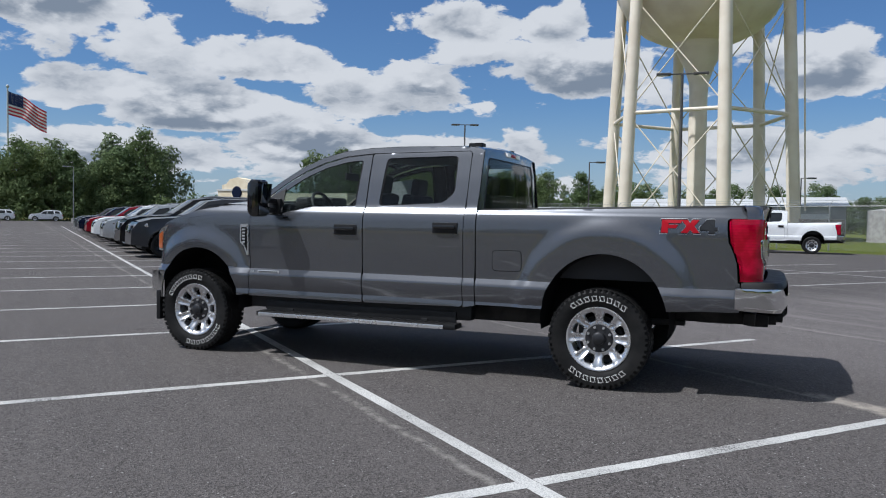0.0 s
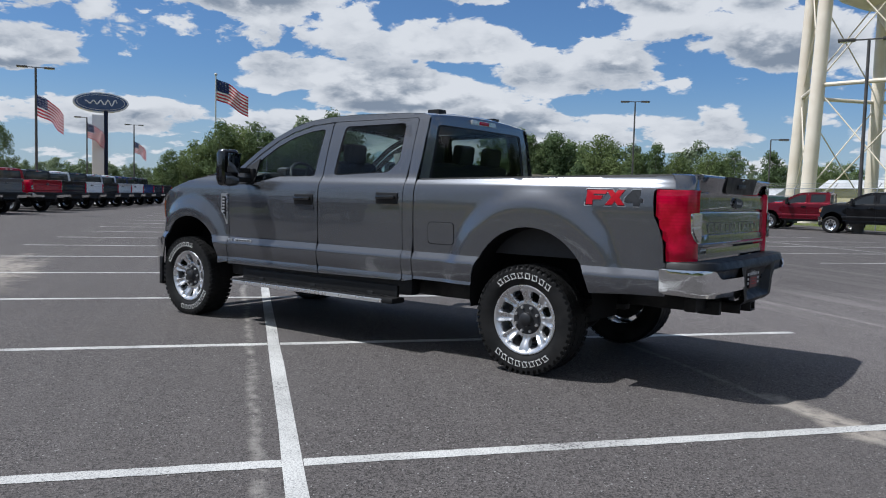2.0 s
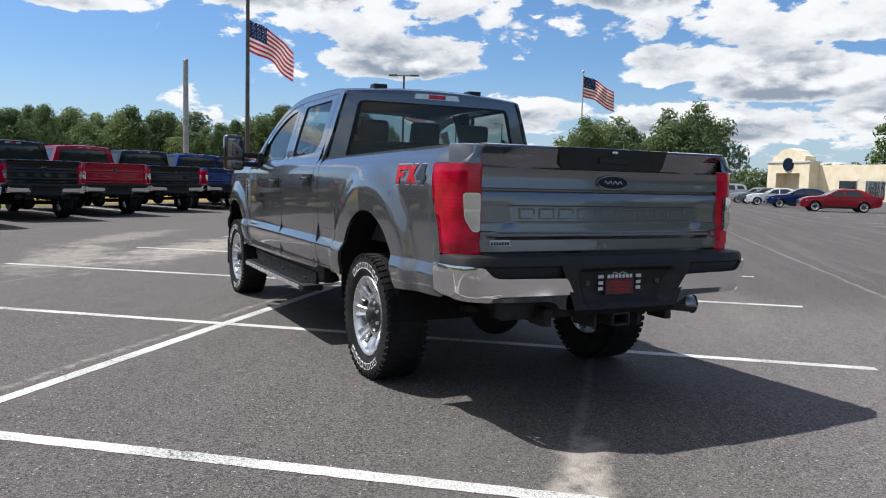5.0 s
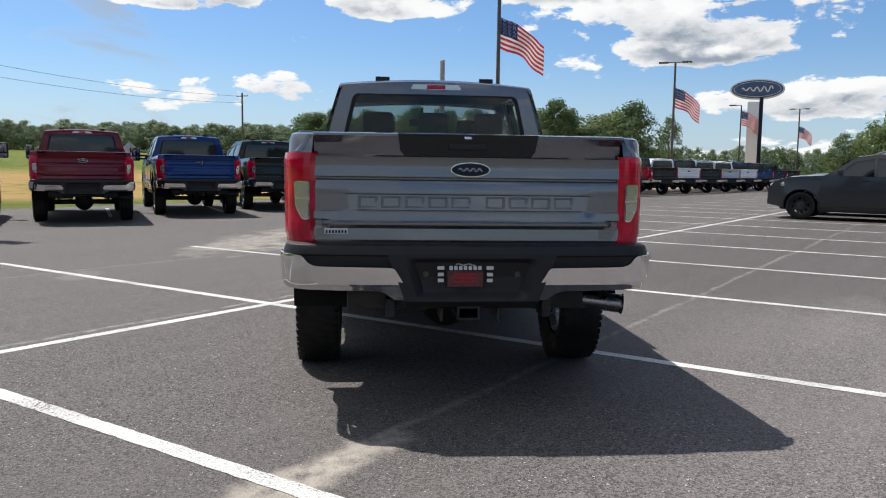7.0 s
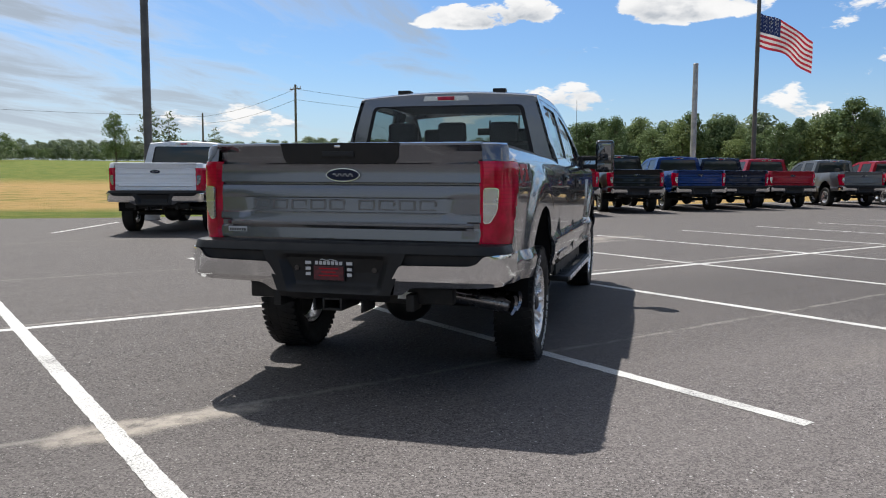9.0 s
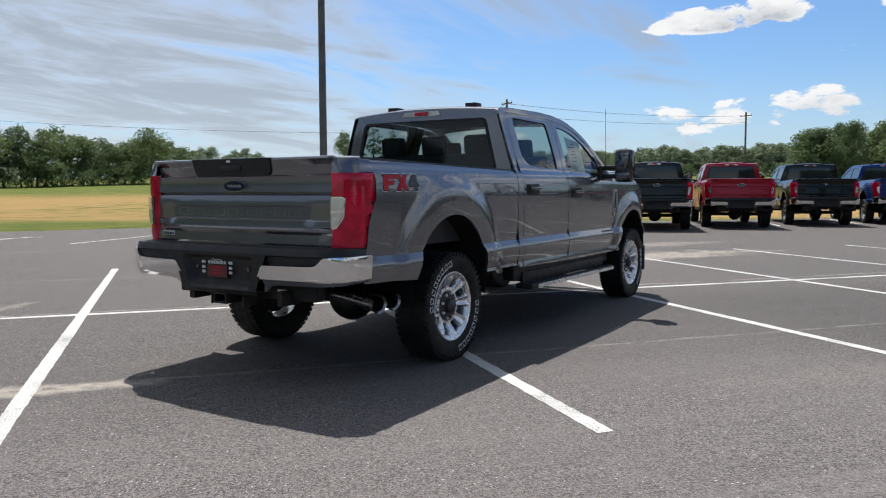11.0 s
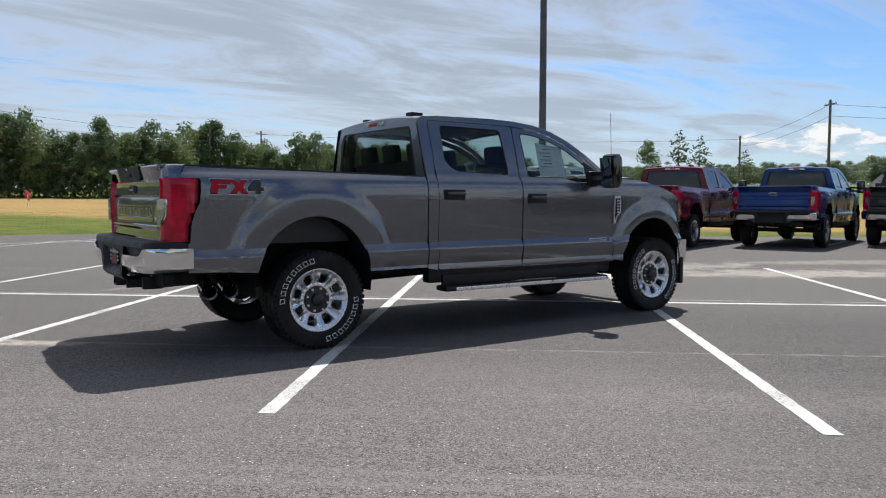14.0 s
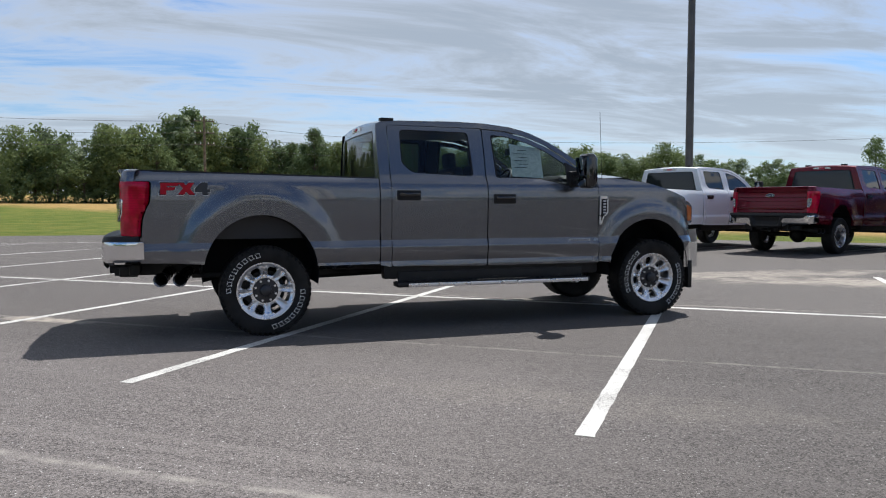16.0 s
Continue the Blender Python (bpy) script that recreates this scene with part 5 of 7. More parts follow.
    box(bm, (1.052, 0.0, 1.965), (0.012, 0.15, 0.032), 0.003)
    part("brake_lens", bm, LENS_RED, brake)
    tailgate(truck, paint_mat, hero, hero)
    rear_bumper(truck, hero, bright)
    # bed floor and ends, frame, axles, front end
    bm = bmesh.new()
    box(bm, (-0.08, 0, 0.93), (2.20, 1.60, 0.04))
    box(bm, (1.02, 0, 1.18), (0.03, 1.62, 0.48))
    part("bed_floor", bm, PLASTIC, truck)
    bm = bmesh.new()
    for s in (1, -1):
        box(bm, (1.7, s * 0.42, 0.62), (5.6, 0.09, 0.17), 0.01)
    for x in (0.0, 4.06):
        tube(bm, (x, -0.72, 0.41), (x, 0.72, 0.41), 0.055, None, 14)
    lathe_q = bmesh.ops.create_uvsphere(bm, u_segments=16, v_segments=10, radius=0.19)["verts"]
    bmesh.ops.transform(bm, matrix=Matrix.Translation((0.02, 0.0, 0.41)), verts=lathe_q)
    tube(bm, (0.1, 0, 0.45), (3.2, 0, 0.55), 0.05, None, 12)
    box(bm, (2.4, 0.0, 0.62), (2.2, 1.5, 0.10), 0.02)
    box(bm, (1.0, 0.48, 0.56), (1.0, 0.36, 0.22), 0.05)
    for s in (1, -1):
        box(bm, (0.02, s * 0.55, 0.53), (1.30, 0.07, 0.045), 0.01)
        tube(bm, (0.05, s * 0.50, 0.45), (0.16, s * 0.46, 0.85), 0.03, 0.03, 10)
    box(bm, (-0.85, 0.25, 0.56), (0.30, 0.10, 0.10), 0.02)
    part("chassis", bm, STEEL_DARK, truck)
    bm = bmesh.new()
    q = bmesh.new()
    lathe(q, [(0.20, -0.11), (0.36, -0.12), (0.38, -0.05), (0.38, 0.05), (0.36, 0.12), (0.20, 0.11)], 28, "Z")
    bmesh.ops.transform(q, matrix=Matrix.Translation((-0.68, 0.06, 0.70)), verts=q.verts)
    part("spare_tyre", q, RUBBER, truck)
    bm.free()
    bm = bmesh.new()
    for x in (-0.895, -0.735):
        tube(bm, (x + 0.08, -0.52, 0.575), (x, -0.95, 0.530), 0.050, 0.056, 20, cap=False)
        tube(bm, (x, -0.95, 0.530), (x - 0.002, -0.958, 0.529), 0.056, 0.062, 20, cap=False)
        tube(bm, (x - 0.002, -0.958, 0.529), (x, -0.945, 0.530), 0.062, 0.050, 20, cap=False)
    bore = bmesh.new()
    for x in (-0.895, -0.735):
        tube(bore, (x + 0.001, -0.946, 0.5305), (x + 0.06, -0.68, 0.560), 0.049, 0.045, 20, cap=False)
    tube(bm, (-0.56, -0.45, 0.59), (0.9, -0.45, 0.60), 0.05, None, 12)
    pipes = part("exhaust", bm, EXHAUST if hero else STEEL_DARK, truck, "twin polished exhaust tips")
    part("exhaust_bore", bore, LINER, pipes)
    bm = bmesh.new()
    rows = []
    for z, off in ((0.50, -0.02), (0.56, 0.03), (0.70, 0.05), (0.775, 0.045), (0.79, 0.0)):
        row = []
        for i in range(21):
            y = -0.97 + 1.94 * i / 20
            row.append((4.70 + off - 0.16 * (abs(y) / 0.97) ** 2.6 - 0.10 * max(0, (abs(y) - 0.88) / 0.09), y, z))
        rows.append(row)
    grid(bm, rows)
    for s in (1, -1):
        grid(bm, [[(4.45 + 0.065 * k, s * (0.985 - 0.004 * k * k), z) for k in range(4)][::s] for z in (0.51, 0.78)])
    part("front_bumper", bm, bright, truck)
    bm = bmesh.new()
    box(bm, (4.56, 0, 1.0), (0.08, 1.42, 0.42), 0.02)
    box(bm, (4.58, 0, 0.44), (0.10, 1.80, 0.18), 0.03)
    for s in (1, -1):
        box(bm, (4.53, s * 0.93, 0.43), (0.05, 0.12, 0.30), 0.01)
    part("grille", bm, PLASTIC, truck)
    # wheels
    w0 = wheel(hero, rim_mat or ALLOY, ALLOY_DARK)
    for k, (x, s) in enumerate(((0, 1), (4.06, 1), (0, -1), (4.06, -1))):
        m = pose(x, s * 0.862, 0.406, 0, 25 * k, 0 if s > 0 else 180)
        w = w0 if k == 0 else copy_thing(w0, m)
        w.matrix_basis = m
        w.parent = truck
    cabin(truck, hero)
    if hero:
        hero_badges(truck)
    return truck


def seat(truck, x, y, wide, rest=True):
    bm = bmesh.new()
    box(bm, (x, y, 0.98), (0.52, wide, 0.16), 0.05, seg=3)
    box(bm, (x - 0.24, y, 1.30), (0.14, wide * 0.96, 0.62), 0.05, pose(0, 0, 0, 0, -12, 0), 3)
    ob = part("seat", bm, CLOTH, truck, "dark cloth seat")
    for yy in ((y,) if wide < 0.8 else (y - wide * 0.32, y, y + wide * 0.32)):
        bm = bmesh.new()
        box(bm, (x - 0.31, yy, 1.68), (0.10, 0.25, 0.19), 0.045, pose(0, 0, 0, 0, -8, 0), 3)
        tube(bm, (x - 0.30, yy - 0.06, 1.52), (x - 0.30, yy - 0.06, 1.62), 0.007, None, 6)
        tube(bm, (x - 0.30, yy + 0.06, 1.52), (x - 0.30, yy + 0.06, 1.62), 0.007, None, 6)
        part("headrest", bm, CLOTH, ob)


def cabin(truck, hero):
    bm = bmesh.new()
    box(bm, (2.25, 0, 0.74), (2.25, 1.68, 0.08))
    if hero:
        box(bm, (3.25, 0, 1.29), (0.46, 1.64, 0.40), 0.08, seg=3)
        box(bm, (3.04, 0.42, 1.50), (0.16, 0.42, 0.10), 0.04, seg=3)
        box(bm, (3.02, 0.0, 1.46), (0.10, 0.30, 0.20), 0.03, seg=3)
        for s in (1, -1):
            box(bm, (2.30, s * 0.90, 1.10), (2.10, 0.03, 0.62), 0.01)
        for s in (1, -1):
            grid(bm, [[(2.16 + dx, s * (half_width(2.16, z) - 0.05), z) for z in (1.35, 1.5, 1.7, 1.93)] for dx in (-0.07, 0.07)])
        box(bm, (2.6, 0, 1.02), (0.55, 0.30, 0.24), 0.04)
        box(bm, (1.83, 0, 1.950), (1.20, 1.42, 0.015))
    else:
        box(bm, (2.1, 0, 1.10), (1.9, 1.62, 0.62), 0.1)
    part("cabin_trim", bm, INTERIOR, truck)
    if not hero:
        return
    seat(truck, 2.55, 0.42, 0.56)
    seat(truck, 2.55, -0.42, 0.56)
    seat(truck, 1.58, 0.0, 1.45)
    bm = bmesh.new()
    ring = 28
    m = Matrix.Translation((2.90, 0.42, 1.43)) @ Matrix.Rotation(radians(-62), 4, "Y")
    pts = [m @ Vector((0.19 * math.cos(2 * math.pi * i / ring), 0.19 * math.sin(2 * math.pi * i / ring), 0)) for i in range(ring + 1)]
    pipe(bm, pts, 0.016, 8)
    for a in (0, 120, 240):
        tube(bm, m @ Vector((0, 0, -0.02)), m @ Vector((0.19 * math.cos(radians(a + 90)), 0.19 * math.sin(radians(a + 90)), 0)), 0.018, 0.012, 8)
    tube(bm, m @ Vector((0, 0, 0)), m @ Vector((0, 0, -0.25)), 0.05, 0.04, 12)
    part("steering_wheel", bm, INTERIOR, truck)
    bm = bmesh.new()
    box(bm, (2.83, 0.0, 1.78), (0.03, 0.26, 0.075), 0.012)
    tube(bm, (2.84, 0, 1.80), (2.86, 0, 1.90), 0.01, None, 6)
    part("inside_mirror", bm, INTERIOR, truck)
    # price sheet behind the passenger window
    bm = bmesh.new()
    prism(bm, [(2.46, 1.47), (2.80, 1.455), (2.80, 1.76), (2.46, 1.80)], lambda u, v: (u, -(half_width(u, v) - 0.03), v), (0, 0.002, 0))
    sheet_ob = part("window_sheet", bm, PAPER, truck, "white printed sheet behind the passenger window")
    bm = bmesh.new()
    for k in range(6):
        box(bm, (2.56 + 0.03 * (k % 2), -(half_width(2.6, 1.56 + 0.035 * k) - 0.026), 1.56 + 0.035 * k), (0.14 - 0.04 * (k % 2), 0.002, 0.005))
    part("sheet_mark", bm, BADGE_DARK, sheet_ob)


def hero_badges(truck):
    for s in (1, -1):
        # off-road decal: red and dark slanted blocks
        bm_r, bm_d, bm_e, bm_g = bmesh.new(), bmesh.new(), bmesh.new(), bmesh.new()
        x0 = -0.475 if s > 0 else -0.885
        d = -1 if s > 0 else 1

        def block(bm, pts, lift):
            prism(bm, [(x0 + d * u, 1.275 + v) for u, v in pts], lambda u, v: (u, s * (half_width(u, v) + lift), v), (0, s * 0.0012, 0))

        glyphs = (([(0, 0), (0.05, 0), (0.05, 0.035), (0.11, 0.035), (0.125, 0.062), (0.055, 0.062), (0.055, 0.074), (0.145, 0.074), (0.155, 0.100), (0.004, 0.100)], bm_r),
                  ([(0.145, 0), (0.195, 0), (0.215, 0.026), (0.235, 0), (0.285, 0), (0.245, 0.052), (0.28, 0.100), (0.23, 0.100), (0.214, 0.076), (0.195, 0.100), (0.148, 0.100), (0.188, 0.052)], bm_r),
                  ([(0.290, 0.022), (0.350, 0.022), (0.350, 0), (0.390, 0), (0.390, 0.022), (0.410, 0.022), (0.410, 0.046), (0.390, 0.046), (0.390, 0.100), (0.340, 0.100), (0.290, 0.046)], bm_g))
        for pts, bm in glyphs:
            block(bm, pts, 0.0040)
            c = Vector((sum(p[0] for p in pts) / len(pts), 0.05))
            block(bm_d, [tuple(c + Vector(((p[0] - c.x) * 1.10, (p[1] - c.y) * 1.13))) for p in pts], 0.0024)
            block(bm_e, [tuple(c + Vector(((p[0] - c.x) * 1.16, (p[1] - c.y) * 1.22))) for p in pts], 0.0008)
        decal = part("bedside_decal", bm_r, BADGE_RED, truck, "red and dark block decal on the bed side")
        part("decal_shade", bm_d, BADGE_DARK, decal)
        part("decal_figure", bm_g, BADGE_GREY, decal)
        part("decal_edge", bm_e, BADGE_LIGHT, decal)
        # chrome fender badge with dark inset
        bm = bmesh.new()
        pts = [(3.405, 1.275), (3.495, 1.275), (3.502, 1.10), (3.450, 1.055), (3.425, 0.975), (3.402, 0.975)]
        prism(bm, rounded(pts, 0.012, 2), lambda u, v: (u, s * (half_width(u, v) + 0.001), v), (0, s * 0.012, 0))
        badge = part("fender_badge", bm, ALLOY, truck, "chrome fender badge with dark inset")
        bm = bmesh.new()
        pts = [(3.418, 1.245), (3.482, 1.245), (3.488, 1.11), (3.442, 1.068), (3.424, 1.02), (3.418, 1.02)]
        prism(bm, pts, lambda u, v: (u, s * (half_width(u, v) + 0.010), v), (0, s * 0.005, 0))
        inset = part("badge_inset", bm, BADGE_DARK, badge)
        bm = bmesh.new()
        for k in range(5):
            box(bm, (3.452, s * (half_width(3.45, 1.2) + 0.018), 1.222 - 0.030 * k), (0.032, 0.006, 0.016))
        part("badge_mark", bm, BADGE_LIGHT, badge)
        bm = bmesh.new()
        box(bm, (3.17, s * (half_width(3.17, 0.822) + 0.004), 0.822), (0.25, 0.006, 0.026), 0.003)
        for k in range(3):
            tube(bm, (3.335 + 0.02 * k, s * (half_width(3.3, 0.82) + 0.006), 0.812), (3.345 + 0.02 * k, s * (half_width(3.3, 0.82) + 0.006), 0.834), 0.005, 0.005, 6)
        strip_ob = part("engine_badge", bm, BADGE_LIGHT, truck, "small silver badge low on the door")
        bm = bmesh.new()
        for k in range(9):
            box(bm, (3.075 + 0.024 * k, s * (half_width(3.17, 0.822) + 0.009), 0.822), (0.014, 0.002, 0.013))
        part("badge_mark", bm, BADGE_DARK, strip_ob)
    # fuel door
    bm = bmesh.new()
    sheet(bm, rounded([(0.655, 0.925), (0.905, 0.925), (0.905, 1.095), (0.655, 1.095)], 0.035, 4), lambda u, v: (u, half_width(u, v) + 0.0035, v), 0.05, lip=(0, -0.006, 0), flip=True)
    fuel = part("fuel_door", bm, PAINT_GREY, truck)
    bm = bmesh.new()
    c = Vector((0.78, 1.01))
    edge = rounded([(0.655, 0.925), (0.905, 0.925), (0.905, 1.095), (0.655, 1.095)], 0.035, 4)
    sheet(bm, [tuple(c + (Vector(p) - c) * 1.045) for p in edge], lambda u, v: (u, half_width(u, v) + 0.0012, v), 0.08, [edge], None, flip=True)
    part("fuel_door_gap", bm, BADGE_DARK, fuel)
    bm = bmesh.new()
    tube(bm, (3.50, -0.86, 1.44), (3.50, -0.86, 1.47), 0.012, 0.008, 10)
    tube(bm, (3.50, -0.86, 1.47), (3.47, -0.86, 2.16), 0.0028, 0.002, 6)
    part("aerial", bm, PLASTIC, truck, "thin black whip aerial")


pickup("pickup_truck", PAINT_GREY, "dark grey crew-cab pickup with chrome bumper and off-road tyres", True)

# ---- parked pickups ----
PAINTS = {"white": paint("white_paint", (0.66, 0.67, 0.68), 0.0, 0.35), "maroon": paint("dark_red_paint", (0.105, 0.003, 0.011), 0.45, 0.25),
          "blue": paint("dark_blue_paint", (0.004, 0.024, 0.115), 0.45, 0.25), "black": paint("black_paint", (0.003, 0.003, 0.004), 0.0, 0.3),
          "red": paint("red_paint", (0.26, 0.005, 0.016), 0.35, 0.28), "navy": paint("navy_paint", (0.004, 0.008, 0.026), 0.3, 0.25),
          "grey": paint("mid_grey_paint", (0.11, 0.115, 0.12), 0.5, 0.36), "silver": paint("silver_paint", (0.42, 0.43, 0.44), 0.7, 0.34),
          "charcoal": paint("charcoal_paint", (0.036, 0.038, 0.044), 0.5, 0.28), "green": paint("dark_green_paint", (0.010, 0.030, 0.026), 0.3, 0.3)}
for parked_paint in PAINTS.values():
    parked_paint.node_tree.nodes["Principled BSDF"].inputs["Coat Weight"].default_value = 0.5
    parked_paint.node_tree.nodes["Principled BSDF"].inputs["Specular IOR Level"].default_value = 0.12
WORDS = {"white": "white", "maroon": "dark red", "blue": "deep blue", "black": "black", "red": "bright red", "navy": "navy blue", "grey": "mid grey", "silver": "silver", "green": "dark green", "charcoal": "charcoal"}


def repaint(ob, old, fresh):
    for o in ob.children_recursive:
        for slot in o.material_slots:
            if slot.material is old:
                slot.link = "OBJECT"
                slot.material = fresh


far_truck = pickup("pickup_truck", PAINT_GREY, "white crew-cab pickup parked at the grass edge", False, "pickups along the field", True, ALLOY)
far_truck.matrix_basis = pose(0, 0, 0)


def park(color, m, label, group):
    t = copy_thing(far_truck, m)
    repaint(t, PAINT_GREY, PAINTS[color])
    return tagged(t, label, "pickup truck", group)


HEADING, SIZE = 19.0, 1.06
TAILS = [("white", 9.9, 9.3), ("maroon", 13.1, 7.1), ("blue", 16.1, 5.1), ("black", 19.3, 3.2), ("red", 21.9, 1.2), ("black", 25.0, -1.0), ("blue", 27.5, -3.4), ("navy", 29.8, -5.3), ("red", 32.0, -7.5),
         ("grey", 34.9, -11.0), ("red", 37.5, -14.2), ("black", 40.1, -17.0), ("white", 42.8, -19.6), ("black", 45.4, -22.2), ("silver", 48.0, -24.8), ("white", 50.6, -27.4), ("blue", 53.2, -30.0), ("navy", 55.8, -32.6), ("black", 58.4, -35.2)]
for color, x, y in TAILS:
    x, y = -5 + (x + 5) * 0.955, -1.5 + (y + 1.5) * 0.955
    h = radians(HEADING)
    m = pose(x + 1.39 * SIZE * math.cos(h), y + 1.39 * SIZE * math.sin(h), 0, 0, 0, HEADING) @ Matrix.Scale(SIZE, 4)
    t = park(color, m, WORDS[color] + " crew-cab pickup parked nose to the field", "pickups along the field")
    t.matrix_basis = m
FENCE_ROW = [("white", -2.9, -33.9), ("black", 0.5, -37.0), ("maroon", 4.1, -39.9), ("white", 15.2, -49.0)]
for color, x, y in FENCE_ROW:
    park(color, pose(x, y, 0, 0, 0, 0), WORDS[color] + " crew-cab pickup parked by the chain-link fence", "vehicles by the fence")
for o in [far_truck, *far_truck.children_recursive][::-1]:
    bpy.data.objects.remove(o)

# ---- cars and sport-utility vehicles ----
CAR_SHAPES = {
    "suv": dict(top=[(-0.98, 0.42), (-1.04, 0.60), (-1.04, 0.98), (-0.98, 1.10), (-0.72, 1.62), (-0.52, 1.73), (0.20, 1.785), (1.20, 1.79), (1.72, 1.72), (2.38, 1.27), (2.50, 1.215), (3.35, 1.165), (3.74, 1.06), (3.93, 0.82), (3.95, 0.40)],
                glass=(9, 8), back=(4, 3), roof=(8, 5), hood=(12, 10), wb=3.04, wide=0.965, tyre=0.385, rim=0.255,
                panes=[[(2.22, 1.22), (1.74, 1.60), (1.32, 1.665), (1.30, 1.20)], [(1.24, 1.20), (1.25, 1.67), (0.35, 1.675), (0.28, 1.20)], [(0.10, 1.26), (0.16, 1.66), (-0.45, 1.615), (-0.66, 1.32), (-0.55, 1.26)]]),
    "sedan": dict(top=[(-0.92, 0.38), (-1.02, 0.55), (-1.03, 0.90), (-0.95, 0.99), (-0.55, 1.03), (0.10, 1.36), (0.45, 1.43), (1.15, 1.44), (1.52, 1.37), (2.18, 1.02), (2.28, 0.975), (3.10, 0.91), (3.48, 0.80), (3.62, 0.60), (3.62, 0.32)],
                  glass=(9, 8), back=(5, 4), roof=(8, 5), hood=(12, 10), wb=2.78, wide=0.91, tyre=0.325, rim=0.22,
                  panes=[[(2.08, 0.985), (1.52, 1.30), (1.18, 1.36), (1.14, 0.97)], [(1.07, 0.97), (1.10, 1.365), (0.45, 1.35), (0.02, 1.10), (0.00, 0.98)]]),
}


POLE_ROOF = material("satin_roof_rail", (0.30, 0.30, 0.31), 0.35, 0.8)


def car(name, kind, paint_mat, label, category, group="", at=None, rim_mat=None, sheet_paper=False):
    """A closed car: x forward, rear axle over the origin."""
    c = CAR_SHAPES[kind]
    top, wb, wide = c["top"], c["wb"], c["wide"]
    belt = top[10][1]
    root = thing(name, label, category, group, at=at)

    def w(x, z):
        y = wide - 0.05 * max(0, 0.55 - z) - 0.05 * abs(z - 0.72) - (0.30 * (z - belt) if z > belt else 0)
        front, rear = top[-2][0], top[2][0]
        y -= 0.22 * max(0, x - (front - 0.75)) ** 2 * 1.6 + 0.25 * max(0, (rear + 0.55) - x) ** 2
        for cx in (0, wb):
            d = math.hypot(x - cx, z - c["tyre"]) - c["tyre"] - 0.06
            y += 0.025 * max(0, 1 - max(0, d) / 0.14)
        return y

    low = []
    for cx in (wb, 0):
        low += [(cx + (c["tyre"] + 0.05) * math.cos(radians(a)), c["tyre"] + (c["tyre"] + 0.05) * math.sin(radians(a))) for a in range(-8, 189, 14)]
    side_out = top + low
    for s in (1, -1):
        bm = bmesh.new()
        sheet(bm, side_out, lambda u, v: (u, s * w(u, v), v), 0.14, [p for p in c["panes"]], None, flip=s < 0)
        body = part("side_panel", bm, paint_mat, root)
        for p in c["panes"]:
            bm = bmesh.new()
            sheet(bm, p, lambda u, v: (u, s * (w(u, v) - 0.012), v), 0.3, flip=s < 0)
            part("window", bm, GLASS_FAR, body)
        bm = bmesh.new()
        for cx in (0, wb):
            grid(bm, [[(cx + (c["tyre"] + 0.05) * math.cos(radians(a)), s * y, c["tyre"] + (c["tyre"] + 0.05) * math.sin(radians(a))) for a in range(-10, 191, 20)] for y in (wide - 0.05, 0.45)])
        part("arch_liner", bm, LINER, root)
        bm = bmesh.new()
        fx, fz = top[-3]
        box(bm, (fx - 0.10, s * (w(fx, fz) - 0.10), fz - 0.12), (0.46, 0.24, 0.15), 0.05, pose(0, 0, 0, 0, 8, -s * 24), 2)
        part("headlamp", bm, LENS_WHITE, root)
        bm = bmesh.new()
        box(bm, (top[-2][0] - 0.06, s * 0.60, 0.46), (0.14, 0.26, 0.09), 0.03)
        part("fog_lamp", bm, GLOSS_BLACK, root)
        bm = bmesh.new()
        for cx in (0, wb):
            rr = c["tyre"] + 0.055
            rows = [[(cx + (rr + o) * math.cos(radians(a)), s * (w(cx, 0.6) + y), c["tyre"] + (rr + o) * math.sin(radians(a))) for a in range(-5, 186, 10)] for o, y in ((0.0, -0.02), (0.0, 0.012), (0.03, 0.010), (0.035, -0.01))]
            grid(bm, rows)
        part("arch_trim", bm, PLASTIC if kind == "suv" else paint_mat, root)
        bm = bmesh.new()
        rx, rz = top[2]
        box(bm, (rx + 0.07, s * (w(rx + 0.1, rz) - 0.10), rz - 0.02), (0.24, 0.24, 0.13), 0.03)
        part("tail_lamp", bm, LENS_RED, root)
        bm = bmesh.new()
        mx = top[9][0] - 0.28
        box(bm, (mx, s * (wide + 0.10), belt + 0.10), (0.12, 0.20, 0.13), 0.035)
        part("door_mirror", bm, paint_mat, root)
        bm = bmesh.new()
        for hx in (0.5, 1.5):
            box(bm, (hx, s * (w(hx, belt - 0.12) + 0.02), belt - 0.12), (0.20, 0.03, 0.03), 0.01)
        box(bm, (wb / 2, s * (wide - 0.02), 0.30), (wb - 0.9, 0.06, 0.14), 0.02)
        part("door_trim", bm, PLASTIC, root)

    def across(i0, i1, mat, nm, crown):
        pts = []
        seg = top[i1:i0 + 1]
        for a, b in zip(seg, seg[1:]):
            for k in range(3):
                t = k / 3
                x, z = a[0] + (b[0] - a[0]) * t, a[1] + (b[1] - a[1]) * t
                pts.append((x, z, w(x, z)))
        x, z = seg[-1]
        pts.append((x, z, w(x, z)))
        bm = bmesh.new()
        strip(bm, pts, crown, 10)
        bmesh.ops.recalc_face_normals(bm, faces=bm.faces)
        part(nm, bm, mat, root)

    across(c["roof"][0], c["roof"][1], paint_mat, "roof", 0.03)
    across(c["glass"][0], c["glass"][1], GLASS_FAR, "windscreen", 0.03)
    across(10, 9, PLASTIC, "cowl", 0.03)
    across(14, 12, paint_mat, "nose", 0.0)
    across(12, 10, paint_mat, "bonnet", 0.035)
    across(5, 4, paint_mat, "roof_tail", 0.03)
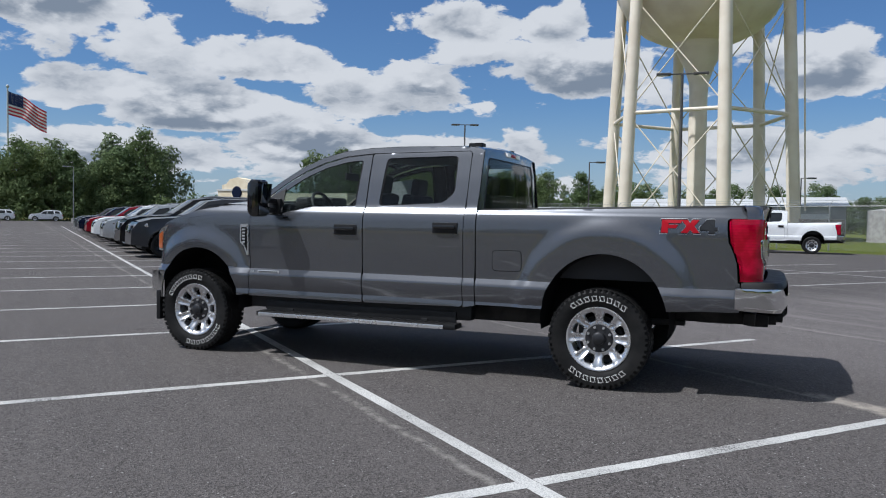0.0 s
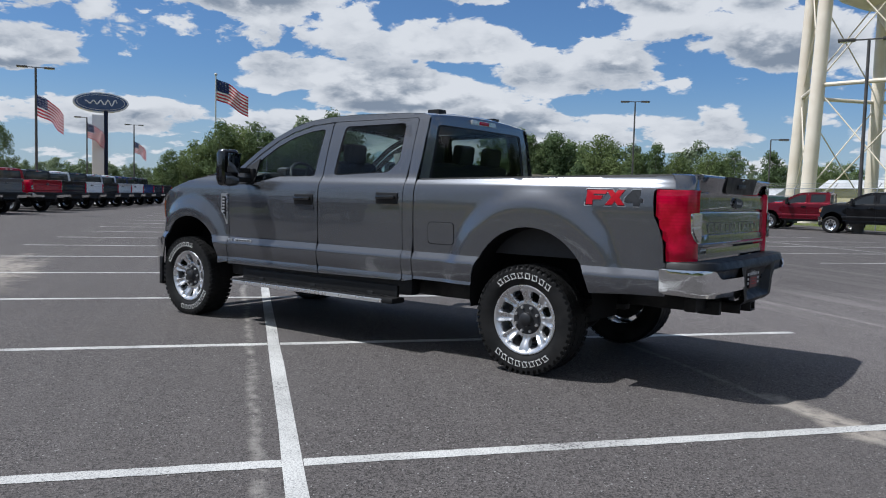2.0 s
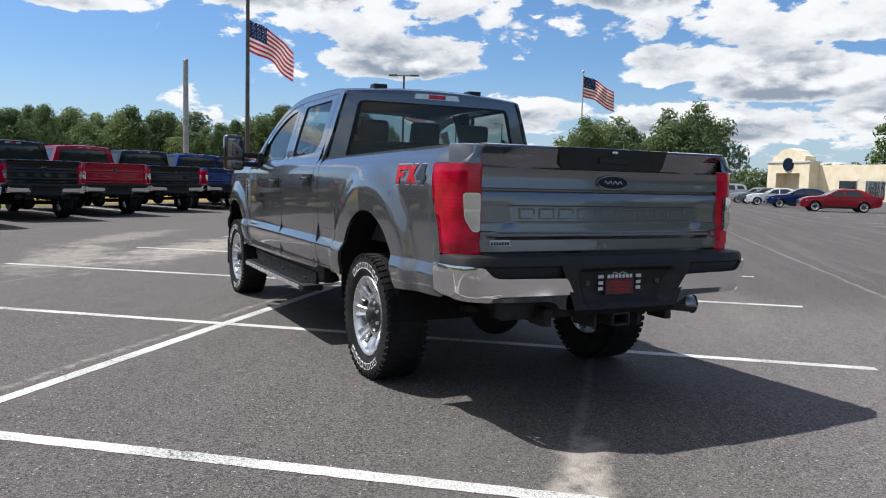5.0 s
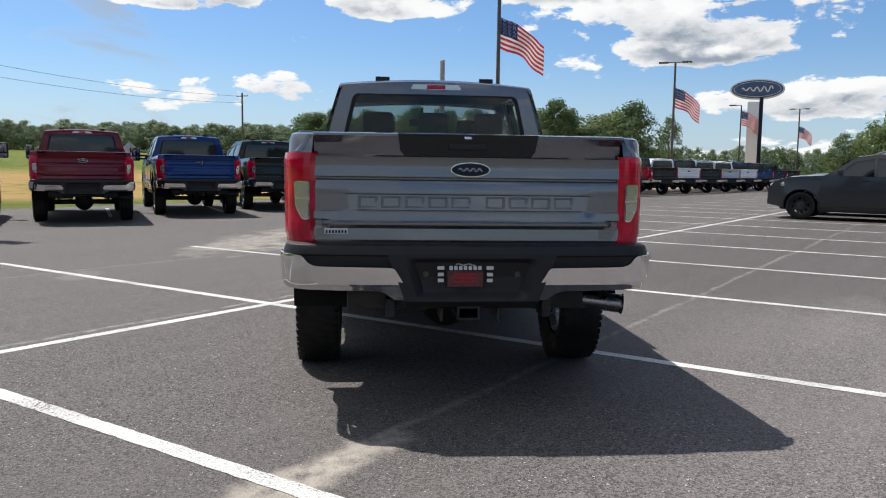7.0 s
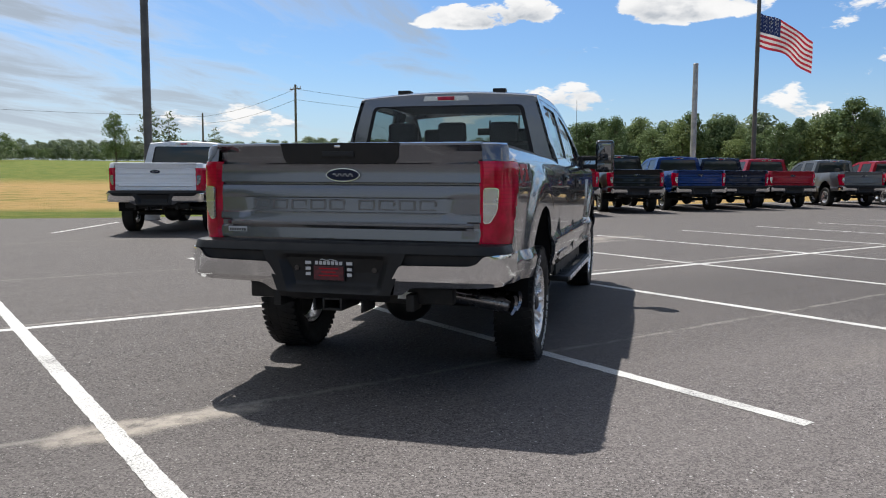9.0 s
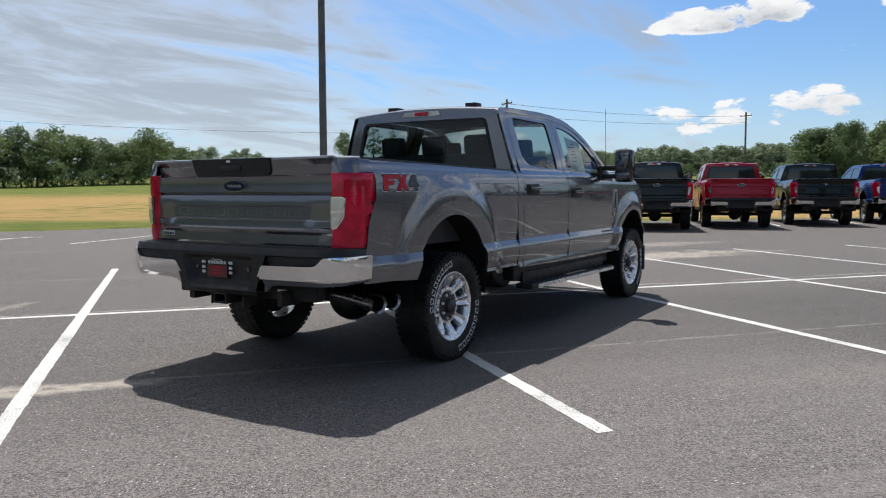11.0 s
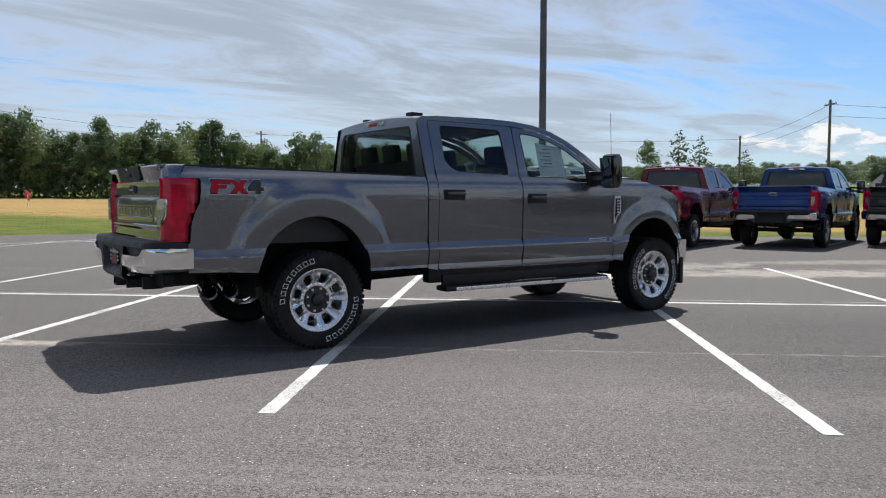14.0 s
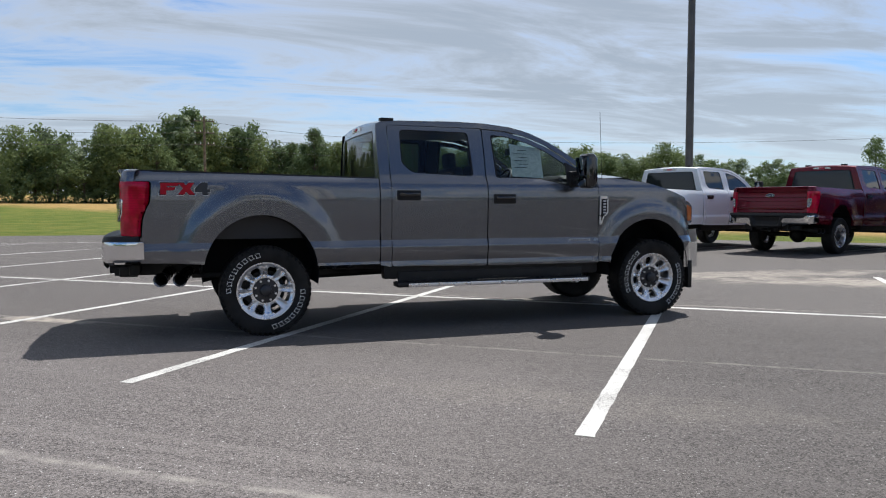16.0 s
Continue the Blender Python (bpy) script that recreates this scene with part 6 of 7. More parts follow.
    across(4, 3, GLASS_FAR, "rear_window", 0.02)
    across(3, 0, paint_mat, "tail", 0.0)
    bm = bmesh.new()
    box(bm, (wb / 2, 0, 0.34), (wb + 1.2, 1.3, 0.16), 0.04)
    part("underbody", bm, PLASTIC, root)
    bm = bmesh.new()
    gz = (top[-3][1] + top[-2][1]) / 2 - 0.10
    box(bm, (top[-2][0] - 0.03, 0, gz), (0.10, 1.05, 0.26), 0.05, pose(0, 0, 0, 0, -14, 0))
    grille = part("grille", bm, GLOSS_BLACK, root)
    for k in range(3):
        part("grille_bar", box_of((top[-2][0] + 0.018 - 0.02 * k, 0, gz - 0.07 + 0.07 * k), (0.02, 0.95, 0.022), 0.004), CHROME, grille)
    if kind == "suv":
        for s in (1, -1):
            part("roof_rail", pipe(bmesh.new(), [(-0.35, s * 0.60, 1.77), (-0.25, s * 0.60, 1.83), (1.15, s * 0.60, 1.85), (1.3, s * 0.60, 1.80)], 0.02, 8), POLE_ROOF, root)
    wh = wheel(False, rim_mat or ALLOY, ALLOY_DARK, c["tyre"], c["rim"], 0.24)
    for k, (x, s) in enumerate(((0, 1), (wb, 1), (0, -1), (wb, -1))):
        m = pose(x, s * (wide - 0.11), c["tyre"], 0, 31 * k, 0 if s > 0 else 180)
        q = wh if k == 0 else copy_thing(wh, m)
        q.matrix_basis, q.parent = m, root
    if sheet_paper:
        bm = bmesh.new()
        box(bm, (0.85, wide + 0.004 - 0.30 * 0.22, belt + 0.22), (0.30, 0.006, 0.30), 0, pose(0, 0, 0, 16, 0, 0))
        part("window_sheet", bm, PAPER, root)
    return root


STALL_HEADING = math.degrees(math.atan2(-VY, -VX))


def stall_pose(s, v, turn=0):
    x, y = lot(s, v)
    return pose(x, y, 0, 0, 0, STALL_HEADING + turn)


BLACK_RIM = material("black_alloy", (0.012, 0.012, 0.013), 0.3, 0.5)
car("sport_utility_vehicle", "suv", PAINTS["charcoal"], "dark grey sport-utility vehicle with black wheels and a window sheet", "car", "cars along the spine", stall_pose(20.3, 4.45) @ Matrix.Scale(1.05, 4), BLACK_RIM, True)
car("sport_utility_vehicle", "suv", PAINTS["black"], "black large sport-utility vehicle with bright wheels", "car", "cars along the spine", stall_pose(23.4, 4.60) @ Matrix.Scale(1.10, 4))
ALONG = (("sedan", "black"), ("suv", "silver"), ("sedan", "white"), ("suv", "white"), ("sedan", "red"), ("suv", "red"), ("sedan", "grey"), ("sedan", "silver"), ("suv", "navy"), ("sedan", "silver"), ("suv", "grey"), ("sedan", "white"))
for k, (kind, color) in enumerate(ALONG):
    word = "sport-utility vehicle" if kind == "suv" else "saloon car"
    car("sport_utility_vehicle" if kind == "suv" else "saloon_car", kind, PAINTS[color], WORDS[color] + " " + word + " parked in the row", "car", "cars along the spine", stall_pose(26.6 + 3.05 * k, 4.1))
# by the fence
car("sport_utility_vehicle", "suv", PAINTS["green"], "dark green boxy sport-utility vehicle by the fence", "car", "vehicles by the fence", pose(8.3, -43.0, 0, 0, 0, 0))
car("sport_utility_vehicle", "suv", PAINTS["white"], "white sport-utility vehicle by the fence", "car", "vehicles by the fence", pose(11.6, -45.8, 0, 0, 0, 0))
# far side of the lot
FAR_CARS = [("suv", "white", 107.5, -86.5, 52), ("suv", "white", 111.2, -80.6, 52), ("suv", "red", 94, -94, 160), ("sedan", "white", 97, -91, 160), ("suv", "white", 60, -65, 48), ("suv", "silver", 56, -62, 48), ("sedan", "silver", 47.5, -57.0, 48),
            ("sedan", "grey", 44.2, -54.6, 48), ("sedan", "white", 40.4, -51.6, 48), ("sedan", "blue", 34.6, -47.4, 48), ("sedan", "red", 27.8, -42.6, 48)]
for kind, color, x, y, turn in FAR_CARS:
    word = "sport-utility vehicle" if kind == "suv" else "saloon car"
    car("sport_utility_vehicle" if kind == "suv" else "saloon_car", kind, PAINTS[color], WORDS[color] + " " + word + " on the far side of the lot", "car", "cars on the far side", pose(x, y, 0, 0, 0, turn))

# ---- poles, flags, sign ----
POLE_DARK = tint_noise(material("bronze_painted_steel", (0.08, 0.075, 0.07), 0.45, 0.2), (0.070, 0.066, 0.062), (0.105, 0.098, 0.09), 2.0)
POLE_GREY = tint_noise(material("galvanised_steel", (0.34, 0.35, 0.35), 0.45, 0.6), (0.28, 0.29, 0.29), (0.42, 0.42, 0.42), 3.0)
POLE_WHITE = tint_noise(material("pale_painted_pole", (0.55, 0.56, 0.55), 0.4), (0.48, 0.49, 0.48), (0.62, 0.62, 0.60), 1.5)
TIMBER = tint_noise(material("weathered_timber_pole", (0.14, 0.11, 0.085), 0.9), (0.10, 0.08, 0.062), (0.20, 0.165, 0.13), 3.0)
FLAG_RED = material("flag_red_cloth", (0.50, 0.035, 0.055), 0.8)
FLAG_WHITE = material("flag_white_cloth", (0.74, 0.73, 0.71), 0.8)
FLAG_BLUE = material("flag_blue_cloth", (0.020, 0.035, 0.110), 0.8)
for cloth_mat in (FLAG_RED, FLAG_WHITE, FLAG_BLUE):
    # thin cloth glows where the sun stands behind it
    nt, b = base(cloth_mat)
    thin = node(nt, "ShaderNodeBsdfTranslucent", {"Color": tuple(b.inputs["Base Color"].default_value)})
    mix = node(nt, "ShaderNodeMixShader", {0: 0.28, 1: b.outputs[0], 2: thin.outputs[0]})
    nt.links.new(mix.outputs[0], nt.nodes["Material Output"].inputs[0])


def flag(parent, x, y, z, length, height, toward, droop):
    """A striped flag flying from a pole, in two or three waves, with its starred field at the hoist."""
    nx, nz = 40, 26
    rows = []
    d = Vector((math.cos(toward), math.sin(toward), 0))
    q = Vector((-d.y, d.x, 0))
    for j in range(nz + 1):
        v = j / nz
        row = []
        for i in range(nx + 1):
            u = i / nx
            wave = 0.07 * length * math.sin(u * 7.0 + v * 1.3) * u ** 0.6 + 0.02 * length * math.sin(u * 15 + v * 4)
            p = Vector((x, y, z)) + d * (u * length * 0.92) + q * wave
            p.z -= v * height * (1 - 0.06 * u) + droop * length * u ** 1.2 + 0.025 * length * math.sin(u * 9 + 1)
            row.append(p)
        rows.append(row)
    bm = grid(bmesh.new(), rows)
    bm.faces.ensure_lookup_table()
    for k, f in enumerate(bm.faces):
        i, j = k % nx, k // nx
        stripe = j // 2
        f.material_index = 2 if i < nx * 0.4 and j < 14 else (0 if stripe % 2 == 0 else 1)
    ob = part("flag_cloth", bm, [FLAG_RED, FLAG_WHITE, FLAG_BLUE], parent, "striped red and white flag with starred blue field")
    bm = bmesh.new()
    for r in range(9):
        for c in range(6 if r % 2 == 0 else 5):
            i, j = int((0.5 + c + (0 if r % 2 == 0 else 0.5)) * nx * 0.4 / 6), int((r + 0.7) * 14 / 9.4)
            p = rows[min(j, nz)][min(i, nx)]
            for e in (-1, 1):
                s = 0.018 * length
                bmesh.ops.create_circle(bm, cap_ends=True, segments=5, radius=s, matrix=Matrix.Translation(p + q * 0.012 * length * e) @ d.to_track_quat("Y", "Z").to_matrix().to_4x4() @ Matrix.Rotation(radians(90), 4, "X"))
    stars = part("flag_star", bm, FLAG_WHITE, ob)
    stars["kind"] = "stuff"


def flag_pole(x, y, high, r, label, cloth=None, mat=POLE_WHITE, name="flag_pole", z0=0.0):
    root = thing(name, label, "flagpole", at=pose(x, y, z0))
    bm = bmesh.new()
    tube(bm, (0, 0, 0), (0, 0, high), r, r * 0.6, 14)
    part("pole", bm, mat, root)
    bm = bmesh.new()
    got = bmesh.ops.create_uvsphere(bm, u_segments=12, v_segments=8, radius=r * 1.4)["verts"]
    bmesh.ops.translate(bm, vec=(0, 0, high + r), verts=got)
    part("finial", bm, mat, root)
    if cloth:
        flag(root, 0, 0, *cloth)
    return root


def lamp_post(x, y, high, heads, turn, label, r=0.09, mat=POLE_DARK, cloth=None, arm=0.9):
    root = thing("street_lamp", label, "street lamp", "lamp posts", at=pose(x, y, ground_height(x, y) if y > -30 else 0, 0, 0, turn))
    bm = bmesh.new()
    tube(bm, (0, 0, 0), (0, 0, high), r, r * 0.72, 12)
    part("pole", bm, mat, root)
    bm = bmesh.new()
    tube(bm, (0, 0, 0), (0, 0, 0.7), 0.28, 0.26, 16)
    part("footing", bm, CONCRETE, root)
    for s in ((1, -1) if heads == 2 else (1,)):
        bm = bmesh.new()
        box(bm, (s * arm * 0.35, 0, high), (arm * 0.7, 0.07, 0.07), 0.015)
        part("arm", bm, mat, root)
        bm = bmesh.new()
        box(bm, (s * (arm * 0.7 + 0.35), 0, high), (0.80, 0.42, 0.14), 0.05)
        head = part("lamp_head", bm, mat, root)
        bm = bmesh.new()
        box(bm, (s * (arm * 0.7 + 0.40), 0, high - 0.075), (0.50, 0.32, 0.02), 0.005)
        part("lens", bm, LENS_WHITE, head)
    if cloth:
        flag(root, 0, 0, *cloth)
    return root


CONCRETE = bump(tint_noise(material("concrete", (0.36, 0.35, 0.33), 0.85), (0.30, 0.29, 0.28), (0.42, 0.41, 0.39), 2.5), 30.0, 0.3, 0.01)
WIND = radians(-136)
lamp_post(26.4, -63.2, 10.45, 2, 25, "tall dark lamp post with two heads", arm=0.8)
lamp_post(3.6, -37.6, 9.5, 2, 8, "dark lamp post with two heads beside the fence", 0.10)
lamp_post(14.0, -62.0, 6.6, 1, 200, "short lamp post behind the fence", 0.07)
lamp_post(-3.5, -75.0, 5.8, 1, 200, "short lamp post behind the fence", 0.07)
lamp_post(61.7, -25.8, 10.8, 2, 60, "dark lamp post carrying a striped flag", 0.12, cloth=(8.8, 3.1, 1.75, WIND, 0.50))
lamp_post(36.5, -6.2, 13.5, 2, 60, "tall dark lamp post carrying a striped flag", 0.12, cloth=(9.45, 3.0, 1.65, WIND, 0.50))
lamp_post(14.6, 12.8, 13.0, 2, 60, "tall dark lamp post at the grass edge", 0.13)
lamp_post(108.0, -63.5, 11.0, 2, 60, "far lamp post carrying a striped flag", 0.12, cloth=(8.6, 3.0, 1.7, WIND, 0.50))
lamp_post(87.0, -44.2, 9.5, 1, 60, "lamp post carrying a striped flag in front of the sign", 0.10, cloth=(9.0, 3.1, 1.75, WIND, 0.45))
lamp_post(88.2, -72.8, 7.8, 1, 60, "slender grey lamp post before the woods", 0.07, POLE_GREY)
flag_pole(130.3, -95.7, 24.5, 0.22, "very tall pale flagpole with a large striped flag", (24.0, 7.0, 4.3, WIND, 0.52))
plain = thing("steel_pole", "bare grey steel pole behind the parked pickups", "pole", at=pose(38.3, -3.4, 0))
part("shaft", tube(bmesh.new(), (0, 0, 0), (0, 0, 7.2), 0.16, 0.13, 12), POLE_GREY, plain)
part("cap", tube(bmesh.new(), (0, 0, 7.2), (0, 0, 7.26), 0.15, 0.12, 12), POLE_GREY, plain)

SIGN_WHITE = material("sign_white", (0.72, 0.73, 0.74), 0.35)
SIGN_BLUE = rough_noise(material("sign_blue", (0.020, 0.055, 0.150), 0.25, 0.0, 0.4), 0.2, 0.32, 1.0)


def dealer_sign(x, y):
    root = thing("pylon_sign", "blue and white oval sign on a pale pylon", "sign", at=pose(x, y, 0.3, 0, 0, 62))
    bm = bmesh.new()
    box(bm, (0.35, 0, 4.9), (1.35, 0.9, 9.8), 0.06)
    part("pylon", bm, SIGN_WHITE, root)
    bm = bmesh.new()
    box(bm, (-0.55, 0, 5.3), (0.45, 0.95, 10.6), 0.04)
    part("dark_fin", bm, EMBLEM_BLUE, root)

    def oval(a, b, y0, y1, mat, nm, par):
        bm = bmesh.new()
        prism(bm, [(a * math.cos(2 * math.pi * i / 40), b * math.sin(2 * math.pi * i / 40)) for i in range(40)], lambda u, v: (u, y0, 11.3 + v), (0, y1 - y0, 0))
        return part(nm, bm, mat, par)

    rim = oval(3.15, 1.22, -0.40, 0.40, SIGN_WHITE, "oval_rim", root)
    oval(2.95, 1.08, -0.46, 0.46, SIGN_BLUE, "oval_face", root)
    oval(2.72, 0.93, -0.48, 0.48, SIGN_WHITE, "oval_line", rim)
    oval(2.66, 0.88, -0.50, 0.50, SIGN_BLUE, "oval_field", rim)
    bm = bmesh.new()
    for sgn in (1, -1):
        pipe(bm, [(-1.8 + 3.6 * i / 24, sgn * 0.50, 11.3 + (0.42 - 0.012 * i) * math.sin(i * 1.15)) for i in range(25)], 0.09, 6)
    part("oval_stroke", bm, SIGN_WHITE, rim)


dealer_sign(88.6, -46.9)

# ---- water tower ----
TOWER = tint_noise(rough_noise(material("cream_tank_paint", (0.78, 0.68, 0.54), 0.45), 0.38, 0.55, 1.0), (0.74, 0.65, 0.52), (0.82, 0.74, 0.61), 0.6)


def water_tower(cx, cy):
    root = thing("water_tower", "cream-painted steel water tower on six braced legs", "water tower", at=pose(cx, cy, 0))
    back = math.atan2(7.2 - cy, -1.3 - cx)
    legs = []
    for k in range(6):
        a = back - radians(45 + 60 * k)
        foot, neck = Vector((8.0 * math.cos(a), 8.0 * math.sin(a), 0)), Vector((6.95 * math.cos(a), 6.95 * math.sin(a), 23.0))
        legs.append((foot, neck))
        bm = bmesh.new()
        tube(bm, foot, neck, 0.54, 0.48, 20)
        tube(bm, foot - Vector((0, 0, 0.1)), foot + Vector((0, 0, 0.35)), 0.85, 0.80, 16)
        part("leg", bm, TOWER, root)
    at = lambda k, z: legs[k % 6][0].lerp(legs[k % 6][1], z / 23.0)
    for k in range(6):
        bm = bmesh.new()
        tube(bm, at(k, 10.3), at(k + 1, 10.3), 0.16, None, 10)
        part("ring_girder", bm, TOWER, root)
        for z0, z1 in ((0.8, 10.0), (10.6, 19.5)):
            for a, b in ((k, k + 1), (k + 1, k)):
                bm = bmesh.new()
                tube(bm, at(a, z0), at(b, z1), 0.055, None, 6)
                part("brace_rod", bm, TOWER, root)
    bm = bmesh.new()
    lathe(bm, [(0.95, 0.0), (0.78, 0.6), (0.76, 12.5), (0.80, 13.4), (1.25, 14.8), (2.0, 16.2), (2.35, 16.9)], 32, "Z")
    part("riser", bm, TOWER, root)
    bm = bmesh.new()
    prof = [(2.2, 16.75), (3.4, 17.05), (4.8, 17.75), (6.0, 18.9), (6.8, 20.4), (7.15, 22.2), (7.2, 24.0), (7.2, 27.5), (6.6, 29.2), (5.0, 30.6), (2.8, 31.5), (0.01, 31.8)]
    lathe(bm, prof, 48, "Z")
    part("tank", bm, TOWER, root)
    bm = bmesh.new()
    lathe(bm, [(7.2, 23.0), (8.1, 23.0), (8.1, 23.1), (7.2, 23.1)], 48, "Z")
    part("walkway", bm, TOWER, root)
    bm = bmesh.new()
    a = back - radians(45 + 240)
    for e in (-0.22, 0.22):
        tube(bm, (8.75 * math.cos(a) - e * math.sin(a), 8.75 * math.sin(a) + e * math.cos(a), 2.5), (8.1 * math.cos(a) - e * math.sin(a), 8.1 * math.sin(a) + e * math.cos(a), 23.0), 0.04, None, 6)
    for i in range(60):
        t = i / 60
        p = Vector((8.75 * math.cos(a), 8.75 * math.sin(a), 2.5)).lerp(Vector((8.1 * math.cos(a), 8.1 * math.sin(a), 23.0)), t)
        tube(bm, p + Vector((-0.22 * math.sin(a), 0.22 * math.cos(a), 0)), p - Vector((-0.22 * math.sin(a), 0.22 * math.cos(a), 0)), 0.02, None, 5)
    part("ladder", bm, TOWER, root)


water_tower(5.1, -64.0)

# ---- fence and low buildings ----
MESH_WIRE = bpy.data.materials.new("chain_link")
MESH_WIRE.use_nodes = True


def wire_material():
    nt = MESH_WIRE.node_tree
    b = nt.nodes["Principled BSDF"]
    b.inputs["Base Color"].default_value, b.inputs["Metallic"].default_value, b.inputs["Roughness"].default_value = (0.40, 0.41, 0.41, 1), 0.7, 0.5
    at = at_place(nt)
    s = node(nt, "ShaderNodeSeparateXYZ", {0: at})
    d1 = maths(nt, "FRACT", maths(nt, "MULTIPLY", maths(nt, "ADD", s.outputs[0], s.outputs[2]), 12.0))
    d2 = maths(nt, "FRACT", maths(nt, "MULTIPLY", maths(nt, "SUBTRACT", s.outputs[0], s.outputs[2]), 12.0))
    solid = maths(nt, "MAXIMUM", maths(nt, "LESS_THAN", d1, 0.09), maths(nt, "LESS_THAN", d2, 0.09))
    clear = node(nt, "ShaderNodeBsdfTransparent")
    mix = node(nt, "ShaderNodeMixShader", {0: solid, 1: clear.outputs[0], 2: b.outputs[0]})
    nt.links.new(mix.outputs[0], nt.nodes["Material Output"].inputs[0])


wire_material()


def fence(a, b, high=2.35, gap=3.0):
    a, b = Vector(a), Vector(b)
    d = b - a
    root = thing("chain_link_fence", "galvanised chain-link fence with barbed-wire arms", "fence", at=pose(a.x, a.y, 0, 0, 0, math.degrees(math.atan2(d.y, d.x))))
    n = int(d.length / gap)
    bm = bmesh.new()
    tube(bm, (0, 0, 0), (0, 0, high), 0.038, None, 8)
    tube(bm, (0, 0, high), (0, -0.30, high + 0.32), 0.022, None, 6)
    me = mesh_from(bm, "post", POLE_GREY)
    for i in range(n + 1):
        o = new("post", me)
        o.parent, o.location = root, (i * gap, 0, 0)
    bm = bmesh.new()
    tube(bm, (0, 0, high), (n * gap, 0, high), 0.026, None, 6)
    part("top_rail", bm, POLE_GREY, root)
    for k in range(3):
        bm = bmesh.new()
        y, z = -0.10 * (k + 1), high + 0.106 * (k + 1)
        tube(bm, (0, y, z), (n * gap, y, z), 0.008, None, 4)
        part("barbed_wire", bm, POLE_GREY, root)
    bm = bmesh.new()
    grid(bm, [[(0, 0, 0.05), (n * gap, 0, 0.05)], [(0, 0, high), (n * gap, 0, high)]])
    part("chain_link_mesh", bm, MESH_WIRE, root)


fence((-14.0, -32.2), (52.0, -75.0))
SIDING_CREAM = bump(tint_noise(material("cream_metal_siding", (0.60, 0.52, 0.30), 0.5), (0.56, 0.49, 0.29), (0.66, 0.58, 0.36), 0.5), 3.0, 0.1, 0.02)
SIDING_GREY = tint_noise(material("grey_metal_siding", (0.34, 0.35, 0.34), 0.5), (0.30, 0.31, 0.30), (0.40, 0.40, 0.39), 0.4)
ROOF_PALE = tint_noise(material("pale_metal_roof", (0.62, 0.62, 0.60), 0.45), (0.56, 0.56, 0.54), (0.68, 0.68, 0.66), 0.3)
STUCCO = bump(tint_noise(material("tan_stucco", (0.78, 0.66, 0.46), 0.9), (0.74, 0.63, 0.44), (0.82, 0.72, 0.54), 0.8), 25.0, 0.3, 0.01)


def shed(name, label, x, y, turn, long, deep, high, wall_mat):
    root = thing(name, label, "building", at=pose(x, y, 0, 0, 0, turn))
    bm = bmesh.new()
    box(bm, (0, 0, high / 2), (long, deep, high))
    part("wall", bm, wall_mat, root)
    bm = bmesh.new()
    prism(bm, [(-deep / 2 - 0.4, high), (deep / 2 + 0.4, high), (0, high + deep * 0.10)], lambda u, v: (-long / 2 - 0.3, u, v), (long + 0.6, 0, 0))
    part("roof", bm, ROOF_PALE, root)
    for k in range(int(long / 6)):
        bm = bmesh.new()
        box(bm, (-long / 2 + 3 + 6 * k, deep / 2 + 0.02, 1.3), (1.1 if k % 2 else 3.0, 0.06, 2.3), 0.01)
        part("door", bm, SIDING_GREY if wall_mat is not SIDING_GREY else ROOF_PALE, root)


shed("utility_building", "long low cream metal building with pale roof", 6.8, -86.0, 0, 13.5, 10, 3.1, SIDING_CREAM)
shed("utility_building", "grey metal shed with pale roof", -4.0, -85.0, 0, 7.6, 10, 3.3, SIDING_GREY)
shed("utility_building", "low pale building behind the fence", 24.0, -90.0, 0, 9, 8, 2.3, SIDING_GREY)
bm = bmesh.new()
lathe(bm, [(0.0, 0.0), (2.2, 0.0), (2.2, 2.6), (0.0, 2.9)], 28, "Z")
lone("storage_tank", bm, CONCRETE, "grey concrete storage tank behind the fence", "tank", at=pose(-10.5, -66.0, 0))
bm = bmesh.new()
box(bm, (0, 0, 0.9), (3.2, 1.8, 1.8), 0.05)
lone("equipment_cabinet", bm, POLE_DARK, "dark equipment cabinet behind the fence", "cabinet", at=pose(-4.6, -60.0, 0))


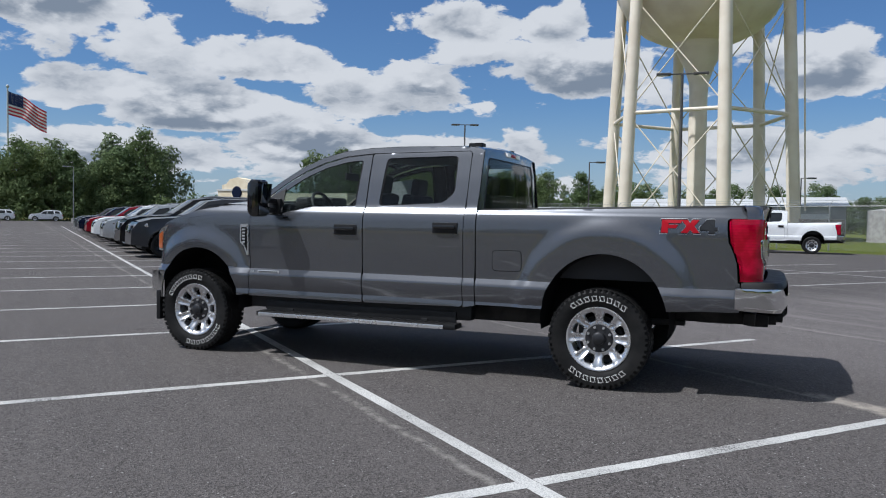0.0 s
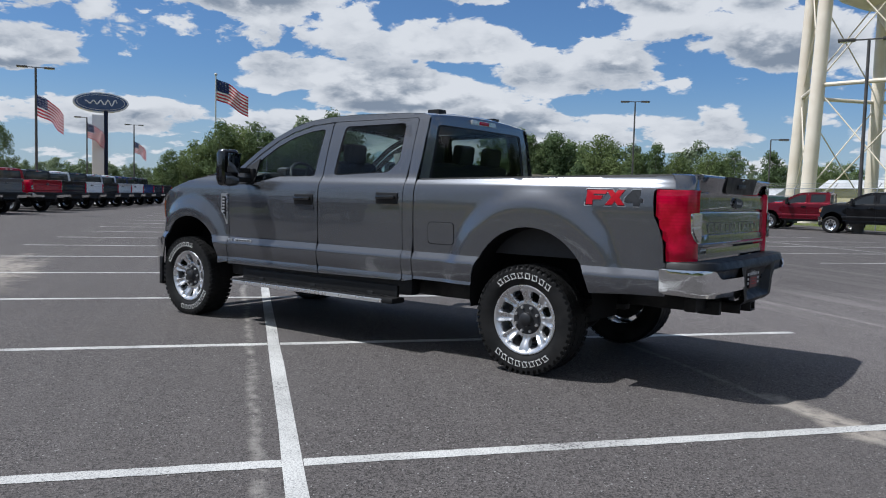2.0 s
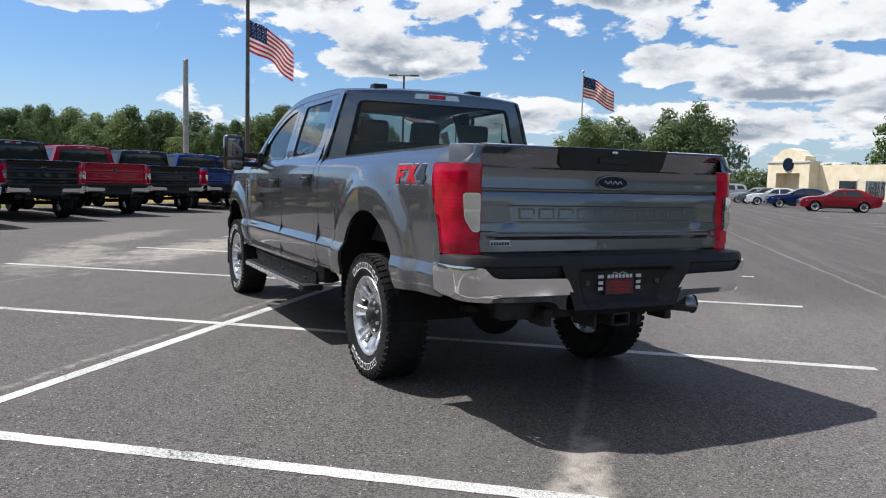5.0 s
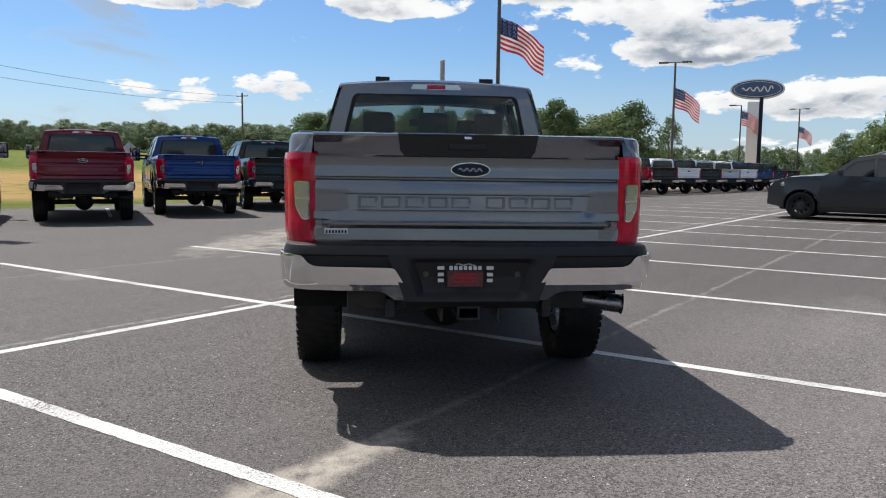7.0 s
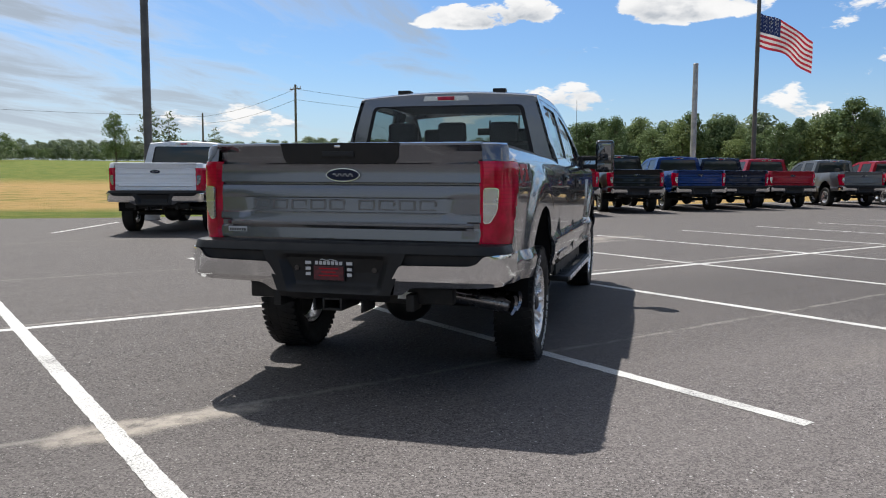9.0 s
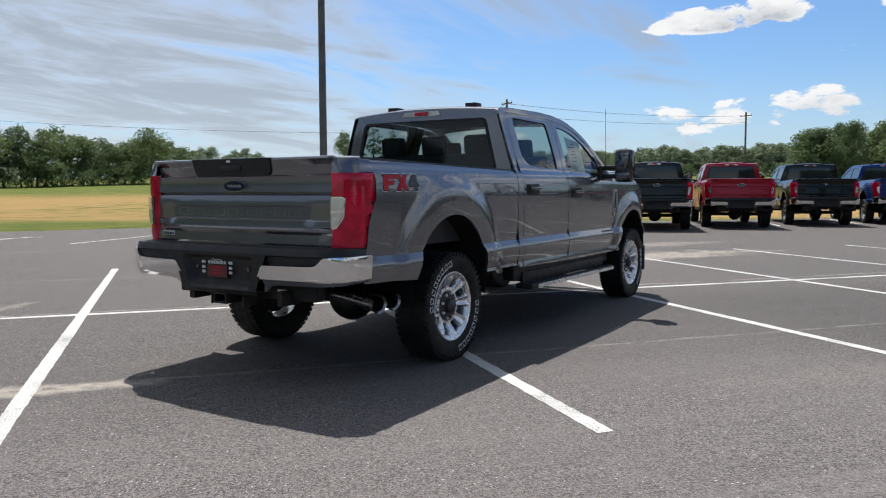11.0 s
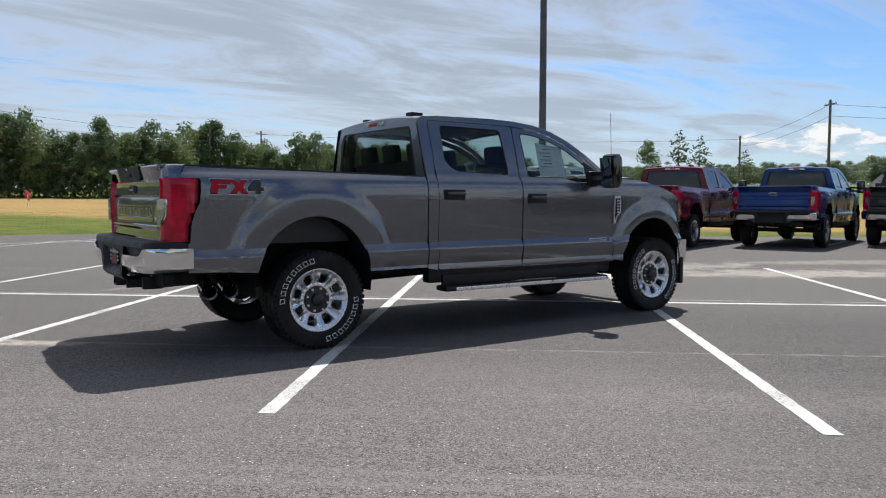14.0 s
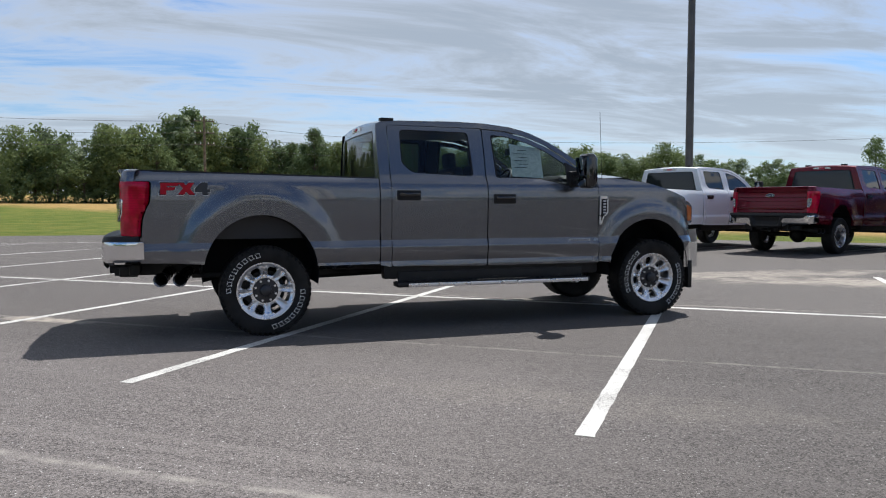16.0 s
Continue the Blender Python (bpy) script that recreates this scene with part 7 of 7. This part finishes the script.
def dealership(x, y, turn):
    """The corner of a tan building with a curved parapet over its entrance."""
    root = thing("dealership_building", "tan stucco building with a curved parapet and a round emblem", "building", at=pose(x, y, 0, 0, 0, turn) @ Matrix.Scale(0.88, 4))
    bm = bmesh.new()
    box(bm, (-9.5, -8, 2.9), (27, 14, 5.8))
    part("wall", bm, STUCCO, root)
    bm = bmesh.new()
    prism(bm, [(-4.6, 0), (-4.6, 6.2), (-3.6, 6.2), (-3.6, 7.3), (-2.6, 7.5), (-1.8, 8.3), (0, 8.7), (1.8, 8.3), (2.6, 7.5), (3.6, 7.3), (3.6, 6.2), (4.6, 6.2), (4.6, 0), (2.6, 0), (2.6, 4.4), (-2.6, 4.4), (-2.6, 0)], lambda u, v: (u, 1.2, v), (0, -2.4, 0))
    part("portal", bm, STUCCO, root)
    bm = bmesh.new()
    prism(bm, [(-4.8, 6.2), (4.8, 6.2), (4.8, 6.5), (-4.8, 6.5)], lambda u, v: (u, 1.35, v), (0, -2.7, 0))
    part("cornice", bm, ROOF_PALE, root)
    bm = bmesh.new()
    lathe(bm, [(0.0, 0.12), (1.05, 0.12), (1.15, 0.0), (1.15, -0.1)], 28)
    e = part("round_emblem", bm, EMBLEM_BLUE, root)
    e.location = (0, 1.3, 5.9)
    for k in range(3):
        bm = bmesh.new()
        box(bm, (-20.5 + 5 * k, -0.97, 1.8), (3.4, 0.10, 2.8), 0.02)
        part("window", bm, GLASS_FAR, root)


dealership(79.5, -98.5, -4)

# ---- utility poles and wires ----
def utility_pole(x, y, high, turn, arms):
    z = ground_height(x, y)
    root = thing("utility_pole", "weathered timber utility pole with crossarms", "utility pole", "utility poles", at=pose(x, y, z, 0, 0, turn))
    part("shaft", tube(bmesh.new(), (0, 0, 0), (0, 0, high), 0.17, 0.12, 12), TIMBER, root)
    for k in range(arms):
        bm = bmesh.new()
        box(bm, (0, 0, high - 0.5 - 1.3 * k), (2.2, 0.10, 0.12), 0.01)
        part("crossarm", bm, TIMBER, root)
        bm = bmesh.new()
        for e in (-1.0, -0.4, 0.4, 1.0):
            tube(bm, (e, 0, high - 0.44 - 1.3 * k), (e, 0, high - 0.24 - 1.3 * k), 0.05, 0.03, 8)
        part("insulator", bm, SIGN_WHITE, root)
    return Vector((x, y, z + high - 0.5))


def wire(a, b, sag, off=0.0):
    pts = []
    for i in range(15):
        t = i / 14
        p = Vector(a).lerp(Vector(b), t)
        p.z -= sag * 4 * t * (1 - t) + off
        pts.append(p)
    bm = bmesh.new()
    pipe(bm, pts, 0.020, 5)
    lone("overhead_wire", bm, POLE_DARK, "thin dark overhead wire sagging between poles", "wire", "overhead wires")


P = [utility_pole(46.0, 118.0, 10.5, 20, 1), utility_pole(99.0, 64.5, 8.2, 60, 0), utility_pole(78.0, 39.0, 10.3, 60, 1), utility_pole(118.0, 20.0, 10.0, 60, 1), utility_pole(2.5, 84.0, 9.8, 5, 3), utility_pole(31.0, 98.0, 9.2, 20, 0), utility_pole(-42.0, 80.0, 9.8, 0, 3)]
wire(P[1], P[2], 0.5)
wire(P[1], P[0], 0.8)
wire(P[2], P[3], 0.6)
wire(P[2] - Vector((0, 0, 1.2)), P[3] - Vector((0, 0, 1.0)), 0.6)
wire(P[1] - Vector((0, 0, 1.0)), P[2] - Vector((0, 0, 1.2)), 0.6)
for k in range(3):
    wire(P[4] - Vector((0, 0, 1.3 * k)), P[5] - Vector((0, 0, 1.2 * k)), 0.5)
    wire(P[4] - Vector((0, 0, 1.3 * k)), P[6] - Vector((0, 0, 1.3 * k)), 0.6)
    wire(P[5] - Vector((0, 0, 1.2 * k)), P[0] - Vector((0, 0, 1.0 * k)), 0.5)
root = thing("road_sign", "back of a diamond road sign on a post", "road sign", at=pose(37.0, 13.0, ground_height(37, 13), 0, 0, 20))
part("post", tube(bmesh.new(), (0, 0, 0), (0, 0, 2.3), 0.035, None, 8), POLE_GREY, root)
bm = bmesh.new()
box(bm, (0, 0, 1.95), (0.012, 0.75, 0.75), 0.004, pose(0, 0, 0, 45, 0, 0))
part("plate", bm, POLE_GREY, root)
root = thing("yard_sign", "small red and white sign by the trees", "sign", at=pose(5.0, 62.0, 0, 0, 0, 60))
part("post", tube(bmesh.new(), (0, 0, 0), (0, 0, 1.6), 0.04, None, 8), SIGN_WHITE, root)
bm = bmesh.new()
box(bm, (0, 0, 1.5), (0.9, 0.03, 0.6), 0.005, pose(0, 0, 0, 0, 20, 0))
part("board", bm, FLAG_RED, root)

# ---- trees ----
BARK = bump(tint_noise(material("bark", (0.10, 0.08, 0.06), 0.95), (0.07, 0.055, 0.042), (0.16, 0.13, 0.10), 6.0), 18.0, 0.5, 0.03)
LEAVES = [leaf_material("broad_leaves", (0.120, 0.170, 0.072), (0.205, 0.262, 0.112)), leaf_material("yellow_green_leaves", (0.142, 0.188, 0.072), (0.232, 0.285, 0.112)),
          leaf_material("dark_leaves", (0.100, 0.150, 0.068), (0.175, 0.235, 0.105)), leaf_material("pale_leaves", (0.090, 0.120, 0.060), (0.16, 0.19, 0.10)),
          # for the far woods: distance haze put into the leaf colour
          leaf_material("hazed_far_leaves", (0.165, 0.210, 0.125), (0.250, 0.300, 0.175))]


def tree_proto(seed, leaf, high=10.0, spread=3.4, base_at=0.28, clumps=70, cards=64, size=0.18, sparse=False):
    """A tree: tapered trunk with limbs, and a crown of leaf sprays gathered in clumps."""
    rng = np.random.default_rng(seed)
    root = new("tree")
    bm = bmesh.new()
    bend = rng.uniform(-0.25, 0.25, 2)
    spine = [Vector((bend[0] * t * t * 2, bend[1] * t * t * 2, high * 0.86 * t)) for t in np.linspace(0, 1, 7)]
    for i in range(6):
        tube(bm, spine[i], spine[i + 1], 0.20 * (1 - i / 6.6), 0.20 * (1 - (i + 1) / 6.6), 8, False)
    heads = []
    for k in range(clumps):
        t = rng.uniform(base_at, 1.0)
        env = math.sin(math.pi * min(1, 0.16 + 0.84 * (t - base_at) / (1 - base_at)) ** 0.85) ** 0.75
        a, rr = rng.uniform(0, 2 * math.pi), spread * env * math.sqrt(rng.uniform(0.45, 1.0)) * (0.72 + 0.28 * math.sin(3 * rng.uniform(0, 6)))
        heads.append(Vector((rr * math.cos(a), rr * math.sin(a), high * (t - 0.03))))
    for p in heads[::4]:
        s = spine[max(1, min(5, int(p.z / (high * 0.86) * 5)))]
        tube(bm, s, s.lerp(p, 0.85), 0.06, 0.018, 5, False)
    part("trunk", bm, BARK, root)
    verts, faces = [], []
    for p in heads:
        r = rng.uniform(0.55, 1.10) * spread / 3.4
        n = int(cards * rng.uniform(0.7, 1.3))
        dirs = rng.normal(size=(n, 3))
        dirs /= np.linalg.norm(dirs, axis=1)[:, None]
        pos = np.array(p) + dirs * (r * rng.uniform(0.72, 1.05, (n, 1))) * np.array([1.15, 1.15, 0.8])
        for c, d in zip(pos, dirs):
            d = d + rng.normal(size=3) * 0.28 + np.array([0, 0, 0.40])
            d /= np.linalg.norm(d)
            u = np.cross(d, rng.normal(size=3))
            u /= np.linalg.norm(u) + 1e-9
            w = np.cross(d, u)
            s = size * rng.uniform(0.55, 1.25)
            i = len(verts)
            verts += [tuple(c - u * s), tuple(c + w * s * 0.5 + d * 0.06), tuple(c + u * s), tuple(c - w * s * 0.5 - d * 0.02)]
            faces.append((i, i + 1, i + 2, i + 3))
    me = bpy.data.meshes.new("crown")
    me.from_pydata(verts, [], faces)
    me.materials.append(leaf)
    ob = new("crown", me)
    ob.parent = root
    return root


PROTOS = [tree_proto(1, LEAVES[0]), tree_proto(2, LEAVES[2], spread=3.0, clumps=78), tree_proto(3, LEAVES[1], spread=3.8, base_at=0.2), tree_proto(4, LEAVES[2], spread=4.2, base_at=0.18, clumps=90),
          tree_proto(5, LEAVES[3], spread=2.2, base_at=0.3, clumps=34, cards=18, size=0.24), tree_proto(6, LEAVES[0], spread=4.4, base_at=0.05, clumps=80, high=6.0)]
# belts of trees: bearings, distance and heights at both ends, number, rows, kinds
BELTS = [(-32, -36, 150, 8, 12, 6, 2, (0, 2)), (-36, -52, 150, 13, 17, 32, 2, (0, 1, 3, 2)), (-52, -64, 150, 15, 12, 22, 2, (0, 1, 3)), (-62, -80, 118, 12, 7.5, 24, 2, (0, 2, 1)), (-80, -100, 132, 7.5, 7, 20, 2, (0, 3)),
         (5, -19, 96, 7.2, 9.1, 42, 3, (0, 1, 3, 2)), (-18, -35, 240, 8.5, 8.5, 34, 2, (3, 1, 0)), (25, 3, 168, 5.4, 6.4, 48, 3, (3, 1, 2)), (46, 25, 200, 4.4, 5.4, 54, 3, (3, 2, 1)),
         (52, 45, 165, 7, 5.5, 10, 2, (3, 0)), (62, 52, 112, 8.5, 7.0, 12, 2, (0, 2)), (74, 62, 108, 9.5, 8.0, 14, 2, (2, 0, 1)), (88, 73, 98, 10.4, 8.4, 20, 2, (0, 2, 1)), (99, 88, 92, 8.0, 10.8, 14, 2, (2, 0, 1)), (108, 99, 95, 8, 8, 8, 2, (2, 0)),
         # unseen woods added behind, to darken what the tailgate reflects
         (-100, -142, 84, 10, 11, 34, 2, (0, 1)), (148, 108, 80, 11, 10, 34, 2, (0, 1))]


def crown_data(p):
    me = [o for o in p.children if o.name.startswith("crown")][0].data
    v = np.empty(len(me.vertices) * 3)
    me.vertices.foreach_get("co", v)
    return v.reshape(-1, 3)


FAR_PROTOS = [tree_proto(11, LEAVES[0], clumps=46, cards=22, size=0.32), tree_proto(12, LEAVES[2], spread=3.0, clumps=46, cards=22, size=0.32), tree_proto(13, LEAVES[1], spread=3.8, base_at=0.2, clumps=46, cards=22, size=0.32),
              tree_proto(14, LEAVES[2], spread=4.2, base_at=0.18, clumps=50, cards=22, size=0.33)]
FAR_CROWNS = [crown_data(p) for p in FAR_PROTOS]
BUSH_CROWN = crown_data(tree_proto(15, LEAVES[0], spread=4.4, base_at=0.05, clumps=34, cards=16, size=0.34, high=6.0))


def woods(name, label, category, placed, leaf):
    """Many crowns joined into one mass of foliage. placed: crown, place, widths, turn."""
    vs = []
    for co, at, (w, h), turn in placed:
        c, s = math.cos(turn), math.sin(turn)
        q = co * np.array([w, w, h])
        vs.append(np.stack([q[:, 0] * c - q[:, 1] * s, q[:, 0] * s + q[:, 1] * c, q[:, 2]], 1) + np.array(at))
    v = np.concatenate(vs)
    me = bpy.data.meshes.new(name)
    n = len(v) // 4
    me.vertices.add(len(v))
    me.vertices.foreach_set("co", v.ravel())
    me.loops.add(n * 4)
    me.loops.foreach_set("vertex_index", np.arange(n * 4))
    me.polygons.add(n)
    me.polygons.foreach_set("loop_start", np.arange(0, n * 4, 4))
    me.update()
    me.materials.append(leaf)
    tagged(new(name, me), label, category, kind="stuff")


behind, low = {0: [], 1: [], 2: [], 3: []}, []
for b0, b1, dist, h0, h1, n, rows, kinds in BELTS:
    for r in range(rows):
        for k in range(n):
            t = (k + random.uniform(-0.35, 0.35) + 0.5 * (r % 2)) / max(1, n - 1)
            a = radians(b0 + (b1 - b0) * t)
            d = dist + r * 5.5 + random.uniform(-3, 3)
            x, y = -3 + d * math.cos(a), d * math.sin(a)
            if math.hypot(x - 84, y + 106) < 22:
                continue
            h = (h0 + (h1 - h0) * min(1, max(0, t))) * random.choice((0.55, 0.72, 0.80, 0.9, 0.97, 1.08) if dist < 160 else (0.8, 0.86, 0.92, 0.97, 1.06)) * random.uniform(0.93, 1.07)
            kind = random.choice(kinds)
            s = h / 10.0
            wide = s * random.uniform(0.75, 1.1) if h > 7 else s * 1.3
            if r > 0 or dist > 160:
                behind[kind].append((FAR_CROWNS[kind], (x, y, ground_height(x, y) - 0.1), (wide, s), random.uniform(0, 6.28)))
                continue
            tr = copy_thing(PROTOS[kind], pose(x, y, ground_height(x, y) - 0.1, 0, 0, random.uniform(0, 360)))
            tr.scale = (wide, wide, s)
            tagged(tr, ("dark green leafy tree in the belt of woods", "broad green tree in the belt of woods", "yellow-green tree at the edge of the woods", "dense dark tree in the belt of woods")[kind % 4], "tree", "woodland trees")
    for k in range(int(n * 1.5)):
        t = (k + random.uniform(0, 1)) / (n * 1.5)
        a = radians(b0 + (b1 - b0) * t)
        d = dist - 3.0 + random.uniform(-2.0, 2.5)
        x, y = -3 + d * math.cos(a), d * math.sin(a)
        s = random.uniform(0.35, 0.75) * max(0.7, h0 / 10)
        low.append((BUSH_CROWN, (x, y, ground_height(x, y) - 0.3), (s, s), random.uniform(0, 6.28)))
# all but the first kind take the leaves paled to look hazy
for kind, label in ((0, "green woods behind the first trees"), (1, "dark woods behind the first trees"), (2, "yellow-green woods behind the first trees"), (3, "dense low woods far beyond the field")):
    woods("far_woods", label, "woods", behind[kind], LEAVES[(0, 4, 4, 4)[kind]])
woods("undergrowth", "low green undergrowth along the woods", "bushes", low, LEAVES[0])
# lone trees in the field
for bearing, d, h, kind, wide in ((38.0, 106, 7.2, 0, 0.6), (35.9, 104, 8.2, 4, 0.9), (34.6, 108, 7.6, 4, 0.8), (31.6, 105, 5.6, 4, 0.7), (-20.2, 120, 9.5, 0, 0.7)):
    a = radians(bearing)
    x, y = -5.5 + d * math.cos(a), -1.8 + d * math.sin(a)
    tr = copy_thing(PROTOS[kind], pose(x, y, ground_height(x, y) - 0.1))
    tr.scale = (wide, wide, h / 10)
    tagged(tr, "slender open-crowned tree standing alone in the field", "tree", "lone trees")
for p in [o for o in scene.objects if o.name.startswith("tree") and o.parent is None and "label" not in o]:
    for o in [p, *p.children_recursive][::-1]:
        bpy.data.objects.remove(o)
